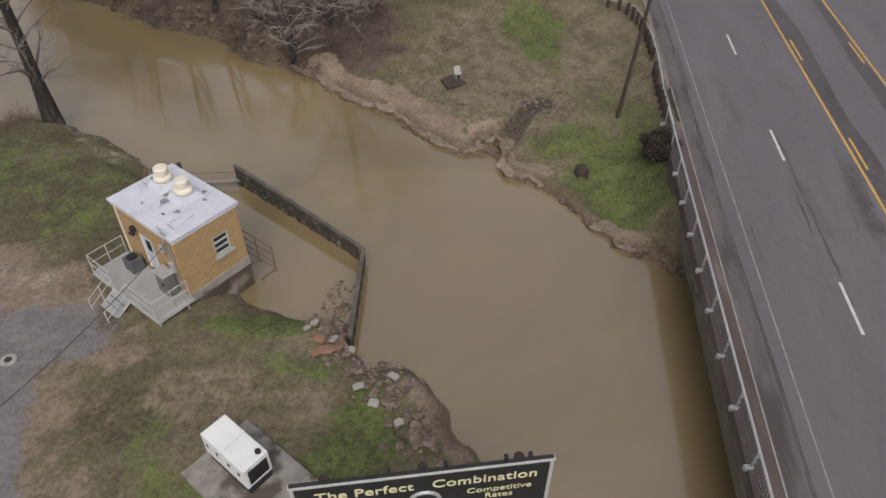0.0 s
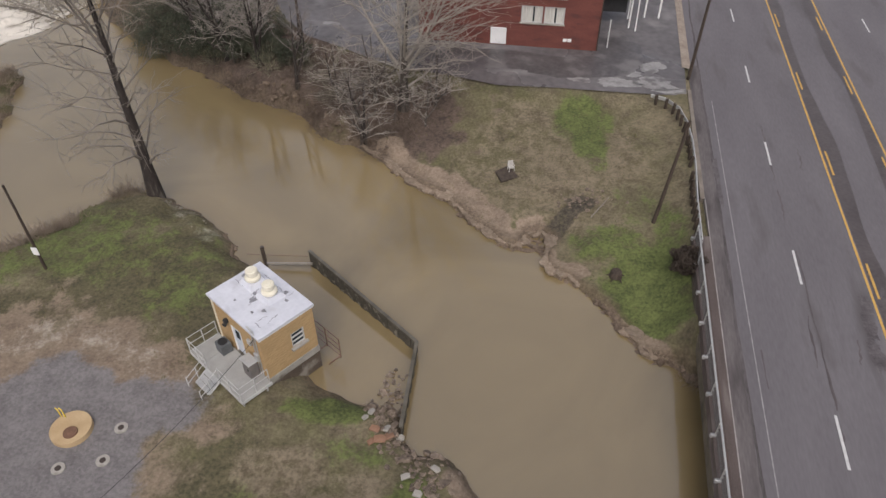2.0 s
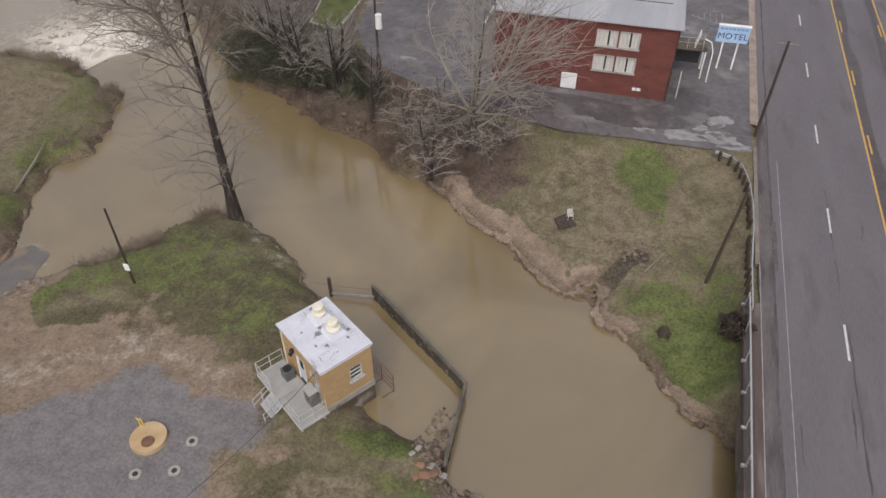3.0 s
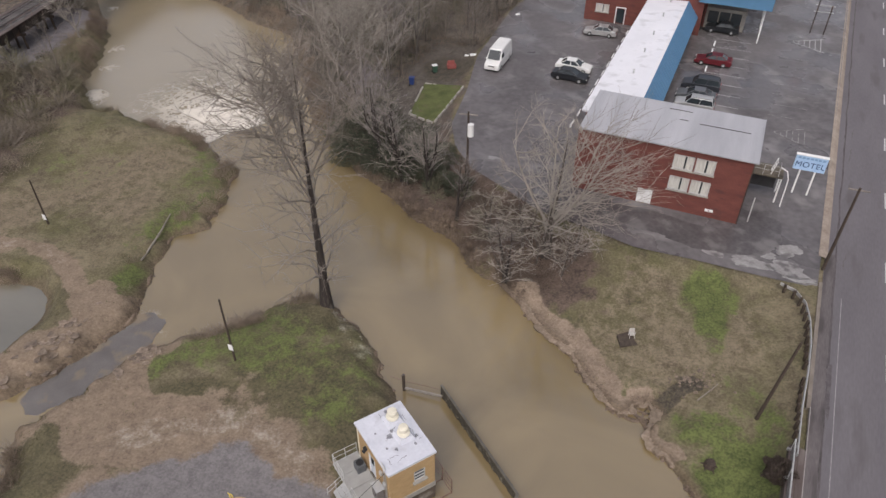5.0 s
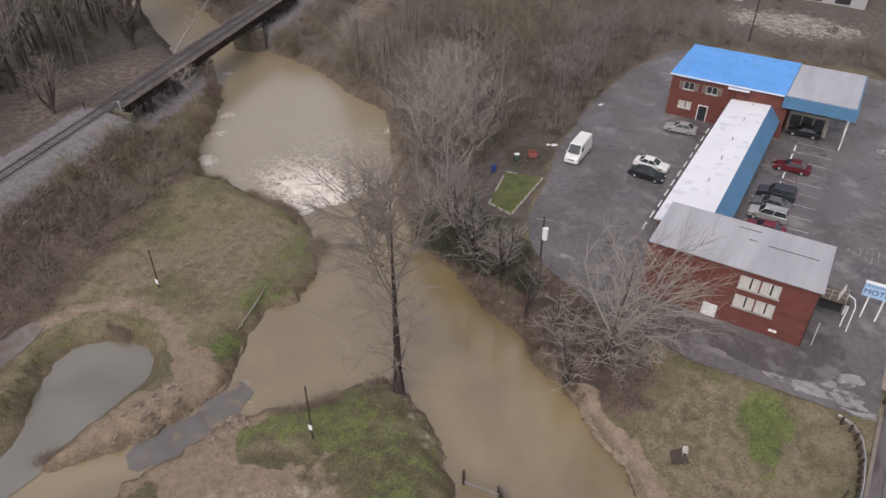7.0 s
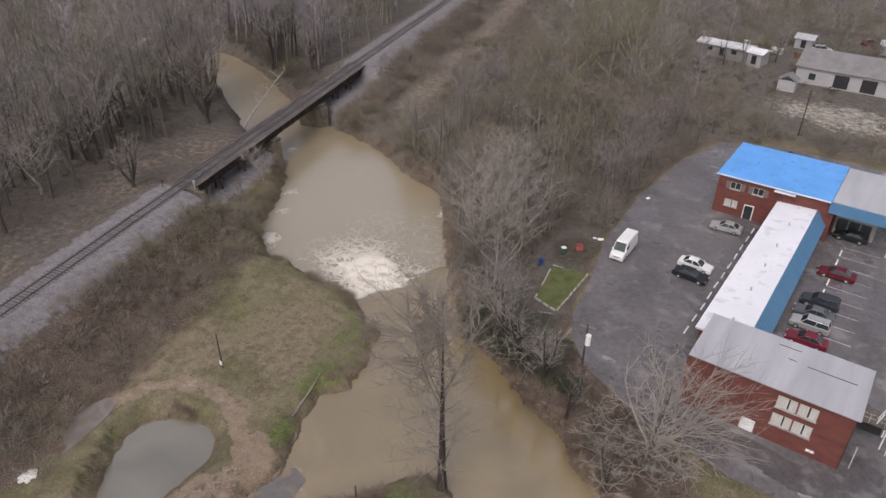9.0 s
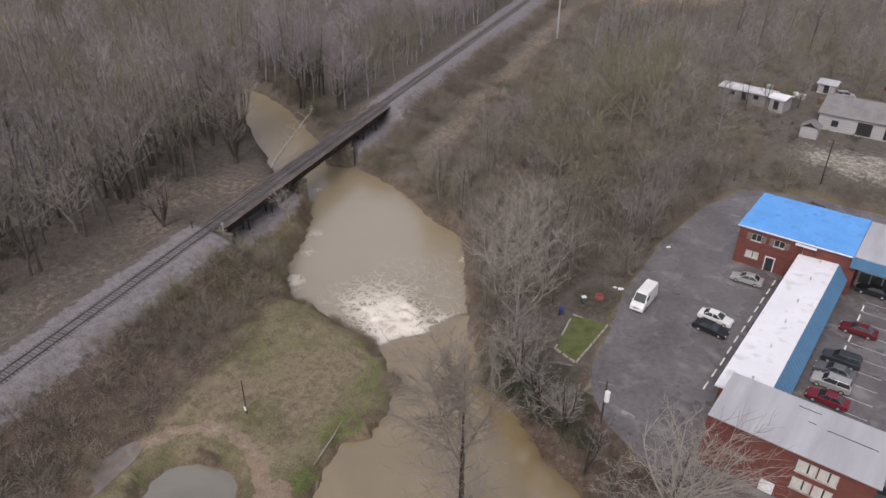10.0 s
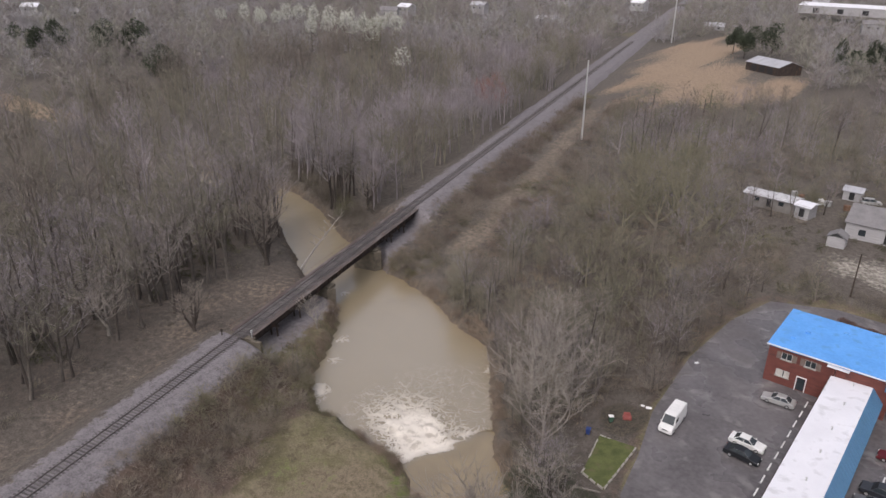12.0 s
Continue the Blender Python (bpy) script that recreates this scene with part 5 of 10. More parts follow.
# worn places in the asphalt by the entrance, wet sheen painted as pale colour
r = np.random.default_rng(66)
for cx, cy, rx, ry in ((9.6, 53.9, 2.6, 0.8), (12.6, 54.0, 2.2, 1.2), (10.4, 55.6, 1.5, 0.8), (12.6, 56.6, 1.3, 1.2), (6.4, 54.1, 1.4, 0.4), (13.6, 53.0, 1.5, 0.5), (-16.5, 62.5, 1.2, 0.5)):
    bm = bmesh.new()
    ring = []
    n = 64
    for k in range(n):
        a = k * 2 * math.pi / n
        q = 0.8 + sum(0.3 / f * math.sin(f * a + f * f * cx + cy) for f in (2, 3, 5, 7, 11)) + r.uniform(-0.06, 0.06)
        ring.append(bm.verts.new((cx + rx * q * math.cos(a), cy + ry * q * math.sin(a), 0)))
    mid_v = bm.verts.new((cx, cy, 0))
    for k in range(n):
        bm.faces.new((ring[k], ring[(k + 1) % n], mid_v))
    for v in bm.verts:
        v.co.z = float(np.interp(v.co.y, [52, 54, 56, 58, 60, 64], [lot_z(q) for q in (52, 54, 56, 58, 60, 64)])) + 0.026
    tagged(part("worn_sheen_patch", bm, M_WORN_SHEEN), "worn car park patch, pale with painted wet sheen", "asphalt patch", kind="structure")


# ---- railway ----
ANG = math.atan(-RAIL_K)
RAIL_M = Matrix.Translation((RAIL_X, 0, RAIL_Z)) @ Matrix.Rotation(ANG, 4, "Z")
KY = RAIL_N  # metres along the track for each metre of northing


def along(y):
    return y * KY


M_SLEEPER = surf("grey_creosoted_sleeper", (0.055, 0.049, 0.048), (0.135, 0.123, 0.12), 2.0, 0.9, stretch=(0.6, 4, 4), per_object=0.3)
M_RAIL_STEEL = surf("dull_rail_steel", (0.1, 0.086, 0.08), (0.22, 0.2, 0.195), 2.0, 0.5, metal=0.4, stretch=(4, 0.3, 1))
track_bed = thing("railway_track", "single railway track on grey ballast with timber sleepers", "railway", kind="structure", at=RAIL_M)
for x in (-0.75, 0.75):
    bm = bmesh.new()
    box(bm, (x, 550, -0.03), (0.075, 1300, 0.06))
    box(bm, (x, 550, -0.1), (0.14, 1300, 0.1))
    part("rail", bm, M_RAIL_STEEL, track_bed)
sl = bmesh.new()
box(sl, (0, 0, -0.2), (2.6, 0.24, 0.16), bevel=0.02)
sl_mesh = mesh_of(sl, "sleeper", M_SLEEPER)
for k in range(300):
    o = new("sleeper", sl_mesh)
    o.parent = track_bed
    o.location = (random.uniform(-0.05, 0.05), -6 + 0.55 * k, random.uniform(-0.015, 0.015))
    o.rotation_euler.z = random.uniform(-0.02, 0.02)
bm = bmesh.new()
for k in range(600):
    box(bm, (random.uniform(-0.05, 0.05), 159 + 0.55 * k, -0.2), (2.6, 0.24, 0.16))
tagged(part("far_sleepers", bm, M_SLEEPER, track_bed), kind="stuff")

rb = thing("railway_bridge", "dark steel girder railway bridge on concrete piers", "bridge", kind="structure", at=RAIL_M)
A, B = along(BRIDGE_A), along(BRIDGE_B)
for x in (-1.6, 1.6):
    bm = bmesh.new()
    box(bm, (x, (A + B) / 2, -1.15), (0.12, B - A, 1.5))
    for z in (-0.42, -1.88):
        box(bm, (x, (A + B) / 2, z), (0.5, B - A, 0.06))
    n = int((B - A) / 1.5)
    for i in range(n):
        box(bm, (x + math.copysign(0.12, x), A + 0.7 + i * 1.5, -1.15), (0.2, 0.06, 1.4))
    part("girder", bm, M_STEEL_DARK, rb)
bm = bmesh.new()
box(bm, (0, (A + B) / 2, -0.36), (3.1, B - A, 0.14))
part("deck", bm, surf("ballast_dusted_deck", (0.085, 0.077, 0.076), (0.18, 0.165, 0.163), 0.8, 0.9, fine=8), rb)
for x in (-2.05, 2.05):
    bm = bmesh.new()
    box(bm, (x, (A + B) / 2, -0.3), (0.7, B - A, 0.08))
    part("walkway", bm, M_WALK, rb)
    bm = bmesh.new()
    tube(bm, (x * 1.16, A, 0.6), (x * 1.16, B, 0.6), 0.02, n=5)
    for i in range(15):
        u = A + (B - A) * i / 14
        tube(bm, (x * 1.16, u, -0.3), (x * 1.16, u, 0.62), 0.025, n=5)
    part("cable_rail", bm, M_RUST, rb)
for y, wide in ((86.5, 1.5), (105.5, 1.4)):
    u = along(y)
    bm = bmesh.new()
    prism(bm, [(-2.6, u - wide), (2.6, u - wide), (3.6, u), (2.6, u + wide), (-2.6, u + wide), (-3.6, u)], -9.0, -2.3)
    bmesh.ops.bevel(bm, geom=[e for e in bm.edges if abs(e.verts[0].co.z - e.verts[1].co.z) < 0.01], offset=0.12, segments=1, affect="EDGES")
    part("pier", bm, M_CONC_DARK, rb)
    bm = bmesh.new()
    box(bm, (0, u, -2.15), (5.8, 2.2, 0.5), bevel=0.06)
    part("pier_cap", bm, M_CONC_DARK, rb)
for y in (69.5, 76.5, 113.5, 120):
    u = along(y)
    bm = bmesh.new()
    for x in (-1.9, -0.7, 0.7, 1.9):
        tube(bm, (x * 1.25, u, -8.5), (x, u, -1.9), 0.17, n=7)
    box(bm, (0, u, -1.98), (4.8, 0.34, 0.34))
    box(bm, (0, u + 0.2, -4.4), (5.2, 0.1, 0.28))
    part("timber_bent", bm, M_WOOD_DARK, rb)
for u, d in ((A - 0.6, -1), (B + 0.6, 1)):
    bm = bmesh.new()
    box(bm, (0, u, -2.4), (5.6, 1.0, 4.0), bevel=0.05)
    box(bm, (3.6, u + d * 0.6, -1.6), (2.0, 0.6, 2.4), bevel=0.05)
    part("abutment", bm, M_CONC_DARK, rb)
# marker posts by the track
for x, y in ((2.3, 62.5), (-2.6, 61.0)):
    bm = bmesh.new()
    tube(bm, (0, 0, 0), (0, 0, 1.3), 0.09, n=7)
    box(bm, (0, 0, 1.25), (0.35, 0.3, 0.4), bevel=0.03)
    o = part("marker_post", bm, M_GALV if x > 0 else M_WOOD_DARK)
    p = RAIL_M @ Vector((x, along(y), -0.45))
    o.location = p
    tagged(o, "short marker post beside the railway track", "post")

# ballast bank carrying the line away to the north
bm = bmesh.new()
us = np.concatenate([np.arange(along(210), along(420), 4.0), np.arange(along(420), along(1250), 20.0)])
rows = []
for u in us:
    j = float(wave(u, 9.0, 9)) - 0.5
    rows.append([bm.verts.new((x, u, z)) for x, z in ((-13 + j, -5.2), (-5.4 + j, -0.72), (-2.2, -0.19), (2.2, -0.19), (6.0 - j, -0.72), (14 - j, -5.2))])
for a, b in zip(rows, rows[1:]):
    for i in range(5):
        bm.faces.new((a[i], a[i + 1], b[i + 1], b[i]))
part("ballast_bank", bm, M_BALLAST, track_bed)


# ---- bare trees and brush ----
def limb(path, radii, sides, vs, ts, count):
    """Adds a tapered tube along a path; returns the new number of corners."""
    path = np.asarray(path, float)
    n = len(path)
    d = np.gradient(path, axis=0)
    d /= np.linalg.norm(d, axis=1)[:, None] + 1e-9
    ref = np.where(np.abs(d[:, 2:3]) > 0.9, np.array([[1.0, 0, 0]]), np.array([[0, 0, 1.0]]))
    e1 = np.cross(d, ref)
    e1 /= np.linalg.norm(e1, axis=1)[:, None] + 1e-9
    e2 = np.cross(d, e1)
    a = np.arange(sides) * 2 * np.pi / sides
    ring = np.cos(a)[None, :, None] * e1[:, None, :] + np.sin(a)[None, :, None] * e2[:, None, :]
    v = path[:, None, :] + ring * np.asarray(radii)[:, None, None]
    vs.append(v.reshape(-1, 3))
    i = np.arange(n - 1)[:, None] * sides + np.arange(sides)[None, :]
    j = np.arange(n - 1)[:, None] * sides + (np.arange(sides)[None, :] + 1) % sides
    a0, b0 = i.ravel() + count, j.ravel() + count
    ts.append(np.concatenate([np.stack([a0, b0, b0 + sides], 1), np.stack([a0, b0 + sides, a0 + sides], 1)]))
    return count + n * sides


def slivers(base, way, length, width, r, vs, ts, count):
    """Thin tapering twigs: one triangle each, from many roots at once."""
    n = len(base)
    side = np.cross(way, r.normal(size=(n, 3)))
    side /= np.linalg.norm(side, axis=1)[:, None] + 1e-9
    w = np.asarray(width)[:, None] * 0.5
    v = np.stack([base - side * w, base + side * w, base + way * np.asarray(length)[:, None]], 1)
    vs.append(v.reshape(-1, 3))
    ts.append(np.arange(3 * n).reshape(-1, 3) + count)
    return count + 3 * n


def unit(v):
    return v / (np.linalg.norm(v, axis=-1)[..., None] + 1e-9)


def grow(seed, tall, r0, first, spread, limbs, subs, twigs, upward=0.9, lean=(0, 0), wander=0.03, sides=7, forks=0, twig_len=0.9, twig_w=0.035, droop=0.0, fork_out=0.6, fork_low=(0.12, 0.4), thin=1.0, bias=(0.0, 0.0), sub_r=0.022, limb_min=0.02, fork_az=None, fork_r=0.7):
    """A bare tree: arrays of its trunk and of its crown."""
    r = np.random.default_rng(seed)
    tv, tt, cv, ct = [], [], [], []
    nt, nc = 0, 0
    n = 9
    s = np.linspace(0, 1, n)
    path = np.stack([lean[0] * s ** 1.2 * tall, lean[1] * s ** 1.2 * tall, s * tall * 0.96], 1)
    path[1:, :2] += np.cumsum(r.normal(0, wander * tall / n, (n - 1, 2)), 0)
    rad = r0 * (1 - s) ** (0.85 / thin) + 0.025
    rad[0] *= 1.35
    nt = limb(path, rad, sides, tv, tt, nt)
    stems = [(path, rad)]
    for k in range(forks):
        f = r.uniform(*fork_low)
        root = np.array([np.interp(f, s, path[:, c]) for c in range(3)])
        az = fork_az[k] if fork_az else r.uniform(0, 2 * np.pi)
        m = 7
        u = np.linspace(0, 1, m)
        top = root + np.array([np.cos(az) * spread * fork_out, np.sin(az) * spread * fork_out, tall * (1 - f) * r.uniform(0.7, 0.95)])
        p = root + (top - root) * u[:, None]
        p[:, :2] += (np.array([np.cos(az), np.sin(az)]) * spread * fork_out * (0.12 if fork_az else 0.4))[None] * np.sin(u * np.pi)[:, None]
        rr = np.interp(f, s, rad) * fork_r * (1 - u) ** 0.8 + 0.02
        if fork_az:
            nc = limb(p, rr, 5, cv, ct, nc)
        else:
            nt = limb(p, rr, 5, tv, tt, nt)
        stems.append((p, rr))
    tips, ways = [], []
    per = max(1, limbs // len(stems))
    for p, rr in stems:
        q = np.linspace(0, 1, len(p))
        lo = first if p is path else 0.25
        own = int(per * 2.4) if fork_az and p is path else per
        for k in range(own):
            f = lo + (0.98 - lo) * ((k + r.random()) / own)
            root = np.array([np.interp(f, q, p[:, c]) for c in range(3)])
            az = k * 2.4 + r.uniform(-0.5, 0.5)
            shape = np.sin(np.pi * min(1, 0.22 + 0.78 * (f - lo) / (1 - lo))) ** 0.7
            ln = spread * (0.35 + 0.75 * shape) * r.uniform(0.7, 1.15)
            up = upward * r.uniform(0.6, 1.3)
            way = unit(np.array([np.cos(az) + bias[0], np.sin(az) + bias[1], up]))
            ln = ln * (1 + 0.5 * (way[0] * bias[0] + way[1] * bias[1]))
            u = np.linspace(0, 1, 5)
            bp = root + way * ln * u[:, None]
            sag = droop * (1.7 - 1.7 * f if fork_az else 1.0)
            bp[:, 2] += (0.12 - sag) * ln * u ** 2
            bp[1:] += np.cumsum(r.normal(0, 0.03 * ln, (4, 3)), 0)
            br = max(limb_min, np.interp(f, q, rr) * 0.42 * thin) * (1 - u) ** 0.8 + 0.012
            nc = limb(bp, br, 4 if sides > 5 else 3, cv, ct, nc)
            for j in range(subs):
                g = r.uniform(0.25, 1.0)
                sr = np.array([np.interp(g, u, bp[:, c]) for c in range(3)])
                sw = unit(way + r.normal(0, 0.55, 3) + np.array([0, 0, 0.25 - sag]))
                sl = ln * r.uniform(0.25, 0.5)
                sp = sr + sw * sl * np.array([0, 0.5, 1.0])[:, None]
                sp[1] += r.normal(0, 0.06 * sl, 3)
                nc = limb(sp, [sub_r, sub_r * 0.72, sub_r * 0.36], 3, cv, ct, nc)
                for e in np.linspace(0.2, 1.0, 4):
                    tips.append(sr + sw * sl * e)
                    ways.append(sw)
            for e in (0.55, 0.8, 1.0):
                tips.append(np.array([np.interp(e, u, bp[:, c]) for c in range(3)]))
                ways.append(way)
    if twigs and tips:
        tips, ways = np.array(tips), np.array(ways)
        pick = r.integers(0, len(tips), twigs)
        way = unit(ways[pick] + r.normal(0, 0.6, (twigs, 3)) + np.array([0, 0, 0.2 - droop]))
        nc = slivers(tips[pick] + r.normal(0, 0.1, (twigs, 3)), way, r.uniform(0.4, 1.0, twigs) * twig_len, np.full(twigs, twig_w), r, cv, ct, nc)
    return (np.concatenate(tv), np.concatenate(tt)), (np.concatenate(cv), np.concatenate(ct))


def hazy(seed, tall, rad, first, limbs, twigs, twig_len, twig_w, limb_w=0.15, trunk=0.2, rise=0.75):
    """A bare tree seen from afar: a trunk, slender limbs and a full crown of fine twigs along them."""
    r = np.random.default_rng(seed)
    vs, ts = [], []
    s = np.linspace(0, 1, 4)
    path = np.stack([0 * s, 0 * s, s * tall * 0.93], 1)
    path[1:, :2] += np.cumsum(r.normal(0, 0.02 * tall, (3, 2)), 0)
    count = limb(path, trunk * (1 - s) + 0.03, 3, vs, ts, 0)
    f = first + (1 - first) * (np.arange(limbs) + r.random(limbs)) / limbs
    wide = rad * np.sin(np.pi * np.clip(0.2 + 0.74 * (f - first) / (1 - first), 0, 1)) ** 0.7 * r.uniform(0.55, 1.1, limbs)
    az = np.arange(limbs) * 2.4 + r.uniform(-0.5, 0.5, limbs)
    z0 = np.maximum(0.1, f - rise * wide / tall)
    root = np.stack([np.interp(z0, s, path[:, c]) for c in range(3)], 1)
    tip = np.stack([np.cos(az) * wide, np.sin(az) * wide, f * tall], 1)
    way, ln = unit(tip - root), np.linalg.norm(tip - root, axis=1)
    count = slivers(root, way, ln * 1.08, np.full(limbs, limb_w), r, vs, ts, count)
    k = r.integers(0, limbs, twigs)
    at = root[k] + way[k] * (ln[k] * r.uniform(0.3, 1.0, twigs) ** 0.7)[:, None] + r.normal(0, 0.06 * rad, (twigs, 3))
    out = unit(way[k] * 0.8 + r.normal(0, 0.5, (twigs, 3)) + np.array([0, 0, 0.35]))
    slivers(at, out, r.uniform(0.5, 1.0, twigs) * twig_len, np.full(twigs, twig_w), r, vs, ts, count)
    return np.concatenate(vs), np.concatenate(ts)


def tree_thing(name, arrays, at, label, category="tree", bark=None, crown=None, group="", meshes=None):
    root = thing(name, label, category, group, at=at)
    trunk = new("trunk", raw_mesh("trunk", *arrays[0], bark or M_BARK, True))
    top = new("crown", raw_mesh("crown", *arrays[1], crown or M_TWIG))
    trunk.parent = top.parent = root
    return root


def stand(x, y, scale=1.0, turn=0.0, sink=0.15, rx=0.0, ry=0.0):
    return pose(x, y, ground_z(x, y) - sink, rx, ry, turn) @ Matrix.Scale(scale, 4)


def wood(name, label, spots, kinds, material, seed):
    """Many small plants joined into one object."""
    r = np.random.default_rng(seed)
    vs, ts, count = [], [], 0
    zs = height(spots[:, 0], spots[:, 1]) - 0.15
    for (x, y, size), z in zip(spots, zs):
        v, t = kinds[r.integers(len(kinds))]
        a = r.uniform(0, 6.283)
        c, s = np.cos(a) * size, np.sin(a) * size
        w = np.empty_like(v)
        w[:, 0], w[:, 1], w[:, 2] = v[:, 0] * c - v[:, 1] * s + x, v[:, 0] * s + v[:, 1] * c + y, v[:, 2] * size * r.uniform(0.85, 1.15) + z
        vs.append(w)
        ts.append(t + count)
        count += len(v)
    ob = new(name, raw_mesh(name, np.concatenate(vs), np.concatenate(ts), material))
    return tagged(ob, label, "plants", kind="stuff")


def mixed_wood(name, label, spots, kinds, seed, tones=None):
    """A wood in three tones, each a patchwork of its own."""
    tone = wave(spots[:, 0], spots[:, 1], 26) * 0.7 + wave(spots[:, 0] + 300, spots[:, 1], 5) * 0.45 - 0.075
    for k, (lo, hi) in enumerate(((-1, 0.41), (0.41, 0.6), (0.6, 2))):
        pick = spots[(tone >= lo) & (tone < hi)]
        if len(pick):
            wood(name, label[k], pick, kinds, (tones or M_WOODS)[k], seed + k)


def join(pair):
    (v1, t1), (v2, t2) = pair
    return np.concatenate([v1, v2]), np.concatenate([t1, t2 + len(v1)])


def brush(seed, rad, tall, count, width=0.035):
    """A thicket clump: many thin stems from the ground."""
    r = np.random.default_rng(seed)
    base = np.stack([r.normal(0, rad * 0.5, count), r.normal(0, rad * 0.5, count), r.uniform(0, tall * 0.55, count)], 1)
    way = unit(np.stack([base[:, 0] * 0.6 + r.normal(0, 0.5, count), base[:, 1] * 0.6 + r.normal(0, 0.5, count), r.uniform(0.3, 1.4, count)], 1))
    vs, ts = [], []
    slivers(base, way, r.uniform(0.35, 0.9, count) * tall, np.full(count, width), r, vs, ts, 0)
    return np.concatenate(vs), np.concatenate(ts)


def mound(seed, rad, tall, count, width=0.03, reach=1.0):
    """A rounded leafless shrub: stems fanning out to a domed outline."""
    r = np.random.default_rng(seed)
    d = unit(np.stack([r.normal(size=count), r.normal(size=count), np.abs(r.normal(0, 0.8, count)) + 0.05], 1))
    lump = 1 + 0.3 * np.sin(d[:, 0] * 4 + seed) * np.cos(d[:, 1] * 5)
    f = r.uniform(0.15 if reach == 1 else 0.6, 0.75 if reach == 1 else 0.95, count)[:, None]
    size = np.array([rad, rad, tall]) * lump[:, None]
    base = d * size * f
    way = unit(d * size + r.normal(0, 0.5, (count, 3)))
    vs, ts = [], []
    slivers(base, way, r.uniform(0.3, 0.7, count) * rad * reach, np.full(count, width), r, vs, ts, 0)
    return np.concatenate(vs), np.concatenate(ts)


def leafy(seed, rad, tall, count, leaf=0.22):
    """A bush or crown of many small leaf clumps."""
    r = np.random.default_rng(seed)
    d = unit(r.normal(size=(count, 3)))
    lump = 1 + 0.35 * np.sin(d[:, 0] * 5 + seed) * np.cos(d[:, 1] * 4 + d[:, 2] * 3)
    p = d * (r.uniform(0.45, 1.0, count) ** 0.5 * lump)[:, None] * np.array([rad, rad, tall / 2])
    p[:, 2] += tall / 2
    e1 = unit(r.normal(size=(count, 3)))
    e2 = unit(np.cross(e1, r.normal(size=(count, 3))))
    k = leaf * r.uniform(0.6, 1.3, count)[:, None]
    v = np.stack([p - e1 * k, p + e1 * k * 0.6 + e2 * k * 0.5, p + e1 * k * 0.2 - e2 * k], 1).reshape(-1, 3)
    return v, np.arange(3 * count).reshape(-1, 3)


def scatter(seed, n, x0, x1, y0, y1, test, size=(0.8, 1.2)):
    r = np.random.default_rng(seed)
    x, y = r.uniform(x0, x1, n), r.uniform(y0, y1, n)
    keep = test(x, y) & (signed(x, y, RIVER) > 0.9) & ~((x > -34) & (x < -20) & (y > 66.5) & (y < 91)) & (seg_dist(x, y, [(-29, 74), (-22.5, 59)]) > 3.6) & (np.abs(rail_s(x, y)) > 4.2) & (signed(x, y, LOT) > 0.6) & (road_v(x, y) < -9)
    x, y = x[keep], y[keep]
    return np.stack([x, y, r.uniform(*size, len(x))], 1)


# the lone tall tree on the west bank
lone = grow(11, 24.0, 0.44, 0.1, 5.6, 118, 6, 5600, upward=0.85, lean=(-0.015, 0.012), wander=0.014, sides=9, twig_len=1.1, twig_w=0.028, forks=4, fork_out=0.55, fork_low=(0.3, 0.62), thin=0.6, droop=0.36, bias=(-0.28, -0.1), sub_r=0.026, limb_min=0.036, fork_az=(3.35, 0.3, 2.4, 4.4), fork_r=0.36)
tree_thing("tall_bare_tree", lone, stand(-24.3, 38.0), "tall slender bare tree with dark bark on the bank", bark=M_BARK_DARK, crown=M_TWIG_DARK)
# the spreading tree in front of the motel
big = grow(23, 13.0, 0.38, 0.14, 5.6, 84, 7, 2600, upward=0.72, lean=(0.05, 0.0), wander=0.03, sides=8, forks=6, twig_len=1.0, twig_w=0.02, droop=0.24, fork_out=0.7, thin=0.7, sub_r=0.022, limb_min=0.03, fork_az=(0.0, 0.7, 1.8, 3.3, 4.9, 5.7), fork_r=0.45, bias=(0.4, 0.05))
tree_thing("spreading_bare_tree", big, stand(-8.0, 50.2), "spreading bare tree with pale drooping branches", bark=M_BARK, crown=M_TWIG_PALE)

# a dead tree leaning out over the water above the railway bridge
tree_thing("leaning_dead_tree", grow(29, 9.0, 0.26, 0.35, 2.4, 16, 3, 160, upward=0.5, lean=(-0.25, 1.9), wander=0.02, sides=6, twig_len=0.8, twig_w=0.05, limb_min=0.05), stand(-109.0, 94.3, 1, 0, 0.3), "dead tree leaning low over the muddy water", bark=M_BARK_PALE, crown=M_TWIG_PALE)
# dark many-stemmed trees above the railway bridge
stems = grow(31, 17.0, 0.42, 0.3, 4.6, 56, 5, 1300, upward=1.05, wander=0.03, sides=7, forks=6, twig_len=1.2, twig_w=0.045, fork_low=(0.02, 0.12), fork_out=0.6, sub_r=0.04, limb_min=0.055)
many = tree_thing("many_stemmed_tree", stems, stand(-112.5, 88.3), "dark bare tree with many stems on the far bank", bark=M_BARK, crown=M_TWIG_DARK)
for x, y, sc, tn in ((-121.0, 96.5, 0.95, 80), (-118.5, 127.5, 0.75, 200), (-101.5, 62.0, 0.6, 140), (-129.5, 101.5, 0.95, 30)):
    copy_thing(many, pose(x, y, ground_z(x, y) - 0.15, 0, 0, tn) @ Matrix.Scale(sc, 4))
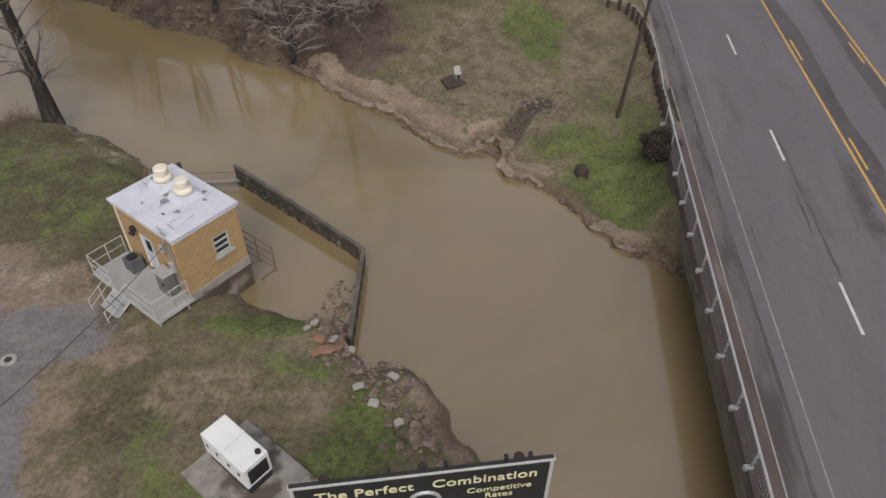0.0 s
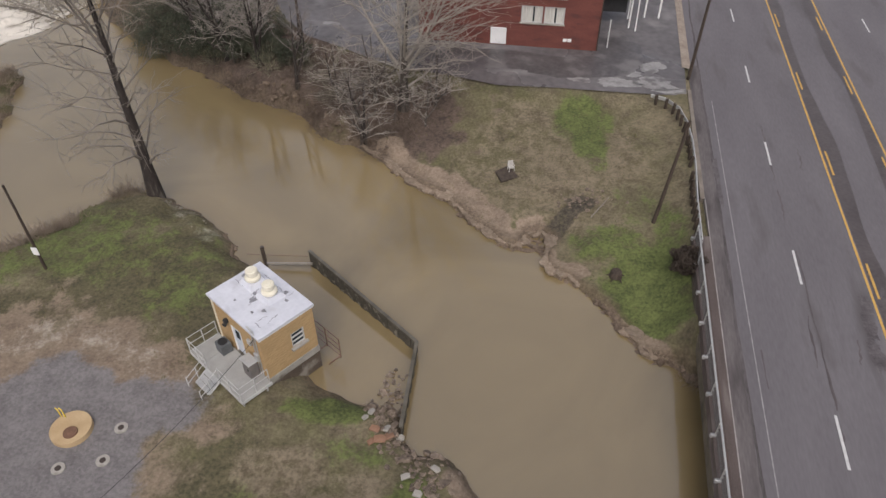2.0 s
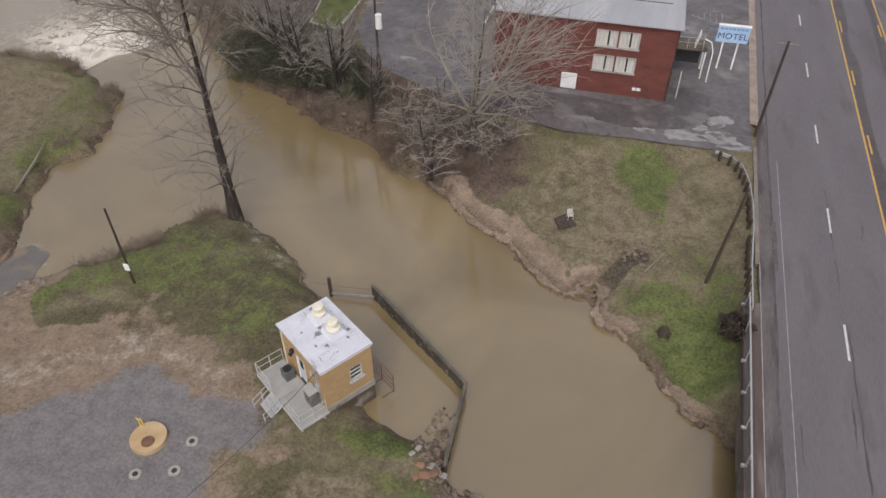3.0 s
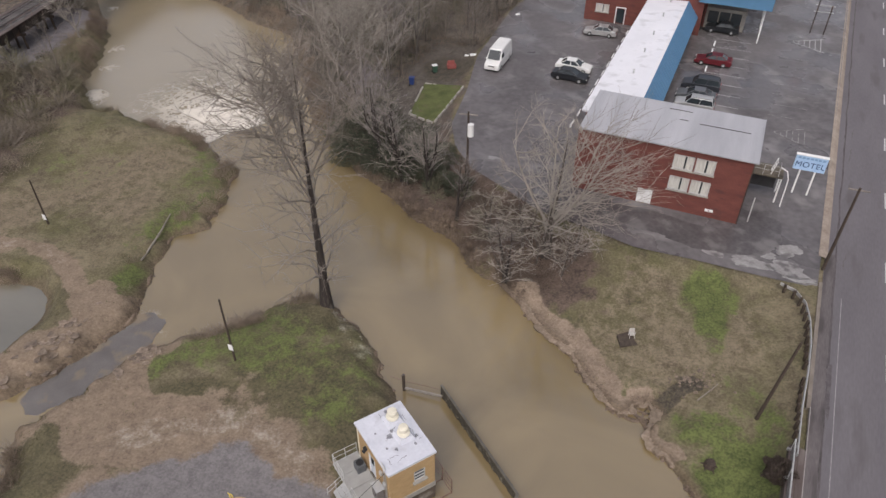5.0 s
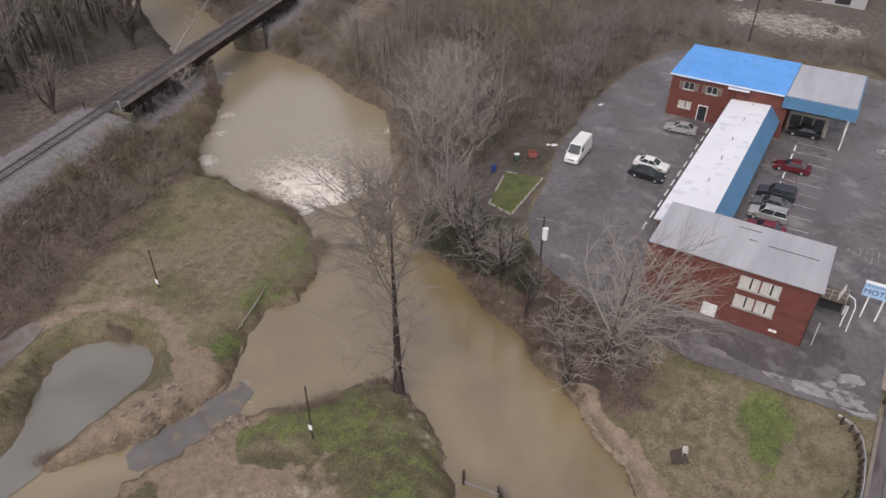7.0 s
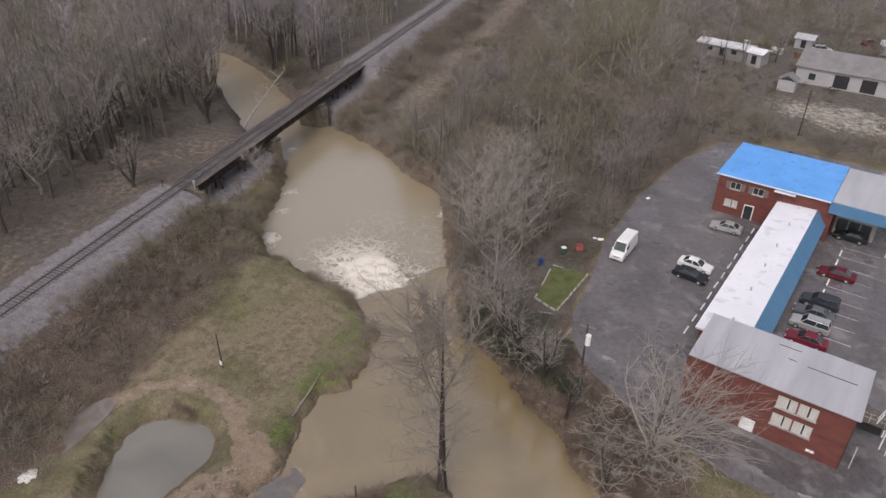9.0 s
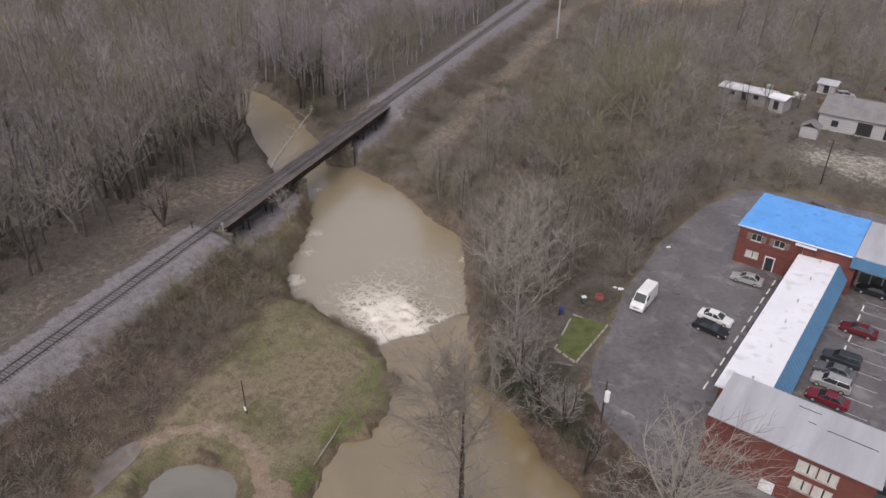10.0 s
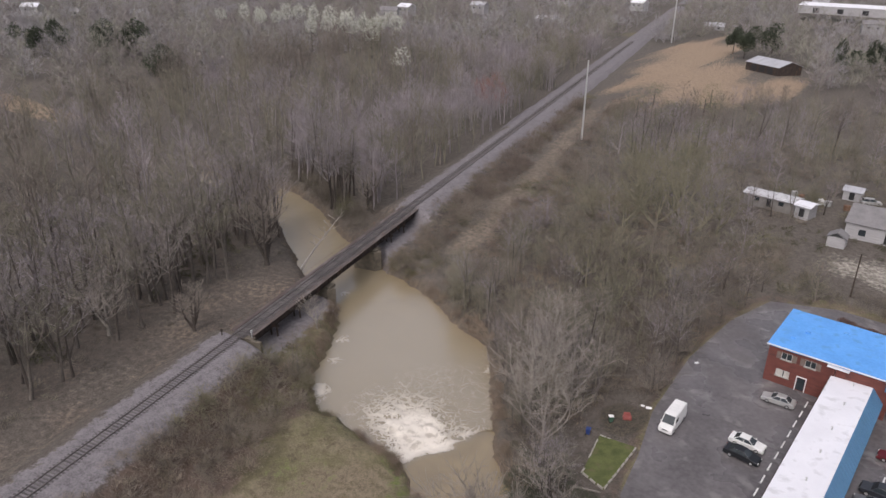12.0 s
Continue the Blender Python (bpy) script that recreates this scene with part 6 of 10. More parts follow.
# woods, near and far
KINDS = [grow(100 + i, 16.5 + (i % 3) * 1.8, 0.22 + 0.04 * (i % 3), 0.46, 4.5 + 0.8 * (i % 2), 20, 3, 400, upward=0.8, wander=0.02, sides=5, forks=i % 3, twig_len=1.5, twig_w=0.045, fork_low=(0.1, 0.45)) for i in range(6)]
FAR_KINDS = [hazy(200 + i, 17.0 + (i % 3), 4.6 + 0.5 * (i % 2), 0.42, 26, 420, 1.7, 0.062, 0.13, 0.24) for i in range(6)]
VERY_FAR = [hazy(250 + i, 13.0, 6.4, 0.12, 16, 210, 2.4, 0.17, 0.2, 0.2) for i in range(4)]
SHRUBS = [mound(400 + i, 1.7 + 0.3 * (i % 3), 2.3 + 0.4 * (i % 2), 125, 0.066) for i in range(6)]
TUFTS = [brush(330 + i, 0.5, 0.75, 60, 0.025) for i in range(4)]
BRUSH = [brush(300 + i, 1.3, 1.5, 125, 0.033) for i in range(5)]

MID_KINDS = [hazy(220 + i, 10.5 + i % 3, 4.6, 0.16, 26, 440, 1.4, 0.048, 0.12, 0.18) for i in range(5)]
TREE_MESHES = [(raw_mesh("trunk", *k[0], (M_BARK, M_BARK, M_BARK_MID)[i % 3], True), raw_mesh("crown", *k[1], (M_TWIG, M_WOODS[0], M_WOODS[1])[i % 3])) for i, k in enumerate(KINDS)]
near = np.concatenate([
    scatter(1, 420, -135, -85, 15, 140, lambda x, y: (rail_s(x, y) < -20) & (rail_s(x, y) > -50) & (np.hypot(x + 112.5, y - 88.3) > 9), (0.8, 1.15))[:120],
    scatter(2, 190, -70, -24, 68, 140, lambda x, y: (signed(x, y, RIVER) < 40) & (rail_s(x, y) > 12) & ~((y > 106) & (rail_s(x, y) < 29)), (0.35, 0.65))[:60],
    scatter(3, 40, -38, -16, 55, 72, lambda x, y: signed(x, y, LOT) > 2, (0.3, 0.5)),
    scatter(31, 260, -48, -22, 62, 138, lambda x, y: (signed(x, y, LOT) > 1.5) & (signed(x, y, LOT) < 13), (0.35, 0.55))[:25],
    # tall trees by the bend above the bridge, and a row before the bare field
    [(-122.5, 94.5, 1.05), (-126, 98.5, 1.1), (-131, 101.5, 1.0), (-136, 104, 1.1), (-142, 109, 1.1), (-149, 111, 1.0), (-124, 92, 1.15), (-133, 96, 1.15), (-128, 89, 1.1),
     (-117.6, 128, 0.9), (-122.1, 135, 1.0), (-129, 129, 0.85), (-134, 133, 1.0), (-142, 134, 1.1), (-149, 137, 1.1), (-157, 137, 1.15), (-165, 138, 1.1), (-140, 141, 1.1), (-152, 144, 1.15), (-127, 144, 1.0), (-174, 138, 1.1),
     (-31.5, 178.5, 0.5), (-27.0, 176.0, 0.55), (-36.0, 179.0, 0.45), (-21.0, 186.5, 0.5), (-40.0, 184.0, 0.6),
     (-82, 214, 0.8), (-79.2, 215, 0.95), (-76, 219, 0.9), (-73.9, 223, 1.0), (-71, 224, 0.85), (-64, 229, 0.9), (-57, 235, 0.8), (-50.3, 241, 0.95), (-43, 243, 0.85), (-36, 246, 0.9), (-29, 249, 0.9)],
])[:310]
for i, (x, y, s) in enumerate(near):
    root = thing("bare_tree", "bare grey-brown woodland tree", "tree", "woodland trees", at=stand(x, y, s, i * 77.0, 0.15, 6.0 * math.sin(i * 1.7), 6.0 * math.cos(i * 2.3)))
    for nm, me in zip(("trunk", "crown"), TREE_MESHES[i % len(TREE_MESHES)]):
        o = new(nm, me)
        o.parent = root
def ahead(x, y):
    """Whether a place lies in the wide northern and western outlook, of which the rest is only thinly wooded."""
    a = np.degrees(np.arctan2(y, x + 2))
    return ((a > 86) & (a < 170)) | (wave(x * 7, y * 7, 3.0) > 0.72)


west = scatter(4, 3400, -290, -90, -20, 330, lambda x, y: ((rail_s(x, y) < -42) | ((rail_s(x, y) < -9) & (y > 132))) & ahead(x, y), (0.75, 1.2))[:690]
west = west[np.hypot((west[:, 0] + 292) / 34, (west[:, 1] - 126) / 15) > 1]
west = np.concatenate([west, scatter(37, 700, -230, -100, 128, 420, lambda x, y: (rail_s(x, y) < -9) & (rail_s(x, y) > -45), (0.6, 1.0))[:230]])
mixed_wood("west_woods", ("dense grey bare winter woodland beyond the railway", "bare woodland with an olive haze of buds", "dense brown bare winter woodland"), west, FAR_KINDS, 5)
r = np.random.default_rng(91)
fa, fd = np.radians(r.uniform(76, 168, 9000)), np.sqrt(r.uniform(280 ** 2, 900 ** 2, 9000))
fx, fy = fd * np.cos(fa) - 2, fd * np.sin(fa)
keep = ((rail_s(fx, fy) < -12) & ((fx < -285) | (fy > 325))) | ((rail_s(fx, fy) > 12) & (fy > 325) & (np.hypot((fx + 105) / 44, (fy - 365) / 80) > 1.1) & (np.hypot((fx + 142) / 30, (fy - 440) / 95) > 1.1) & (np.hypot((fx + 60) / 90, (fy - 735) / 60) > 1))
keep &= (np.hypot((fx + 8) / 30, (fy - 520) / 25) > 1) & (r.random(9000) < np.clip(420 / np.hypot(fx, fy), 0.3, 1)) & (road_v(fx, fy) < -20)
keep &= np.hypot((fx + 300) / 40, (fy - 128) / 18) > 1
far_spots = np.stack([fx, fy, r.uniform(0.9, 1.5, 9000)], 1)[keep][:1900]
mixed_wood("far_woods", ("hazy grey bare woods reaching to the distance", "olive-tinged bare woods in the distance", "brown bare woods in the distance"), far_spots, VERY_FAR, 92, M_FAR_HAZE)
mid = scatter(6, 1300, -130, 25, 135, 330, lambda x, y: (rail_s(x, y) > 30) & (np.hypot((x + 108) / 34, (y - 360) / 75) > 1.1) & (np.hypot((x + 8) / 30, (y - 168) / 26) > 1) & (np.hypot((x + 32) / 9, (y - 186) / 7) > 1), (0.45, 0.95))[:520]
mixed_wood("middle_woods", ("grey bare trees and saplings behind the motel", "olive-tinged budding trees behind the motel", "brown bare saplings behind the motel"), mid, MID_KINDS, 7)
b1 = scatter(8, 2600, -110, -24, 40, 200, lambda x, y: (rail_s(x, y) > 5.5) & ~((y < 66) & (rail_s(x, y) > 15)) & ~((y > 114) & (np.abs(rail_s(x, y) - 18.5) < 4.2) & (wave(x, y, 3) < 0.62)) & (signed(x, y, RIVER) < 70), (0.5, 1.1))
b2 = scatter(9, 1100, -46, -1, 41, 76, lambda x, y: (signed(x, y, LOT) > 1) & (seg_dist(x, y, [(-45, 62), (-20, 57), (-9, 49), (-4.5, 46.5)]) < 6), (0.4, 0.95))
wood("bank_brush", "red-brown leafless brush and brambles", b1, BRUSH, M_TWIG_RED, 10)
wood("slope_brush", "dark red-brown brush and leaf litter on the bank", b2[b2[:, 0] < -6.5][:230], BRUSH, surf("dark_slope_brush", (0.07, 0.052, 0.042), (0.18, 0.136, 0.107), 0.2, 0.95, bump=0, fine=1.2), 11)
b3 = scatter(12, 900, -80, -50, 0, 66, lambda x, y: (rail_s(x, y) > 4.8) & (rail_s(x, y) < 18.5) & (signed(x, y, POND) > 5), (0.5, 1.1))
wood("embankment_brush", "brown leafless brush along the railway embankment", b3, BRUSH, surf("tan_embankment_brush", (0.148, 0.12, 0.092), (0.345, 0.292, 0.23), 0.15, 0.95, bump=0, fine=0.8, spots=(0.17, 0.155, 0.085), spot_scale=0.08, spot_at=0.56), 13)
b4 = np.concatenate([
    scatter(14, 480, -84, -50, -5, 66, lambda x, y: (rail_s(x, y) > 5.5) & (rail_s(x, y) < 16.5), (0.7, 1.35)),
    scatter(15, 900, -150, -60, 100, 290, lambda x, y: (rail_s(x, y) > 5.5) & ((rail_s(x, y) < 13.5) | (rail_s(x, y) > 23.5)) & (rail_s(x, y) < 34), (0.7, 1.4)),
    scatter(16, 600, -100, -22, 70, 190, lambda x, y: (rail_s(x, y) > 10) & ~((y > 114) & (np.abs(rail_s(x, y) - 18.5) < 4.5)) & (signed(x, y, RIVER) < 75), (0.5, 1.2)),
    scatter(17, 200, -40, -10, 50, 70, lambda x, y: (signed(x, y, LOT) > 1.5), (0.4, 0.8)),
    scatter(18, 700, -160, -84, 10, 135, lambda x, y: (rail_s(x, y) < -17), (0.3, 0.7)),
    scatter(19, 700, -75, 25, 138, 260, lambda x, y: (np.hypot((x + 4) / 22, (y - 166) / 20) > 1), (0.6, 1.4))])
wood("shrub_mounds", "rounded grey-brown leafless shrubs", b4, SHRUBS, M_SHRUB, 20)
DOMES_GREY = [mound(440 + i, 2.0 + 0.4 * (i % 3), 2.4 + 0.5 * (i % 2), 330, 0.055, 0.4) for i in range(5)]
b7 = np.concatenate([scatter(51, 500, -100, -24, 66, 200, lambda x, y: (rail_s(x, y) > 8) & (wave(x, y, 9) > 0.45), (0.6, 1.5))[:130],
                     scatter(52, 300, -40, 25, 138, 165, lambda x, y: (np.hypot((x + 4) / 22, (y - 166) / 20) > 1), (0.6, 1.2))[:45]])
wood("grey_mounds", "dense rounded grey thickets between the trees", b7, DOMES_GREY, M_SHRUB, 53)
# large bramble mounds beside the railway clearing
DOMES = [mound(420 + i, 2.3 + 0.3 * (i % 3), 2.2 + 0.4 * (i % 2), 400, 0.06, 0.42) for i in range(5)]
b5 = scatter(38, 2600, -150, -60, 98, 285, lambda x, y: (rail_s(x, y) > 6.3) & (rail_s(x, y) < 13.5) & (wave(x, y, 6) > 0.22), (0.7, 1.45))[:190]
b6 = scatter(39, 1500, -150, -40, 112, 285, lambda x, y: (rail_s(x, y) > 22.5) & (rail_s(x, y) < 27), (0.7, 1.4))[:70]
wood("bramble_mounds", "large reddish-brown bramble mounds beside the railway", np.concatenate([b5, b6]), DOMES, surf("grey_brown_brambles", (0.105, 0.083, 0.069), (0.25, 0.206, 0.173), 0.15, 0.95, bump=0, fine=0.8, spots=(0.15, 0.135, 0.085), spot_scale=0.07, spot_at=0.62), 40)
# dark thickets between the upper river and the railway
r = np.random.default_rng(55)
f = np.sort(r.random(90)) * 4.999
line = np.array([(-97, 108), (-113.5, 115.5), (-124, 121.5), (-137, 128), (-150, 132.5), (-162, 134)])
spots = line[f.astype(int)] + (line[f.astype(int) + 1] - line[f.astype(int)]) * (f % 1)[:, None] + np.abs(r.normal(0, 3.2, (90, 1))) * (0.35, 0.94)
spots = np.column_stack([spots, r.uniform(0.7, 1.7, 90)])[np.abs(rail_s(spots[:, 0], spots[:, 1])) > 6]
wood("river_thickets", "dark brown thickets along the upper river bank", spots, DOMES_GREY, surf("dark_thicket_twigs", (0.06, 0.051, 0.04), (0.165, 0.142, 0.112), 0.12, 0.95, bump=0, fine=0.8, spots=(0.11, 0.105, 0.06), spot_scale=0.08, spot_at=0.58), 56)
# broad budding trees on the east bank
bank_mid = scatter(32, 420, -95, -24, 62, 140, lambda x, y: (rail_s(x, y) > 9) & ~((y > 106) & (np.abs(rail_s(x, y) - 18.5) < 10)), (0.45, 0.85))[:150]
bank_mid = np.concatenate([bank_mid, scatter(36, 300, -75, -38, 66, 108, lambda x, y: (signed(x, y, RIVER) < 6) & (rail_s(x, y) > 9), (0.4, 0.75))[:30]])
mixed_wood("bank_woods", ("grey bare trees on the river bank", "olive-tinged budding trees on the river bank", "brown bare trees on the river bank"), bank_mid, MID_KINDS, 33)
# broad trees hazy with olive buds between the railway and the houses
olive = np.array([(-55.7, 143.8, 1.15), (-50, 150, 1.2), (-47.7, 158.7, 1.15), (-58, 152, 1.0), (-64.2, 175, 1.1), (-58, 183, 1.2), (-51.7, 190, 1.2), (-66, 150, 0.95), (-43, 150, 1.0), (-60, 164, 1.2), (-52, 170, 1.15), (-68, 186, 1.0), (-46, 176, 1.0), (-39, 160, 0.9),
                  (-48, 128, 0.9), (-53, 120, 0.95), (-44, 112, 0.85), (-38, 125, 0.8)])
olive = olive[signed(olive[:, 0], olive[:, 1], RIVER) > 2]
HAZY = []
for i in range(3):
    tr, cr = join(grow(480 + i, 12.0, 0.2, 0.12, 5.4, 30, 2, 520, upward=0.8, wander=0.04, sides=4, twig_len=1.3, twig_w=0.04, forks=4, fork_out=0.75, sub_r=0.03, limb_min=0.04)), leafy(490 + i, 5.2, 8.5, 900, 0.13)
    HAZY.append((np.concatenate([tr[0], cr[0] + (0, 0, 4.2)]), np.concatenate([tr[1], cr[1] + len(tr[0])])))
wood("hazy_olive_trees", "broad trees hazy with olive spring buds", olive, HAZY, M_OLIVE_HAZE, 49)
# low evergreen undergrowth
GREENS = [leafy(470 + i, 1.3, 1.5, 110, 0.16) for i in range(4)]
under = scatter(34, 700, -95, 10, 62, 200, lambda x, y: (rail_s(x, y) > 6) & (wave(x, y, 12) > 0.55), (0.4, 1.0))[:170]
under = np.concatenate([under, scatter(41, 700, -190, -95, 40, 135, lambda x, y: (rail_s(x, y) < -26) & (wave(x, y, 14) > 0.45), (0.6, 1.4))[:150]])
wood("undergrowth", "low olive-green evergreen undergrowth among the trees", under, GREENS, surf("olive_undergrowth", (0.035, 0.036, 0.018), (0.1, 0.098, 0.05), 0.3, 0.8, bump=0, fine=1.0), 35)
# ragged plants along the water's edge
r = np.random.default_rng(21)
tx, ty = r.uniform(-95, 13, 60000), r.uniform(10, 108, 60000)
td = signed(tx, ty, RIVER)
tp = np.minimum(td, signed(tx, ty, POND))
keep = (((td > 0.15) & (td < 1.5)) | ((tp > 0.2) & (tp < 1.3) & (td > 0.5))) & (wave(tx, ty, 3.0) > np.where((tx < -38) & (ty < 60), 0.6, 0.42)) & ~((tx < -33) & (ty > 17) & (ty < 33) & (tp > 0.0) & (td < 3)) & ~((tx > -27) & (ty > 43)) & ~((tx > -9) & (ty > 27)) & (np.abs(rail_s(tx, ty)) > 3.5) & ~((tx > -14) & (tx < 4) & (ty < 30))
tuft_spots = np.stack([tx, ty, r.uniform(0.6, 1.7, 60000)], 1)[keep][:3000]
wood("bank_tufts", "dead grass and weeds along the water's edge", tuft_spots, TUFTS, M_TWIG_RED, 22)
# a few larger pale trees on the east bank, and others by the line
PALE_KINDS = [grow(430 + i, 12.5, 0.26, 0.2, 4.8, 46, 7, 2600, upward=0.75, wander=0.03, sides=6, forks=4, twig_len=1.0, twig_w=0.022, fork_out=0.8, thin=0.8) for i in range(3)]
PALE_MESHES = [(raw_mesh("trunk", *k[0], M_BARK_PALE, True), raw_mesh("crown", *k[1], M_TWIG_PALE)) for k in PALE_KINDS]
for i, (x, y, s) in enumerate(((-40.9, 75.5, 1.1), (-44.6, 83.0, 0.95), (-36, 70.5, 0.85), (-31, 62.5, 0.6), (-37.5, 82, 0.9), (-44, 88, 0.9), (-49, 95, 0.8), (-22.5, 57.3, 0.45), (-85.0, 76.0, 0.5), (-112, 52, 1.0), (-118, 64, 1.1))):
    root = thing("pale_bare_tree", "wide bare tree with pale grey branches", "tree", "pale bank trees", at=stand(x, y, s, i * 83.0))
    for nm, me in zip(("trunk", "crown"), PALE_MESHES[i % 3]):
        o = new(nm, me)
        o.parent = root

# low grass clumps on the lawns
BLADES = [brush(360 + i, 0.16, 0.16, 9, 0.035) for i in range(4)]
r = np.random.default_rng(23)
gx, gy = r.uniform(-66, 13, 90000), r.uniform(12, 60, 90000)
gd = signed(gx, gy, RIVER)
ok = (gd > 0.5) & (signed(gx, gy, POND) > 0.4) & (signed(gx, gy, YARD) > 0.4) & (signed(gx, gy, BARE) > -0.5) & (signed(gx, gy, LOT) > 0.3) & (road_v(gx, gy) < -8.5) & (seg_dist(gx, gy, LOOP) > 1.8) & (rail_s(gx, gy) > 14) & ~((gx > -13) & (gx < -5.5) & (gy > 14) & (gy < 25)) & (wave(gx, gy, 1.4) > 0.4)
spots = np.stack([gx, gy, r.uniform(0.6, 1.6, 90000)], 1)[ok][:10000]
M_BLADE = surf("rough_grass", (0.055, 0.052, 0.022), (0.17, 0.15, 0.07), 0.3, 0.95, bump=0, fine=1.5)
wood("grass_clumps", "rough dormant grass clumps on the lawns", spots, BLADES, M_BLADE, 24)

# leaning saplings over the east bank
SAPLINGS = [grow(460 + i, 6.5, 0.1, 0.15, 3.0, 26, 5, 700, upward=0.5, lean=(0.05, -0.08), wander=0.05, sides=5, forks=3, twig_len=0.8, twig_w=0.018, fork_out=0.8, droop=0.35, thin=0.9) for i in range(3)]
SAP_MESHES = [(raw_mesh("trunk", *k[0], M_BARK, True), raw_mesh("crown", *k[1], M_TWIG_PALE)) for k in SAPLINGS]
for i, (x, y, s) in enumerate(((-11.0, 46.6, 0.9), (-8.6, 48.8, 0.8), (-6.0, 48.2, 0.7), (-13.4, 50.2, 0.8), (-10.2, 50.4, 1.0), (-24.5, 57.0, 0.9), (-5.4, 50.6, 0.8))):
    root = thing("leaning_sapling", "thin bare sapling leaning from the bank brush", "tree", "bank saplings", at=stand(x, y, s, i * 61.0))
    for nm, me in zip(("trunk", "crown"), SAP_MESHES[i % 3]):
        o = new(nm, me)
        o.parent = root

# dark trees standing at the edge of the east bank
BANK_TREES = [grow(530 + i, 10.5, 0.24, 0.3, 2.8, 30, 5, 420, upward=0.8, lean=((-0.16, -0.02), (0.03, 0.04), (-0.05, -0.05))[i], wander=0.03, sides=7, forks=2 + i, twig_len=0.9, twig_w=0.02, fork_low=(0.12, 0.4), fork_out=0.5, thin=0.8) for i in range(3)]
BANK_MESHES = [(raw_mesh("trunk", *k[0], M_BARK_DARK, True), raw_mesh("crown", *k[1], M_TWIG)) for k in BANK_TREES]
for i, (x, y, s, turn) in enumerate(((-10.6, 46.7, 0.6, 0), (-17.4, 52.4, 0.7, 10), (-21.6, 55.4, 0.8, 20), (-25.2, 57.2, 0.9, 70), (-28.6, 59.4, 0.9, 150))):
    root = thing("bank_tree", "slender dark bare tree on the river bank", "tree", "dark bank trees", at=stand(x, y, s, turn))
    for nm, me in zip(("trunk", "crown"), BANK_MESHES[i % 3]):
        o = new(nm, me)
        o.parent = root


def frustum(bm, low, top, hl, ht):
    """A cabin: outline points front to back at the foot and at the roof, with half widths."""
    v = [bm.verts.new(p) for p in ((low[0][0], -hl, low[0][1]), (low[0][0], hl, low[0][1]), (low[1][0], hl, low[1][1]), (low[1][0], -hl, low[1][1]),
                                   (top[0][0], -ht, top[0][1]), (top[0][0], ht, top[0][1]), (top[1][0], ht, top[1][1]), (top[1][0], -ht, top[1][1]))]
    for f in ((0, 1, 2, 3), (7, 6, 5, 4), (0, 4, 5, 1), (1, 5, 6, 2), (2, 6, 7, 3), (3, 7, 4, 0)):
        bm.faces.new([v[i] for i in f])


# ---- the pump house ----
# local x runs along the window face towards the river, local y along the deck face to the north-west
PUMP_M = Matrix.Translation((-11.27, 21.97, 0)) @ Matrix.Rotation(radians(51.8), 4, "Z")
PL, PW, PZ0, PZ1 = 3.3, 4.56, 1.8, 4.81
pump = thing("pump_house", "small tan brick pump house with a silver flat roof", "building", at=PUMP_M)
bm = bmesh.new()
box(bm, (PL / 2, PW / 2, 1.56), (PL + 0.08, PW + 0.08, 0.48), bevel=0.02)
part("foundation_band", bm, surf("pale_foundation", (0.2, 0.185, 0.16), (0.38, 0.36, 0.32), 1.2, 0.9, spots=(0.1, 0.085, 0.065), spot_scale=0.9, spot_at=0.57), pump, "pale stained concrete band")
bm = bmesh.new()
box(bm, (PL / 2, PW / 2, 0.15), (PL + 0.04, PW + 0.04, 2.34), bevel=0.02)
part("foundation", bm, surf("stained_foundation", (0.045, 0.032, 0.023), (0.12, 0.094, 0.07), 0.7, 0.9, spots=(0.24, 0.215, 0.18), spot_scale=0.8, spot_at=0.6), pump, "damp-stained concrete foundation")
WX0, WX1, WZ0, WZ1 = 1.75, 2.58, 2.88, 3.9
bm = bmesh.new()
wall_with_holes(bm, PL, PZ0, PZ1, 0.22, [(WX0, WX1, WZ0, WZ1)])
part("window_wall", bm, M_BRICK_TAN, pump)
DY0, DY1 = 1.95, 2.9
bm = bmesh.new()
for y0, y1, z0, z1 in ((0.22, DY0, PZ0, PZ1), (DY1, PW, PZ0, PZ1), (DY0, DY1, 3.95, PZ1)):
    box(bm, (0.11, (y0 + y1) / 2, (z0 + z1) / 2), (0.22, y1 - y0, z1 - z0))
part("door_wall", bm, M_BRICK_TAN, pump)
bm = bmesh.new()
box(bm, (PL - 0.11, PW / 2 + 0.11, (PZ0 + PZ1) / 2), (0.22, PW - 0.22, PZ1 - PZ0))
part("river_wall", bm, M_BRICK_TAN, pump)
bm = bmesh.new()
box(bm, (PL / 2, PW - 0.11, (PZ0 + PZ1) / 2), (PL - 0.44, 0.22, PZ1 - PZ0))
part("back_wall", bm, M_BRICK_TAN, pump)
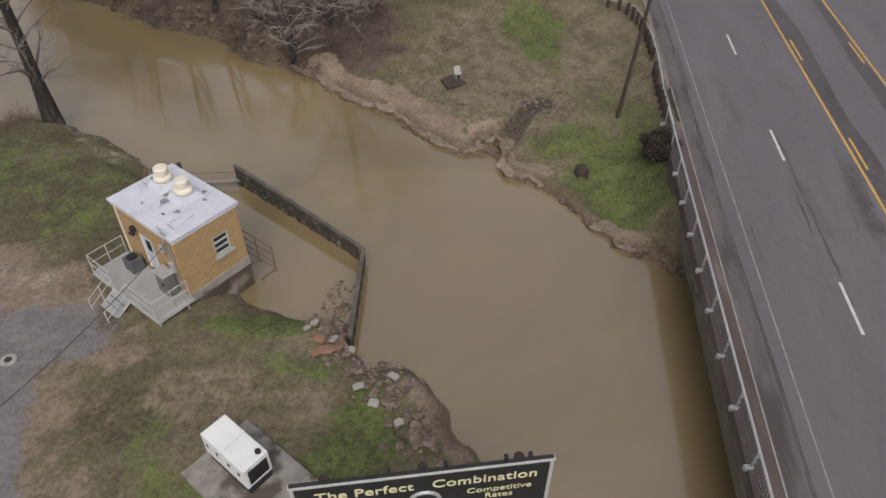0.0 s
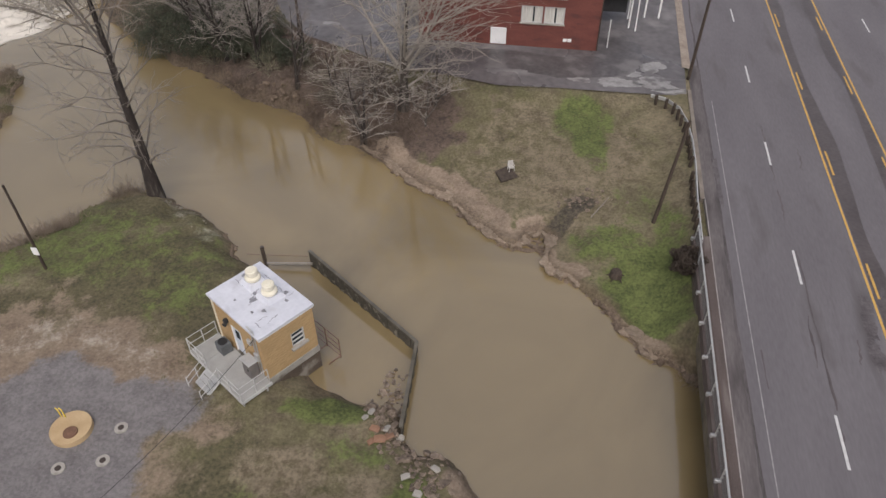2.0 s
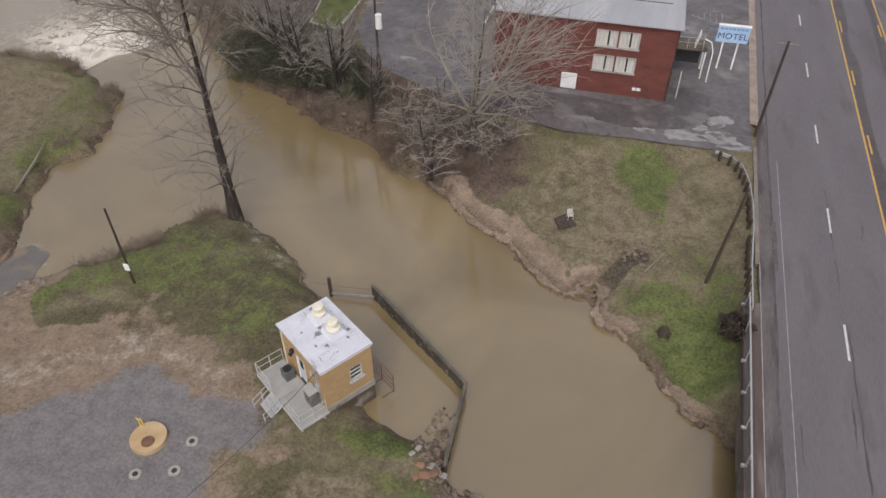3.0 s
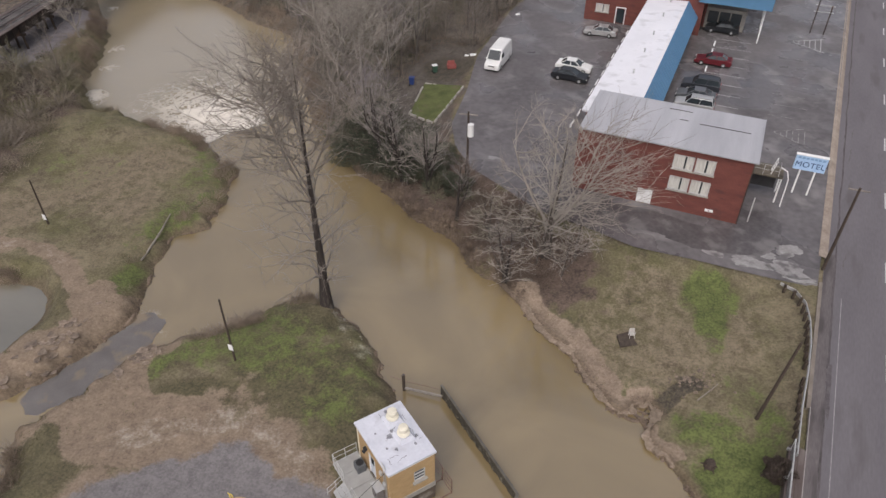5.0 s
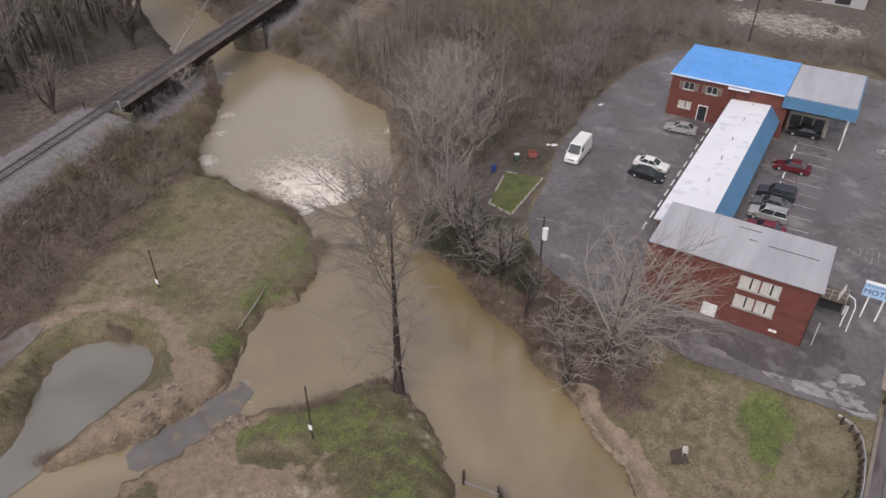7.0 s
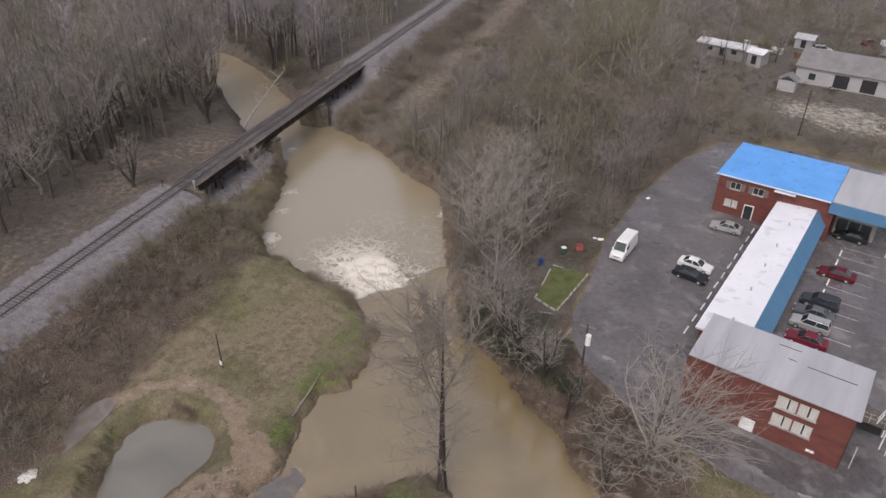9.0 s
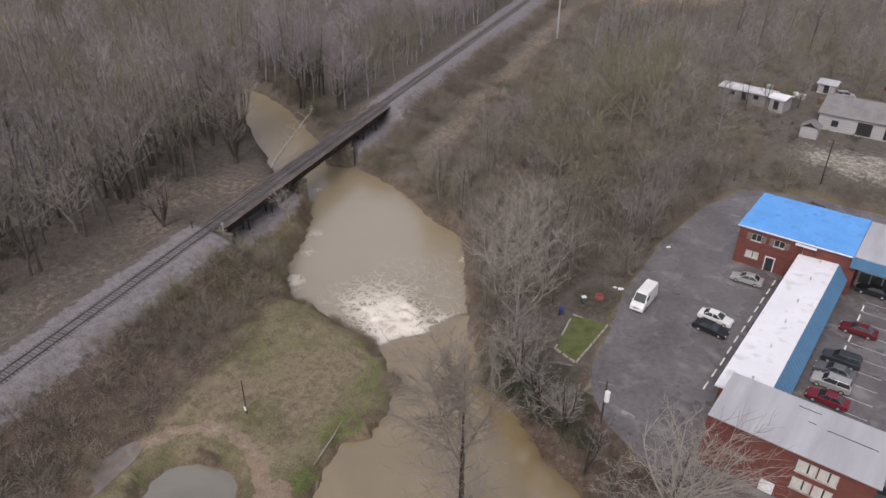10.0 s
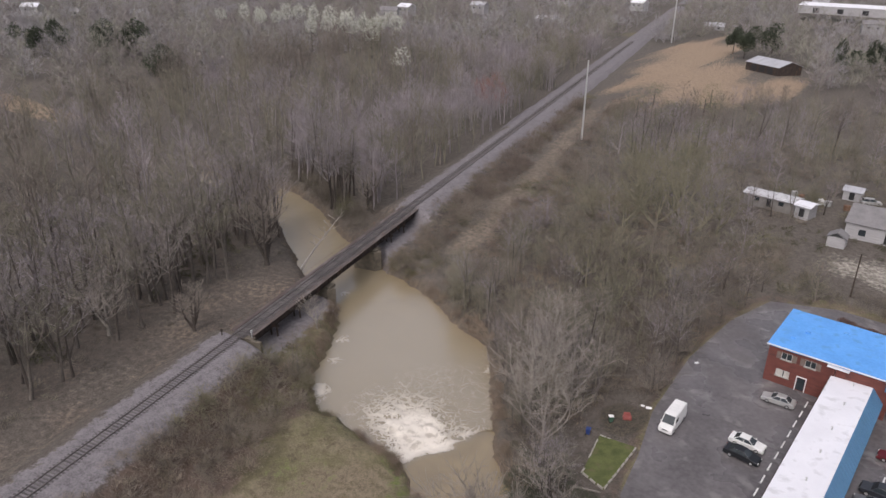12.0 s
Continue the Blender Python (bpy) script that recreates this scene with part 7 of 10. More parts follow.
# courses of brick on the two faces in view
brick_mesh = bmesh.new()
box(brick_mesh, (0, 0, 0), (0.385, 0.02, 0.182))
brick_mesh = mesh_of(brick_mesh, "brick", surf("tan_brick_face", (0.345, 0.23, 0.112), (0.45, 0.31, 0.16), 3.0, 0.9, per_object=0.07))
for row in range(15):
    z = PZ0 + 0.11 + row * 0.198
    for k in range(9):
        x = 0.2 + k * 0.4 + (0.2 if row % 2 else 0)
        if x < PL - 0.2 and not (WX0 - 0.22 < x < WX1 + 0.22 and WZ0 - 0.15 < z < WZ1 + 0.08):
            o = new("brick", brick_mesh)
            o.parent, o.location = pump, (x, -0.004, z)
    for k in range(12):
        y = 0.24 + k * 0.4 + (0.2 if row % 2 else 0)
        if y < PW - 0.2 and not (DY0 - 0.22 < y < DY1 + 0.22 and z < 4.03):
            o = new("brick", brick_mesh)
            o.parent, o.location, o.rotation_euler = pump, (-0.004, y, z), (0, 0, math.pi / 2)
w = new("window")
w.parent = pump
bm = bmesh.new()
for x in (WX0 + 0.03, WX1 - 0.03):
    box(bm, (x, 0.06, (WZ0 + WZ1) / 2), (0.06, 0.1, WZ1 - WZ0))
for i in range(4):
    box(bm, ((WX0 + WX1) / 2, 0.05, WZ0 + 0.03 + i * (WZ1 - WZ0 - 0.06) / 3), (WX1 - WX0 - 0.12, 0.09, 0.045))
part("frame", bm, M_RAILING, w)
bm = bmesh.new()
box(bm, ((WX0 + WX1) / 2, 0.13, (WZ0 + WZ1) / 2), (WX1 - WX0, 0.02, WZ1 - WZ0))
part("pane", bm, M_GLASS, w)
bm = bmesh.new()
box(bm, ((WX0 + WX1) / 2, -0.06, WZ0 - 0.07), (1.06, 0.26, 0.13), bevel=0.015)
part("sill", bm, M_CONC, w, "thick pale concrete sill")
d = new("door")
d.parent = pump
bm = bmesh.new()
box(bm, (0.1, (DY0 + DY1) / 2, 2.9), (0.06, DY1 - DY0 - 0.1, 2.05), bevel=0.01)
part("leaf", bm, surf("pale_blue_door", (0.42, 0.46, 0.52), (0.55, 0.58, 0.62), 2, 0.6), d)
bm = bmesh.new()
for y in (DY0 + 0.03, DY1 - 0.03):
    box(bm, (0.08, y, 2.9), (0.14, 0.06, 2.1))
box(bm, (0.08, (DY0 + DY1) / 2, 3.95), (0.14, DY1 - DY0, 0.06))
part("door_frame", bm, M_WHITE, d)
bm = bmesh.new()
box(bm, (0.06, 2.45, 3.35), (0.03, 0.34, 0.6))
part("door_glass", bm, M_GLASS, d)
bm = bmesh.new()
box(bm, (PL / 2, PW / 2, PZ1 + 0.09), (PL + 0.12, PW + 0.12, 0.18), bevel=0.015)
part("fascia", bm, M_WHITE, pump)
bm = bmesh.new()
n1, n2 = 12, 16
pts = [[bm.verts.new((-0.09 + (PL + 0.18) * i / n1, -0.09 + (PW + 0.18) * j / n2, PZ1 + 0.24 + 0.025 * float(wave(i * 1.0, j * 1.0, 2.1)))) for i in range(n1 + 1)] for j in range(n2 + 1)]
for j in range(n2):
    for i in range(n1):
        bm.faces.new((pts[j][i], pts[j][i + 1], pts[j + 1][i + 1], pts[j + 1][i]))
ext = bmesh.ops.extrude_edge_only(bm, edges=[e for e in bm.edges if e.is_boundary])["geom"]
bmesh.ops.translate(bm, verts=[g for g in ext if isinstance(g, bmesh.types.BMVert)], vec=(0, 0, -0.14))
part("roof_sheet", bm, M_ROOF_PALE, pump)
tar = surf("grey_roof_tar", (0.12, 0.12, 0.13), (0.3, 0.3, 0.33), 5, 0.7)
crack_rng = np.random.default_rng(19)
for x, y, ang, ln in ((1.5, 2.75, 0.3, 0.7), (1.45, 2.2, 1.2, 0.6), (2.75, 1.75, 1.5, 0.9), (2.8, 1.3, 0.1, 0.5), (1.6, 1.5, 0.0, 0.8), (1.55, 4.0, 1.4, 0.5), (0.6, 1.0, 0.2, 0.7), (0.5, 0.5, 1.5, 0.6), (1.0, 2.2, 0.9, 0.5), (2.9, 3.0, 1.5, 0.7), (0.9, 0.45, 0.1, 0.9), (1.65, 3.3, 1.5, 0.5)):
    bm = bmesh.new()
    rows_, px, py = [], x, y
    for i in range(8):
        wdt = 0.006 + 0.018 * crack_rng.random()
        rows_.append([bm.verts.new((px - wdt * math.sin(ang), py + wdt * math.cos(ang), PZ1 + 0.279)), bm.verts.new((px + wdt * math.sin(ang), py - wdt * math.cos(ang), PZ1 + 0.279))])
        turn = ang + crack_rng.normal(0, 0.45)
        px, py = px + ln / 8 * math.cos(turn), py + ln / 8 * math.sin(turn)
    for a, b in zip(rows_, rows_[1:]):
        bm.faces.new((a[0], a[1], b[1], b[0]))
    part("roof_crack", bm, tar, pump, "dark crack in the roof coating")
for k, (x, y, r) in enumerate(((1.35, 2.45, 0.2), (1.7, 2.75, 0.15), (1.3, 1.35, 0.16), (2.9, 1.6, 0.14), (2.1, 4.3, 0.16), (0.8, 1.7, 0.1), (0.7, 3.1, 0.07), (2.55, 1.1, 0.1))):
    bm = bmesh.new()
    ring = [bm.verts.new((x + r * random.uniform(0.5, 1.3) * math.cos(a * 0.7), y + r * random.uniform(0.6, 1.4) * math.sin(a * 0.7), PZ1 + 0.272)) for a in range(9)]
    bm.faces.new(ring)
    ext = bmesh.ops.extrude_face_region(bm, geom=bm.faces[:])["geom"]
    bmesh.ops.translate(bm, verts=[g for g in ext if isinstance(g, bmesh.types.BMVert)], vec=(0, 0, 0.01))
    part("roof_patch", bm, tar, pump, "dark worn roof patch")
for y in (3.5, 2.0):
    bm = bmesh.new()
    frustum(bm, ((2.78, PZ1 + 0.24), (1.58, PZ1 + 0.24)), ((2.6, PZ1 + 0.52), (1.76, PZ1 + 0.52)), 0.6, 0.42)
    bmesh.ops.translate(bm, verts=bm.verts[:], vec=(0, y, 0))
    part("vent_kerb", bm, M_ROOF_PALE, pump)
    v = new("roof_ventilator")
    v.parent = pump
    for nm, rings in (("skirt", ((0.5, 0.3), (0.54, 0.38), (0.62, 0.43), (0.72, 0.43), (0.8, 0.37), (0.83, 0.28))), ("drum", ((0.82, 0.29), (0.86, 0.31), (1.1, 0.335), (1.16, 0.33), (1.2, 0.29))), ("cap", ((1.19, 0.2), (1.24, 0.19), (1.25, 0.12)))):
        bm = bmesh.new()
        for (za, ra), (zb, rb_) in zip(rings, rings[1:]):
            tube(bm, (2.18, y, PZ1 + za), (2.18, y, PZ1 + zb), ra, rb_, 20)
        part(nm, bm, M_CREAM, v)
bm = bmesh.new()
box(bm, (-0.12, 3.05, 4.15), (0.26, 0.26, 0.3), bevel=0.06)
tube(bm, (-0.12, 3.05, 4.0), (-0.3, 3.05, 3.9), 0.1, 0.14, 10)
part("wall_lamp", bm, M_BLACK, pump)
bm = bmesh.new()
for y in (0.35, 0.6):
    tube(bm, (-0.06, y, PZ0), (-0.06, y, PZ1 + 0.45), 0.035, n=6)
tube(bm, (-0.06, 0.35, PZ1 + 0.45), (-0.06, 0.85, PZ1 + 0.55), 0.05, n=6)
box(bm, (-0.1, 0.5, 3.3), (0.16, 0.35, 0.5), bevel=0.02)
box(bm, (-0.1, 0.95, 4.1), (0.14, 0.3, 0.35), bevel=0.02)
part("conduit", bm, M_GALV, pump, "service conduit and meter boxes")
bm = bmesh.new()
tube(bm, (-0.05, PW - 0.3, PZ0), (-0.05, PW - 0.3, PZ1), 0.04, n=6)
part("downpipe", bm, M_CREAM, pump)
# rusty platform over the water
bm = bmesh.new()
for y in (-0.75, 0.45, 1.65, 2.85):
    tube(bm, (PL + 0.85, y, 0.6), (PL + 0.85, y, 2.15), 0.03, n=6)
    tube(bm, (PL, y, 0.75), (PL + 0.85, y, 0.75), 0.04, n=6)
for z in (2.12, 1.65, 1.2, 0.75):
    tube(bm, (PL + 0.85, -0.75, z), (PL + 0.85, 2.85, z), 0.025, n=6)
part("platform_rail", bm, M_RUST, pump, "rusty pipe railing over the water")

deck = thing("entry_deck", "grey concrete entry deck with white pipe railings and steps", "deck", at=PUMP_M)
DX, DZ = -1.85, 1.85
for k in range(4):
    bm = bmesh.new()
    box(bm, (DX / 2 - 0.03, -0.25 + 1.2375 * (k + 0.5), DZ - 0.06), (-DX - 0.06, 1.225, 0.12), bevel=0.01)
    part("deck_slab", bm, surf("deck_concrete", (0.27, 0.265, 0.25), (0.36, 0.355, 0.335), 1.5, 0.85) if k == 0 else bpy.data.materials["deck_concrete"], deck)
bm = bmesh.new()
for y in (-0.25, 4.7):
    box(bm, (DX / 2, y, DZ - 0.11), (-DX, 0.07, 0.2))
box(bm, (DX, 2.22, DZ - 0.11), (0.07, 4.95, 0.2))
part("edge_beam", bm, M_RAILING, deck)
for x, y in ((DX + 0.1, -0.15), (DX + 0.1, 2.4), (DX + 0.1, 4.6), (-0.3, -0.15)):
    bm = bmesh.new()
    tube(bm, (x, y, 0.7), (x, y, DZ - 0.12), 0.06, n=8)
    part("leg", bm, M_GALV, deck)


def railing(parent, points, z0, posts, heights=(0.55, 1.05)):
    bm = bmesh.new()
    for a, b in zip(points, points[1:]):
        for h in heights:
            tube(bm, (*a, z0 + h), (*b, z0 + h), 0.02, n=6)
    part("rail", bm, M_RAILING, parent)
    for p in posts:
        bm = bmesh.new()
        tube(bm, (*p, z0 - 0.1), (*p, z0 + heights[-1]), 0.026, n=6)
        part("post", bm, M_RAILING, parent)


railing(deck, [(-0.1, -0.22), (DX, -0.22), (DX, 1.72)], DZ, [(-0.1, -0.22), (-0.95, -0.22), (DX, -0.22), (DX, 0.75), (DX, 1.72)])
railing(deck, [(DX, 3.0), (DX, 4.66), (-0.1, 4.66)], DZ, [(DX, 3.0), (DX, 3.8), (DX, 4.66), (-0.95, 4.66), (-0.1, 4.66)])
NSTEP, RUN, RISE = 4, 0.28, 0.155
for k in range(NSTEP):
    bm = bmesh.new()
    box(bm, (DX - 0.15 - RUN * k, 2.36, DZ - RISE * (k + 0.6)), (0.29, 1.2, 0.04))
    part("tread", bm, M_GALV, deck)
for y in (1.73, 2.99):
    a, b = Vector((DX, y, DZ)), Vector((DX - RUN * NSTEP - 0.1, y, DZ - RISE * NSTEP - 0.1))
    for h in (0.0, 0.5, 0.95):
        bm = bmesh.new()
        tube(bm, a + Vector((0, 0, h)), b + Vector((0, 0, h)), 0.045 if h == 0 else 0.02, n=6)
        part("stringer" if h == 0 else "stair_rail", bm, M_RAILING, deck)
    bm = bmesh.new()
    tube(bm, b, b + Vector((0, 0, 1.0)), 0.026, n=6)
    tube(bm, (a + b) / 2, (a + b) / 2 + Vector((0, 0, 0.97)), 0.026, n=6)
    part("stair_post", bm, M_RAILING, deck)
cab = thing("control_cabinet", "rust-stained grey control cabinet standing on the deck", "cabinet", at=PUMP_M @ Matrix.Translation((-0.42, 0.85, DZ)))
bm = bmesh.new()
box(bm, (0, 0, 0.62), (0.5, 0.75, 1.15), bevel=0.02)
part("body", bm, surf("dull_grey_cabinet", (0.12, 0.11, 0.105), (0.2, 0.18, 0.165), 2, 0.7), cab)
bm = bmesh.new()
box(bm, (-0.02, 0, 1.23), (0.6, 0.85, 0.07), bevel=0.02)
part("lid", bm, M_GALV, cab)
bm = bmesh.new()
box(bm, (-0.27, -0.15, 0.7), (0.04, 0.05, 0.18))
part("handle", bm, M_BLACK, cab)
ac = thing("condenser_unit", "dark grey condenser unit on the deck beside the door", "air conditioner", at=PUMP_M @ Matrix.Translation((-0.5, 3.35, DZ)))
bm = bmesh.new()
box(bm, (0, 0, 0.36), (0.62, 0.7, 0.7), bevel=0.03)
part("body", bm, surf("charcoal_cabinet", (0.08, 0.085, 0.09), (0.13, 0.135, 0.14), 2, 0.6), ac)
bm = bmesh.new()
tube(bm, (0, 0, 0.7), (0, 0, 0.74), 0.26, 0.26, 16)
part("fan_grille", bm, M_BLACK, ac)

# ---- the flood wall round the intake ----
fw = thing("flood_wall", "dark stained steel sheet flood wall standing in the river", "wall", kind="structure")
for (x0, y0, za), (x1, y1, zb), n in (((-11.8, 32.75, 1.25), (-3.95, 26.0, 0.95), 20), ((-3.95, 26.0, 0.95), (-4.05, 20.2, 1.0), 12)):
    for k in range(n):
        f0, f1 = k / n, (k + 1) / n
        ax, ay, bx, by = x0 + (x1 - x0) * f0, y0 + (y1 - y0) * f0, x0 + (x1 - x0) * f1, y0 + (y1 - y0) * f1
        ln, ang = math.hypot(bx - ax, by - ay), math.degrees(math.atan2(by - ay, bx - ax))
        top = za + (zb - za) * (f0 + f1) / 2
        bm = bmesh.new()
        off = 0.025 if k % 2 else -0.025
        m = Matrix.Translation(((ax + bx) / 2, (ay + by) / 2, 0)) @ Matrix.Rotation(radians(ang), 4, "Z")
        box(bm, (0, off, (top - 2) / 2), (ln * 0.98, 0.06, top + 2), m=m)
        part("sheet_pile", bm, M_LICHEN, fw)
    ln, ang = math.hypot(x1 - x0, y1 - y0), math.atan2(y1 - y0, x1 - x0)
    bm = bmesh.new()
    m = Matrix.Translation(((x0 + x1) / 2, (y0 + y1) / 2, (za + zb) / 2 + 0.01)) @ Matrix.Rotation(ang, 4, "Z") @ Matrix.Rotation(math.atan2(za - zb, ln), 4, "Y")
    box(bm, (0, 0, 0), (ln, 0.2, 0.1), m=m)
    part("capping_beam", bm, surf("mossy_capping", (0.055, 0.05, 0.038), (0.14, 0.125, 0.1), 1.5, 0.9) if n == 20 else bpy.data.materials["mossy_capping"], fw)
boom = thing("water_boom", "dark timber boom between a post and the flood wall", "beam")
bm = bmesh.new()
tube(bm, (-14.7, 32.3, -1), (-14.75, 32.35, 1.7), 0.13, n=8)
part("post", bm, M_WOOD_DARK, boom)
bm = bmesh.new()
tube(bm, (-14.6, 32.25, 0.35), (-11.6, 32.4, 0.45), 0.1, n=8)
part("beam", bm, M_WOOD_GREY, boom)
bm = bmesh.new()
tube(bm, (-16.0, 32.6, 0.75), (-14.7, 32.4, 0.95), 0.02, n=5)
tube(bm, (-14.7, 32.4, 0.95), (-11.9, 32.6, 0.9), 0.02, n=5)
part("cable", bm, M_RUST, boom)

# ---- generator on its pad ----
GEN_M = Matrix.Translation((-7.25, 13.65, 1.38)) @ Matrix.Rotation(math.atan2(-1.5, 1.8), 4, "Z")
pad = thing("generator_pad", "pale concrete slab under the generator", "slab", at=GEN_M)
bm = bmesh.new()
box(bm, (1.0, -0.1, 0.0), (4.9, 3.0, 0.3), bevel=0.03)
part("slab", bm, surf("grimy_pad_concrete", (0.17, 0.155, 0.135), (0.33, 0.31, 0.28), 1.5, 0.9, spots=(0.09, 0.075, 0.06), spot_scale=1.0, spot_at=0.55), pad)
gen = thing("generator", "white steel standby generator enclosure on a concrete slab", "generator", at=GEN_M @ Matrix.Translation((0, 0, 0.15)))
bm = bmesh.new()
box(bm, (0, 0, 0.2), (2.3, 0.98, 0.4), bevel=0.02)
part("fuel_tank", bm, M_BLACK, gen)
for x, wd in ((-0.62, 1.16), (0.58, 1.24)):
    bm = bmesh.new()
    box(bm, (x, 0, 0.95), (wd - 0.02, 1.08, 1.1), bevel=0.03)
    part("enclosure", bm, M_WHITE, gen)
bm = bmesh.new()
box(bm, (1.21, 0, 0.95), (0.03, 0.8, 0.7))
for k in range(7):
    box(bm, (1.225, 0, 0.65 + 0.1 * k), (0.03, 0.8, 0.03))
part("louvre", bm, M_BLACK, gen)
bm = bmesh.new()
tube(bm, (0.95, 0.3, 1.5), (0.95, 0.3, 1.58), 0.11, n=12)
part("filler_cap", bm, M_BLACK, gen)
bm = bmesh.new()
tube(bm, (1.0, -0.3, 1.42), (1.25, -0.3, 1.42), 0.06, n=8)
part("exhaust", bm, M_GALV, gen)
for x in (-0.9, -0.35, 0.3, 0.85):
    bm = bmesh.new()
    box(bm, (x, -0.55, 1.05), (0.1, 0.03, 0.14))
    part("latch", bm, M_BLACK, gen)


# ---- stones on the banks ----
def rock_mesh(seed, flat=0.6):
    r = np.random.default_rng(seed)
    bm = bmesh.new()
    bmesh.ops.create_icosphere(bm, subdivisions=1, radius=0.5)
    for v in bm.verts:
        v.co = Vector(v.co) * r.uniform(0.65, 1.15)
        v.co.z *= flat
    for k in range(3):
        d = Vector(unit(r.normal(size=3)))
        got = bmesh.ops.bisect_plane(bm, geom=bm.verts[:] + bm.edges[:] + bm.faces[:], plane_co=d * 0.33, plane_no=d, clear_outer=True)
        bmesh.ops.contextual_create(bm, geom=[g for g in got["geom_cut"] if isinstance(g, bmesh.types.BMEdge)])
    return mesh_of(bm, "rock", M_ROCK)


def chip_mesh(seed):
    """A flat angular piece of broken stone."""
    r = np.random.default_rng(seed)
    bm = bmesh.new()
    n = int(r.integers(4, 6))
    prism(bm, [(0.5 * r.uniform(0.7, 1.1) * math.cos(2 * math.pi * (k + r.uniform(-0.25, 0.25)) / n), 0.4 * r.uniform(0.7, 1.1) * math.sin(2 * math.pi * (k + r.uniform(-0.25, 0.25)) / n)) for k in range(n)], -0.14, 0.14)
    bmesh.ops.bevel(bm, geom=bm.edges[:], offset=0.025, segments=1, affect="EDGES")
    return mesh_of(bm, "chip", M_ROCK)


ROCKS = [rock_mesh(s) if s < 3 else chip_mesh(s) for s in range(8)]
r = np.random.default_rng(31)
PILE = [(-5.3, 24.2), (-5.0, 23.0), (-5.0, 22.0), (-4.9, 21.0), (-4.4, 19.6), (-3.4, 18.7), (-2.8, 18.1), (-2.2, 17.3), (-1.7, 16.3), (-1.2, 15.3), (-0.4, 14.4)]
pile = np.array(PILE)
for k in range(290):
    f = r.random() * (len(PILE) - 1)
    i = int(f)
    p = pile[i] + (pile[i + 1] - pile[i]) * (f - i)
    x, y = p + r.normal(0, 0.45, 2)
    if y > 19.6 and x > -4.25:
        x = -8.5 - x
    s = float(np.clip(r.lognormal(-1.3, 0.42), 0.15, 0.7))
    o = new("boulder", ROCKS[k % 8])
    o.matrix_basis = pose(x, y, max(ground_z(x, y), -0.02) + s * 0.12, r.uniform(-35, 35), r.uniform(-35, 35), r.uniform(0, 360)) @ Matrix.Diagonal((s * r.uniform(0.8, 1.5), s, s * r.uniform(0.7, 1.1), 1))
    tagged(o, "broken grey-brown riprap stone on the river bank", "rock", "riprap stones")
SLABS = [(-5.0, 19.4, 0.7, 0.42, 15, M_CLAY), (-4.6, 19.7, 0.6, 0.4, 40, M_CLAY), (-5.3, 19.9, 0.6, 0.35, -20, M_CLAY), (-4.75, 20.1, 0.5, 0.3, 75, M_CONC), (-5.4, 19.2, 0.45, 0.3, 50, M_CLAY), (-4.1, 20.0, 0.55, 0.35, 10, M_CONC), (-3.4, 17.3, 0.5, 0.3, 25, M_CONC),
         (-2.7, 16.4, 0.45, 0.35, -10, M_CONC), (-2.0, 17.9, 0.5, 0.3, -35, M_CONC), (-5.9, 20.4, 0.4, 0.25, 60, M_CONC), (-1.7, 15.6, 0.4, 0.3, 30, M_CONC), (-5.7, 21.0, 0.45, 0.3, 70, M_CONC)]
for k, (x, y, a, b, turn, m) in enumerate(SLABS):
    bm = bmesh.new()
    prism(bm, [(-a / 2, -b / 2), (a * 0.4, -b / 2), (a / 2, b * 0.2), (a * 0.2, b / 2), (-a * 0.42, b * 0.4)], -0.06, 0.07)
    bmesh.ops.bevel(bm, geom=bm.edges[:], offset=0.02, segments=1, affect="EDGES")
    o = part("broken_slab", bm, m)
    o.matrix_basis = pose(x, y, ground_z(x, y) + 0.2, r.uniform(-22, 22), r.uniform(-22, 22), turn)
    tagged(o, "orange broken clay slab on the stone bank" if m is M_CLAY else "pale broken concrete slab on the stone bank", "rubble", "broken slabs")
# drift and dead stems among the stones
BITS = [brush(340 + i, 0.7, 0.55, 46, 0.04) for i in range(3)]
f = r.random(120) * (len(PILE) - 1)
i0 = f.astype(int)
bits = pile[i0] + (pile[i0 + 1] - pile[i0]) * (f - i0)[:, None] + r.normal(0, 0.6, (120, 2))
wood("riprap_debris", "brown drift and dead stems among the bank stones", np.column_stack([bits, r.uniform(0.3, 0.7, 120)])[bits[:, 1] > 19.2], BITS, M_TWIG_RED, 44)
for k in range(60):
    x, y = (6.2, 39.8) + r.normal(0, 1, 2) * (1.0, 0.6)
    s = r.uniform(0.12, 0.4)
    o = new("stone", ROCKS[k % 8])
    o.matrix_basis = pose(x, y, ground_z(x, y) + s * 0.1, 0, 0, r.uniform(0, 360)) @ Matrix.Scale(s, 4)
    tagged(o, "small pale stone round a drain in the lawn", "rock", "drain stones")
# pale and clay rubble by the ford, and lumps along the sandy shore
for k in range(70):
    if k < 40:
        x, y = (-42.8, 25.6) + r.normal(0, 1, 2) * (0.8, 2.0)
    else:
        x, y = (-35.4, 27.4) + r.normal(0, 1, 2) * (0.6, 0.9)
    s = r.uniform(0.35, 1.05)
    o = new("ford_stone", ROCKS[k % 8])
    o.matrix_basis = pose(x, y, max(ground_z(x, y), 0) + s * 0.06, 0, 0, r.uniform(0, 360)) @ Matrix.Diagonal((s * 1.3, s, s * 0.32, 1))
    tagged(o, "flat tan stone beside the ford", "rock", "ford stones")

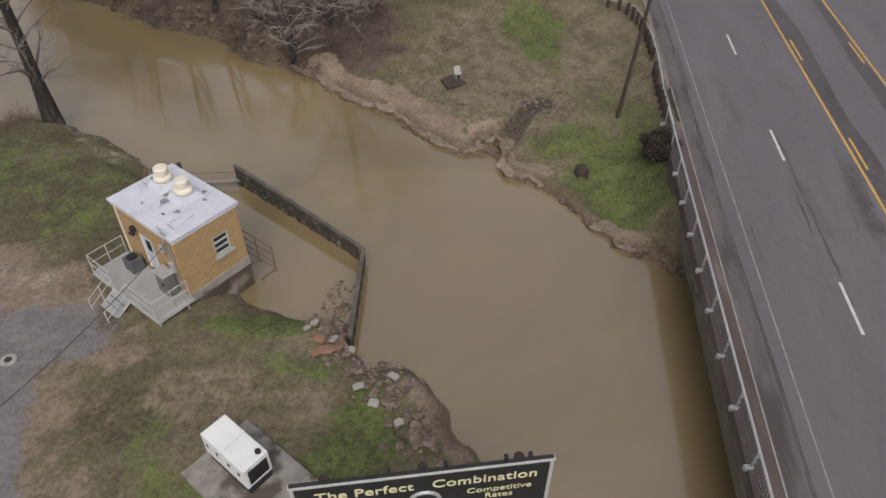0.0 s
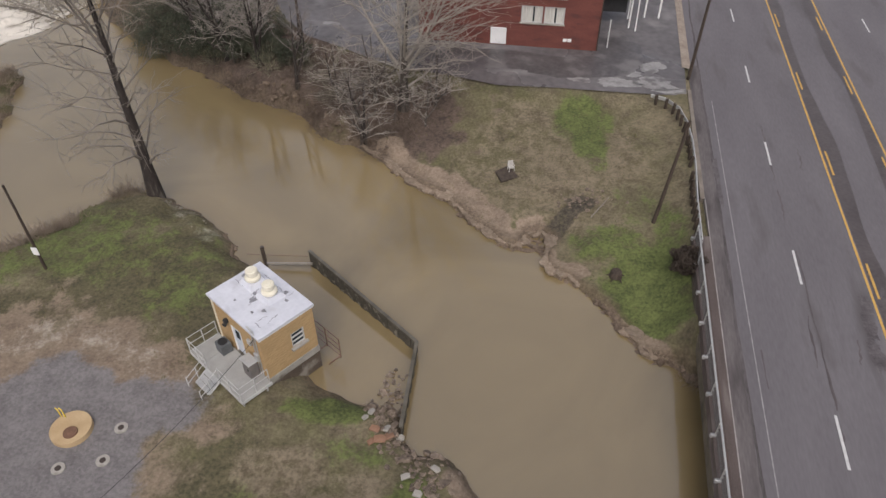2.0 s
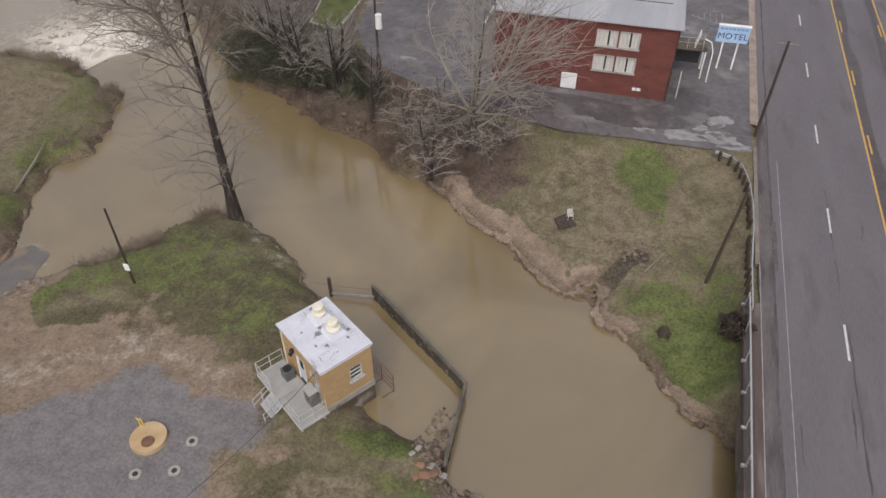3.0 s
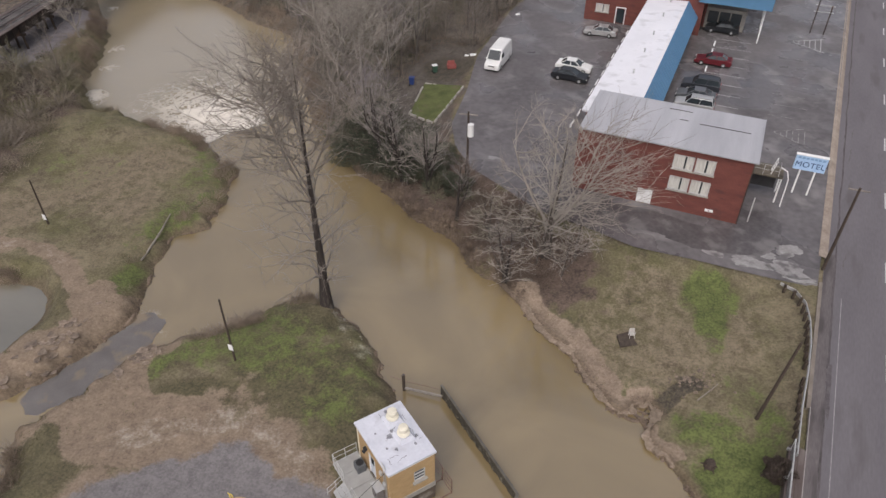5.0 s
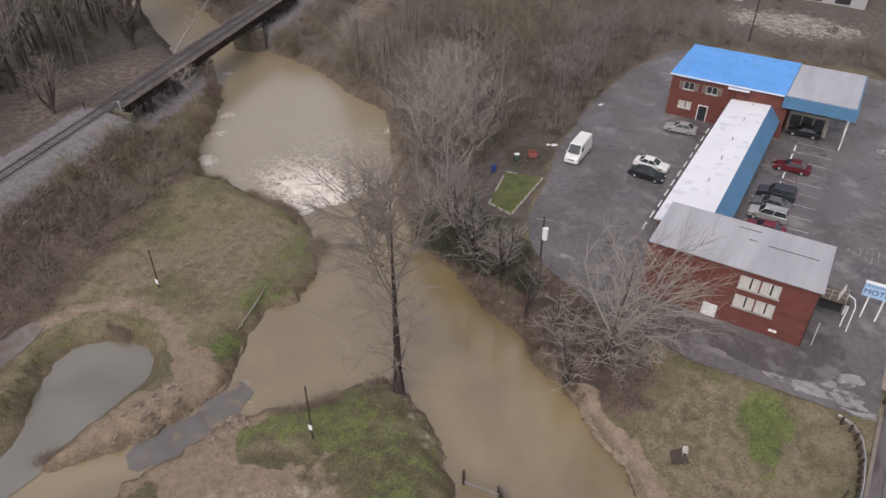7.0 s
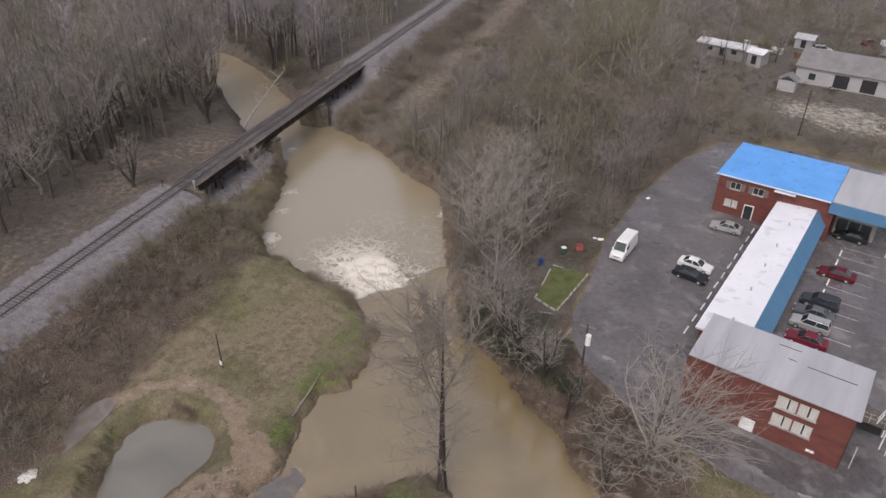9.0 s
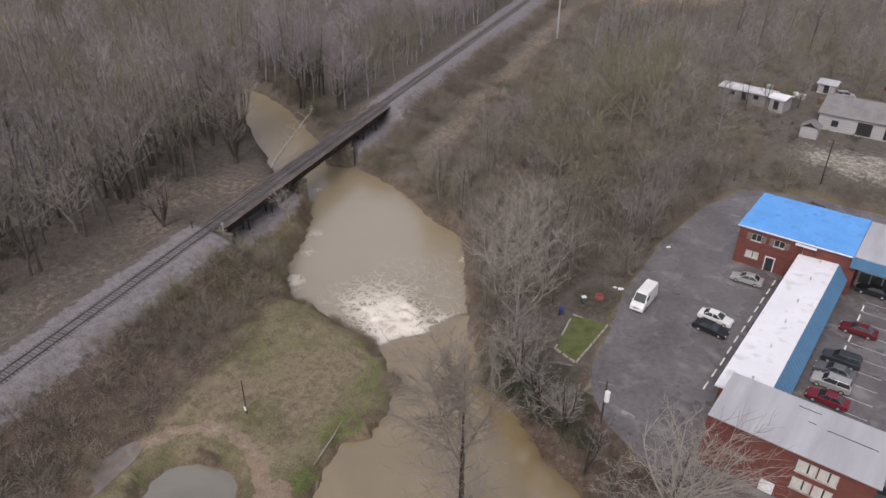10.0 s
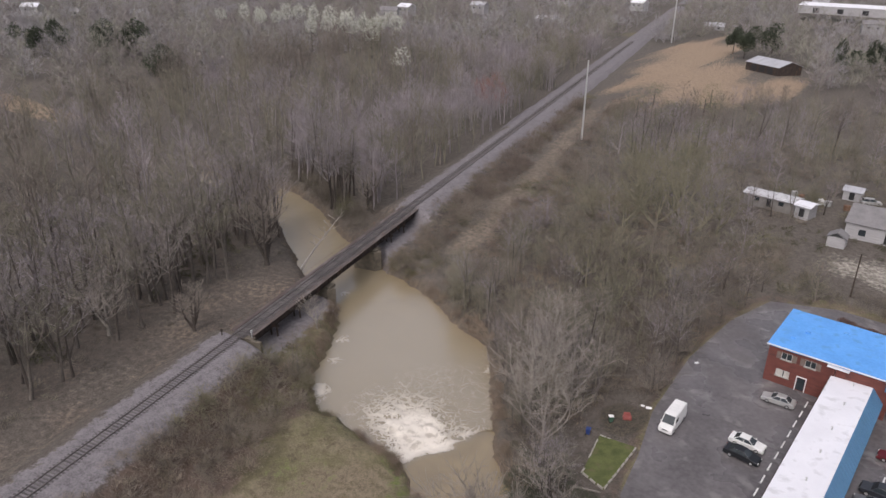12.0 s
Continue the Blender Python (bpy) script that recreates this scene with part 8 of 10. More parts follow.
# clods of earth along the undercut banks, pale rubble on the point
def clod(seed):
    r = np.random.default_rng(seed)
    bm = bmesh.new()
    bmesh.ops.create_icosphere(bm, subdivisions=2, radius=0.5)
    bmesh.ops.triangulate(bm, faces=bm.faces[:])
    v = np.array([q.co[:] for q in bm.verts])
    t = np.array([[q.index for q in f.verts] for f in bm.faces])
    bm.free()
    v = v * (1 + 0.45 * np.sin(v @ r.normal(0, 5, (3, 3)) + r.uniform(0, 6, 3)).sum(1) * 0.33)[:, None] + r.normal(0, 0.035, v.shape)
    return v * np.array([1.3, 0.8, 0.6]), t


CLODS = [clod(60 + i) for i in range(6)]
M_CLOD = surf("wet_bank_earth", (0.05, 0.034, 0.023), (0.22, 0.165, 0.12), 0.5, 0.85, fine=6, bump=0.7)
M_PALE_RUBBLE = surf("pale_rubble", (0.13, 0.115, 0.088), (0.34, 0.31, 0.245), 1.2, 0.9, fine=5)
cx, cy = r.uniform(-46, 12, 60000), r.uniform(18, 56, 60000)
cd = height(cx, cy, True)[1]
ok = (cd > -0.12) & (cd < 0.16) & (((cx > -7) & (wave(cx, cy, 1.6) > 0.3)) | (wave(cx, cy, 2.2) > 0.55)) & ~((cx > -14.5) & (cx < 2) & (cy < 33) & (cy < 24.5))
# the dark lumps also draw the shadow line under the bank's edge
wood("bank_clods", "dark wet clods of earth along the undercut bank", np.column_stack([cx, cy, np.where(cx > -8, r.uniform(0.35, 0.7, 60000), r.uniform(0.2, 0.5, 60000))])[ok][:560], CLODS, M_CLOD, 45)
f = r.random((170, 1)) ** 1.5
rub = np.array([(-23.0, 37.8)]) * (1 - f) + np.array([(-18.8, 33.6)]) * f + r.normal(0, 0.6, (170, 2))
wood("pale_rubble", "pale broken stones on the point of the bank", np.column_stack([rub, r.uniform(0.15, 0.4, 170)])[:95], CLODS, M_PALE_RUBBLE, 46)
f = r.random((60, 1))
rub = np.array([(2.0, 37.3)]) * (1 - f) + np.array([(3.9, 37.4)]) * f + r.normal(0, 0.4, (60, 2))
wood("notch_debris", "dark leaf debris in a notch of the bank", np.column_stack([rub, r.uniform(0.2, 0.5, 60)]), CLODS, M_CLOD, 47)

f = r.random(260) * 7
i0 = f.astype(int)
shore = np.array(BANK_EAST[29:37])
rub = shore[i0] + (shore[i0 + 1] - shore[i0]) * (f - i0)[:, None] + np.array([(0.42, 0.9)]) * r.normal(0.35, 0.4, (260, 1))
# dark drift that also stands for the undercut's shadow line
wood("shore_debris", "dark earth, roots and drift under the bank", np.column_stack([rub, r.uniform(0.25, 0.7, 260)])[:170], CLODS, M_CLOD, 57)
wood("shore_brush", "dark tangled stems hanging over the water's edge", np.column_stack([rub, r.uniform(0.3, 0.6, 260)])[170:], BRUSH, bpy.data.materials["dark_slope_brush"], 58)

# flat ledges of tan clay and stone that overhang the water on the east shore
M_LEDGE = surf("tan_clay_ledge", (0.13, 0.096, 0.068), (0.31, 0.248, 0.187), 0.9, 0.9, fine=6, bump=0.7, per_object=0.18)


def ledge_mesh(seed):
    r = np.random.default_rng(seed)
    bm = bmesh.new()
    n = 9
    ang = [2 * math.pi * (k + r.uniform(-0.3, 0.3)) / n for k in range(n)]
    rad = [r.uniform(0.65, 1.1) for _ in range(n)]
    rings = []
    for z, k in ((-0.3, 0.78), (-0.12, 0.86), (-0.03, 1.0), (0.02, 0.93), (0.05, 0.5)):
        rings.append([bm.verts.new((0.62 * q * k * math.cos(a) + r.normal(0, 0.02), 0.42 * q * k * math.sin(a) + r.normal(0, 0.02), z + r.normal(0, 0.015))) for a, q in zip(ang, rad)])
    bm.faces.new(rings[-1])
    for a, b in zip(rings, rings[1:]):
        for k in range(n):
            bm.faces.new((a[k], a[(k + 1) % n], b[(k + 1) % n], b[k]))
    return mesh_of(bm, "ledge", M_LEDGE)


LEDGES = [ledge_mesh(900 + k) for k in range(7)]
shore = np.array(BANK_EAST[4:31])
cum = np.concatenate([[0], np.cumsum(np.hypot(*np.diff(shore, axis=0).T))])
rl = np.random.default_rng(33)
for k in range(84):
    f = cum[-1] * (k + rl.uniform(0.1, 0.9)) / 84
    p0 = np.array([np.interp(f, cum, shore[:, c]) for c in (0, 1)])
    p1 = np.array([np.interp(f + 0.4, cum, shore[:, c]) for c in (0, 1)])
    d = (p1 - p0) / (np.linalg.norm(p1 - p0) + 1e-6)
    bare = wave(f, 4.0, 2.4) > 0.72
    if bare:
        continue
    x, y = p0 + np.array([d[1], -d[0]]) * (rl.uniform(0.1, 0.42))
    o = new("clay_ledge", LEDGES[k % 7])
    o.matrix_basis = pose(x, y, rl.uniform(0.2, 0.36), rl.uniform(-7, 7), rl.uniform(-7, 7), math.degrees(math.atan2(d[1], d[0])) + rl.uniform(-16, 16)) @ Matrix.Diagonal((rl.uniform(0.75, 1.5), rl.uniform(0.8, 1.5), rl.uniform(0.9, 1.3), 1))
    tagged(o, "tan clay and stone ledge overhanging the muddy water", "rock ledge", "shore ledges")

# undercut faces of wet earth at the water's edge, coloured dark for their shadow
def scarp(line, side, label, material, tall=0.34, wet_z=0.0):
    """A ragged low face where the bank meets the water; side says on which hand the land lies."""
    line = np.asarray(line, float)
    seg = np.hypot(*np.diff(line, axis=0).T)
    cum = np.concatenate([[0], np.cumsum(seg)])
    f = np.arange(0.2, cum[-1] - 0.2, 0.22)
    px, py = np.interp(f, cum, line[:, 0]), np.interp(f, cum, line[:, 1])
    tx, ty = np.gradient(px), np.gradient(py)
    ln = np.hypot(tx, ty)
    nx, ny = -ty / ln * side, tx / ln * side
    offs = np.arange(-2.0, 2.2, 0.1)
    hh = np.stack([height(px + nx * o, py + ny * o) for o in offs])
    first = np.argmax(hh > wet_z + 0.03, axis=0)
    o = offs[first]
    o = np.convolve(np.pad(o, 2, mode="edge"), np.ones(5) / 5, "valid")
    up = wet_z + tall * (0.35 + 0.9 * wave(f, f * 0, 1.1)) * step(wave(f + 50, f * 0, 3.0), 0.12, 0.35) - 0.06
    rows_v = []
    for k, zz in enumerate((wet_z - 0.3 + 0 * up, wet_z + 0.45 * up, up, up - 0.12)):
        q = o + (-0.06, -0.02 + 0.1 * (wave(f, f * 0 + 3, 0.5) - 0.5), 0.1, 0.5)[k]
        rows_v.append(np.stack([px + nx * q, py + ny * q, zz], 1))
    v = np.concatenate(rows_v)
    n = len(f)
    i = np.arange(n - 1)
    t = []
    for k in range(3):
        a, b = k * n + i, (k + 1) * n + i
        t += [np.stack([a, a + 1, b + 1], 1), np.stack([a, b + 1, b], 1)]
    ob = new("bank_face", raw_mesh("bank_face", v, np.concatenate(t), material))
    tagged(ob, label, "bank", kind="structure")


scarp(BANK_EAST[2:35], -1, "undercut river face of wet brown earth, darkened for its shade", M_CLOD)
scarp(BANK_WEST_FAR[13:28], -1, "undercut wet earth face below the meadow, darkened for its shade", M_CLOD)
scarp(BANK_WEST_NEAR[7:20], -1, "undercut wet earth face below the lawn, darkened for its shade", M_CLOD)

# small broken pieces between the larger stones
f = r.random(620) * (len(PILE) - 1.5)
i0 = f.astype(int)
bits = pile[i0] + (pile[i0 + 1] - pile[i0]) * (f - i0)[:, None] + r.normal(0, 0.7, (620, 2))
SPLIT = [(v * np.array([1.0, 0.9, 0.5]), t) for v, t in CLODS]
keep = (height(bits[:, 0], bits[:, 1]) > -0.25) & ~((bits[:, 1] > 19.4) & (bits[:, 0] > -4.2))
wood("riprap_chips", "small broken stone and brick between the riprap", np.column_stack([bits, r.uniform(0.16, 0.46, 620)])[keep][:560], SPLIT, surf("broken_stone_chips", (0.07, 0.05, 0.039), (0.26, 0.203, 0.16), 0.9, 0.9, fine=4, bump=0.5), 48)

# the broken concrete road by the pond
M_SLAB = surf("muddy_concrete", (0.11, 0.096, 0.086), (0.21, 0.19, 0.177), 0.5, 0.7, spots=(0.14, 0.115, 0.092), spot_scale=0.6, spot_at=0.54)
CR = [(-61.9, 14), (-62.2, 18.4), (-62.5, 22.1), (-62.6, 26.4), (-62.2, 28), (-61.5, 28.3), (-61.1, 27.7), (-60.4, 28), (-59.6, 26.1), (-59.1, 23), (-58.7, 19.8), (-58.3, 17), (-58.1, 14)]
bm = bmesh.new()
prism(bm, CR, -1.0, 0.0)
o = part("broken_road", bm, M_SLAB)
o.matrix_basis = pose(0, 0, max(ground_z(-60.6, 18), ground_z(-60.8, 24), ground_z(-61, 27)) - 0.02)
tagged(o, "broken muddy concrete road beside the pond", "road", kind="structure")

# white patch at the broken end of the road, painted for sky glare
bm = bmesh.new()
ring = [bm.verts.new((-59.2 + (0.5 + 0.5 * r.random()) * math.cos(k * 0.35), 16.9 + (0.6 + 0.6 * r.random()) * math.sin(k * 0.35), 0)) for k in range(18)]
top = bm.verts.new((-59.2, 16.9, 0.25))
for k in range(18):
    bm.faces.new((ring[k], ring[(k + 1) % 18], top))
o = part("glare_patch", bm, surf("painted_glare", (0.5, 0.48, 0.44), (0.72, 0.71, 0.68), 2.0, 0.5, bump=0.5, fine=6))
o.matrix_basis = pose(0, 0, max(ground_z(-60.6, 18), ground_z(-60.8, 24), ground_z(-61, 27)) + 0.01)
tagged(o, "white patch painted for the sky's glare beside the pond", "water", kind="structure")

# driftwood
def log(name, a, b, r0, label, material=None):
    a, b = Vector((*a, ground_z(*a) + r0 + 0.05)), Vector((*b, ground_z(*b) + r0 + 0.15))
    bm = bmesh.new()
    m = (a + b) / 2 + Vector((0.1, 0.1, 0.05))
    tube(bm, a, m, r0, r0 * 0.8, 7)
    tube(bm, m, b, r0 * 0.8, r0 * 0.45, 7)
    tagged(part(name, bm, material or M_WOOD_GREY), label, "log")


log("fallen_log", (-43.6, 38.6), (-44.9, 44.0), 0.12, "pale fallen log lying on the grassy bank")
log("fallen_log", (-43.3, 37.4), (-43.6, 39.0), 0.09, "broken end of a pale log at the water")
log("fallen_branch", (6.6, 38.0), (7.9, 39.8), 0.05, "thin pale branch lying on the lawn")

# ---- lawn by the road ----
M_GALV_CHAIR = surf("grimy_white_plastic", (0.36, 0.34, 0.31), (0.55, 0.53, 0.5), 3, 0.6, bump=0)
ch = thing("plastic_chair", "white plastic garden chair standing on the lawn", "chair", at=stand(1.0, 42.8, 0.85, 20, 0.0))
bm = bmesh.new()
box(bm, (0, 0, 0.42), (0.5, 0.48, 0.05), bevel=0.015)
part("seat", bm, M_GALV_CHAIR, ch)
bm = bmesh.new()
box(bm, (0, 0.24, 0.68), (0.5, 0.05, 0.5), bevel=0.02)
part("backrest", bm, M_GALV_CHAIR, ch)
for x in (-0.22, 0.22):
    for y in (-0.2, 0.2):
        bm = bmesh.new()
        tube(bm, (x * 1.1, y * 1.1, 0), (x, y, 0.42), 0.025, n=6)
        part("leg", bm, M_GALV_CHAIR, ch)
    bm = bmesh.new()
    box(bm, (x * 1.1, 0, 0.64), (0.05, 0.46, 0.04), bevel=0.01)
    part("armrest", bm, M_GALV_CHAIR, ch)
bm = bmesh.new()
prism(bm, [(-1.0, -0.7), (0.7, -0.8), (1.0, 0.3), (0.4, 0.8), (-0.8, 0.6)], -0.1, 0.06)
o = part("fire_pit", bm, surf("charred_ash", (0.035, 0.026, 0.02), (0.09, 0.07, 0.055), 3, 0.95))
o.matrix_basis = stand(0.85, 42.5, 1.0, 30, 0)
tagged(o, "low patch of charred ash and wood", "fire pit")
st = thing("tree_stump", "dark weathered tree stump on the grass", "stump", at=stand(7.9, 32.9, 0.8, 0, 0.05))
bm = bmesh.new()
tube(bm, (0, 0, 0), (0.05, 0, 0.5), 0.55, 0.42, 12)
for v in bm.verts:
    v.co.x += random.uniform(-0.05, 0.05)
    v.co.z += random.uniform(-0.05, 0.05)
part("trunk", bm, M_WOOD_DARK, st)
bm = bmesh.new()
for k in range(6):
    a = k * 1.05
    tube(bm, (0.35 * math.cos(a), 0.35 * math.sin(a), 0.18), (0.85 * math.cos(a), 0.85 * math.sin(a), 0.0), 0.12, 0.04, 5)
part("root", bm, M_WOOD_DARK, st)
v, t = leafy(41, 0.98, 1.75, 5200, 0.075)
bush = new("dark_bush", raw_mesh("dark_bush", v, t, M_WOOD_DARK))
bush.matrix_basis = stand(11.75, 32.3, 1, 0, 0.1)
tagged(bush, "rounded near-black evergreen bush beside the bridge", "bush")

# guard rail with timber posts
gr = thing("guard_rail", "steel guard rail on dark timber posts beside the road", "guard rail")
LINE = [(12.75, 33.6), (13.15, 37.6), (13.65, 41.5), (13.95, 44.6), (14.0, 47.3), (13.75, 49.4), (13.0, 50.8), (11.9, 51.4)]
pts = np.array(LINE)
seg = np.hypot(*np.diff(pts, axis=0).T)
cum = np.concatenate([[0], np.cumsum(seg)])
post = bmesh.new()
box(post, (0, 0, 0.3), (0.2, 0.2, 1.0), bevel=0.015)
post_mesh2 = mesh_of(post, "post", M_WOOD_DARK)
count = 20
for k in range(count):
    u = cum[-1] * (k + 0.3) / count if k > 8 else cum[-1] * 0.045 * k + 0.2
    x, y = np.interp(u, cum, pts[:, 0]), np.interp(u, cum, pts[:, 1])
    o = new("post", post_mesh2)
    o.parent = gr
    z = max(ground_z(x, y), 2.0)
    o.location = (x - 0.18, y, z + 0.05)
    o.rotation_euler = (random.uniform(-0.05, 0.05), random.uniform(-0.08, 0.08), random.uniform(0, 0.4))
bm = bmesh.new()
zs = [max(ground_z(x, y), 2.1) + 0.6 for x, y in LINE]
rings = []
for k, (x, y) in enumerate(LINE):
    (xa, ya), (xb, yb) = LINE[max(k - 1, 0)], LINE[min(k + 1, len(LINE) - 1)]
    d = Vector((xb - xa, yb - ya)).normalized()
    rings.append([bm.verts.new((x + d.y * off, y - d.x * off, zs[k] + h)) for off, h in ((0, 0.16), (0.08, 0.12), (0.08, 0.06), (0.02, 0.0), (0.08, -0.06), (0.08, -0.12), (0, -0.16), (-0.03, -0.12), (-0.03, 0.12))])
for a, b in zip(rings, rings[1:]):
    for k in range(9):
        bm.faces.new((a[k], a[(k + 1) % 9], b[(k + 1) % 9], b[k]))
bm.faces.new(rings[0])
bm.faces.new(rings[-1])
part("beam", bm, M_GALV, gr, "weathered galvanised beam")


# ---- poles ----
def pole(x, y, top, r0, label, lean=(0, 0), arms=(), sign=0.0, z=None, material=None, name="utility_pole"):
    base = ground_z(x, y) if z is None else z
    p = thing(name, label, "pole", at=pose(x, y, base - 0.2))
    h = top - base + 0.2
    bm = bmesh.new()
    tube(bm, (0, 0, 0), (lean[0], lean[1], h), r0, r0 * 0.68, 10)
    part("shaft", bm, material or M_WOOD_DARK, p)
    for az, ln, dz in arms:
        bm = bmesh.new()
        c = Vector((lean[0], lean[1], h - dz))
        d = Vector((math.cos(radians(az)), math.sin(radians(az)), 0)) * ln / 2
        tube(bm, c - d, c + d, 0.06, n=5)
        part("crossarm", bm, M_WOOD_GREY, p)
    if sign:
        bm = bmesh.new()
        f = sign / h
        box(bm, (lean[0] * f, lean[1] * f - r0 - 0.03, sign + 0.2), (0.4, 0.04, 0.6), bevel=0.01)
        part("sign", bm, M_WHITE, p, "small white warning plate")
    return p


pole(10.65, 37.4, 9.0, 0.14, "leaning dark timber utility pole on the lawn", lean=(0.85, 0.75))
pole(15.5, 55.2, 11.4, 0.15, "dark timber street pole with a lamp arm", lean=(0.15, 0.1), arms=((0, 1.6, 0.2),), z=3.1)
pole(-27.9, 29.5, 7.8, 0.1, "slim dark pole with a white plate on the grass", sign=1.6)
pole(-55.3, 38.6, 6.4, 0.1, "slim dark pole with a white plate on the meadow", sign=0.9)
lp = pole(-18.2, 57.7, 10.9, 0.14, "timber utility pole with a transformer and crossarm", arms=((10, 1.8, 0.3),))
bm = bmesh.new()
tube(bm, (0.3, -0.15, 6.0), (0.3, -0.15, 7.3), 0.3, n=14)
part("transformer", bm, M_WHITE, lp, "pale grey transformer can")
pole(-8.8, 143.5, 13.5, 0.16, "timber utility pole by the lane", arms=((0, 1.8, 0.4),))
pole(-103, 221, 31, 0.34, "tall pale steel transmission pole by the railway", material=M_GALV)
pole(-170, 500, 42, 0.5, "tall pale steel transmission pole by the railway", material=M_GALV)
# loose cable over the yard
bm = bmesh.new()
pa, pb, rings = Vector((-11.65, 22.15, 4.7)), Vector((-21.0, 3.0, 6.5)), []
for k in range(25):
    f = k / 24
    p = pa.lerp(pb, f) - Vector((0, 0, 1.6 * 4 * f * (1 - f)))
    rings.append([bm.verts.new(p + Vector((0.9, -0.44, 0)) * (0.015 * math.cos(a * 1.2566)) + Vector((0, 0, 0.015 * math.sin(a * 1.2566)))) for a in range(5)])
for lo, hi in zip(rings, rings[1:]):
    for a in range(5):
        bm.faces.new((lo[a], lo[(a + 1) % 5], hi[(a + 1) % 5], hi[a]))
tagged(part("service_cable", bm, M_BLACK), "black overhead service cable hanging over the yard", "cable")


# ---- yard covers ----
def cover(x, y, r0, r1, label):
    c = thing("manhole_cover", label, "manhole", "yard manholes", at=stand(x, y, 1, 0, -0.03))
    bm = bmesh.new()
    tube(bm, (0, 0, -0.1), (0, 0, 0.04), r0, r0 * 0.97, 24)
    part("collar", bm, M_CONC, c)
    bm = bmesh.new()
    tube(bm, (0, 0, 0.04), (0, 0, 0.07), r1, r1, 20)
    part("lid", bm, M_STEEL_DARK, c)


for x, y in ((-18.0, 18.6), (-18.1, 16.75), (-20.0, 16.1)):
    cover(x, y, 0.34, 0.15, "small round concrete manhole collar with a dark lid")
wet_well = thing("wet_well", "tan concrete wet-well cap with a rusty hatch and yellow pipes", "wet well", at=stand(-20.4, 18.25, 1, 0, -0.02))
bm = bmesh.new()
tube(bm, (0, 0, -0.1), (0, 0, 0.25), 1.02, 1.0, 32)
part("cap", bm, surf("tan_concrete", (0.36, 0.25, 0.13), (0.5, 0.37, 0.22), 1.2, 0.9), wet_well)
bm = bmesh.new()
tube(bm, (0.15, -0.3, 0.25), (0.15, -0.3, 0.32), 0.36, 0.34, 20)
part("hatch", bm, M_RUST, wet_well)
for dx in (-0.75, -0.55):
    bm = bmesh.new()
    tube(bm, (dx, 0.55, 0.1), (dx, 0.55, 0.85), 0.032, n=8)
    tube(bm, (dx, 0.55, 0.85), (dx - 0.12, 0.58, 0.95), 0.032, n=8)
    part("yellow_pipe", bm, surf("yellow_pipe_paint", (0.6, 0.45, 0.05), (0.75, 0.58, 0.08), 3, 0.5), wet_well)


# ---- billboard by the river ----
def words(text, size, material, parent, at, name, space=1.0, bold=0.0):
    cu = bpy.data.curves.new(name, "FONT")
    cu.body, cu.size, cu.align_x, cu.align_y, cu.extrude, cu.space_character, cu.offset = text, size, "CENTER", "CENTER", 0.006, space, bold
    cu.materials.append(material)
    o = new(name, cu)
    o.parent, o.matrix_basis = parent, at
    return o


M_CREAM_INK = surf("cream_lettering", (0.62, 0.6, 0.36), (0.7, 0.68, 0.42), 2, 0.6, bump=0)
bb = thing("billboard", "black roadside billboard with cream lettering and white border", "billboard", at=pose(-0.5, 9.7, 0, 0, 0, 7.3))
BT, BH, BWD = 7.74, 3.1, 6.95
bm = bmesh.new()
box(bm, (0, 0.06, BT - BH / 2), (BWD, 0.12, BH))
part("panel", bm, M_BLACK, bb)
for x, z, sx, sz in ((0, BT - 0.06, BWD + 0.06, 0.1), (0, BT - BH + 0.06, BWD + 0.06, 0.1), (-BWD / 2 + 0.05, BT - BH / 2, 0.1, BH - 0.22), (BWD / 2 - 0.05, BT - BH / 2, 0.1, BH - 0.22)):
    bm = bmesh.new()
    box(bm, (x, 0.05, z), (sx, 0.16, sz), bevel=0.01)
    part("border", bm, M_RAILING, bb)
for x in (-2.6, 0, 2.6):
    bm = bmesh.new()
    tube(bm, (x, 0.3, -1.0), (x, 0.3, BT - 0.2), 0.14, n=10)
    part("post", bm, M_WOOD_DARK, bb)
for x in (-0.9, 0.6, 2.2, 2.85):
    bm = bmesh.new()
    box(bm, (x, 0.14, BT + 0.07), (0.1, 0.12, 0.16), bevel=0.01)
    part("bracket", bm, M_BLACK, bb)
UP = pose(0, 0, 0, 90, 0, 0)
words("The Perfect   Combination", 0.52, M_CREAM_INK, bb, Matrix.Translation((0.1, -0.012, BT - 0.62)) @ UP, "headline", 1.05, 0.006)
words("Competitive", 0.36, M_CREAM_INK, bb, Matrix.Translation((2.05, -0.012, BT - 1.18)) @ UP, "subtitle")
words("Rates", 0.36, M_CREAM_INK, bb, Matrix.Translation((2.05, -0.012, BT - 1.52)) @ UP, "subtitle")
bm = bmesh.new()
for k in range(32):
    a, b2 = k * math.pi / 16, (k + 1) * math.pi / 16
    tube(bm, (0.4 * math.cos(a), -0.02, BT - 1.35 + 0.4 * math.sin(a)), (0.4 * math.cos(b2), -0.02, BT - 1.35 + 0.4 * math.sin(b2)), 0.06, n=6)
part("emblem_ring", bm, M_GALV, bb, "plain silver ring emblem")


# ---- cars ----
def car_paint(name, c, metal=0.3):
    return surf(name, tuple(0.85 * v for v in c), c, 1.0, 0.28, metal=metal, bump=0.0)


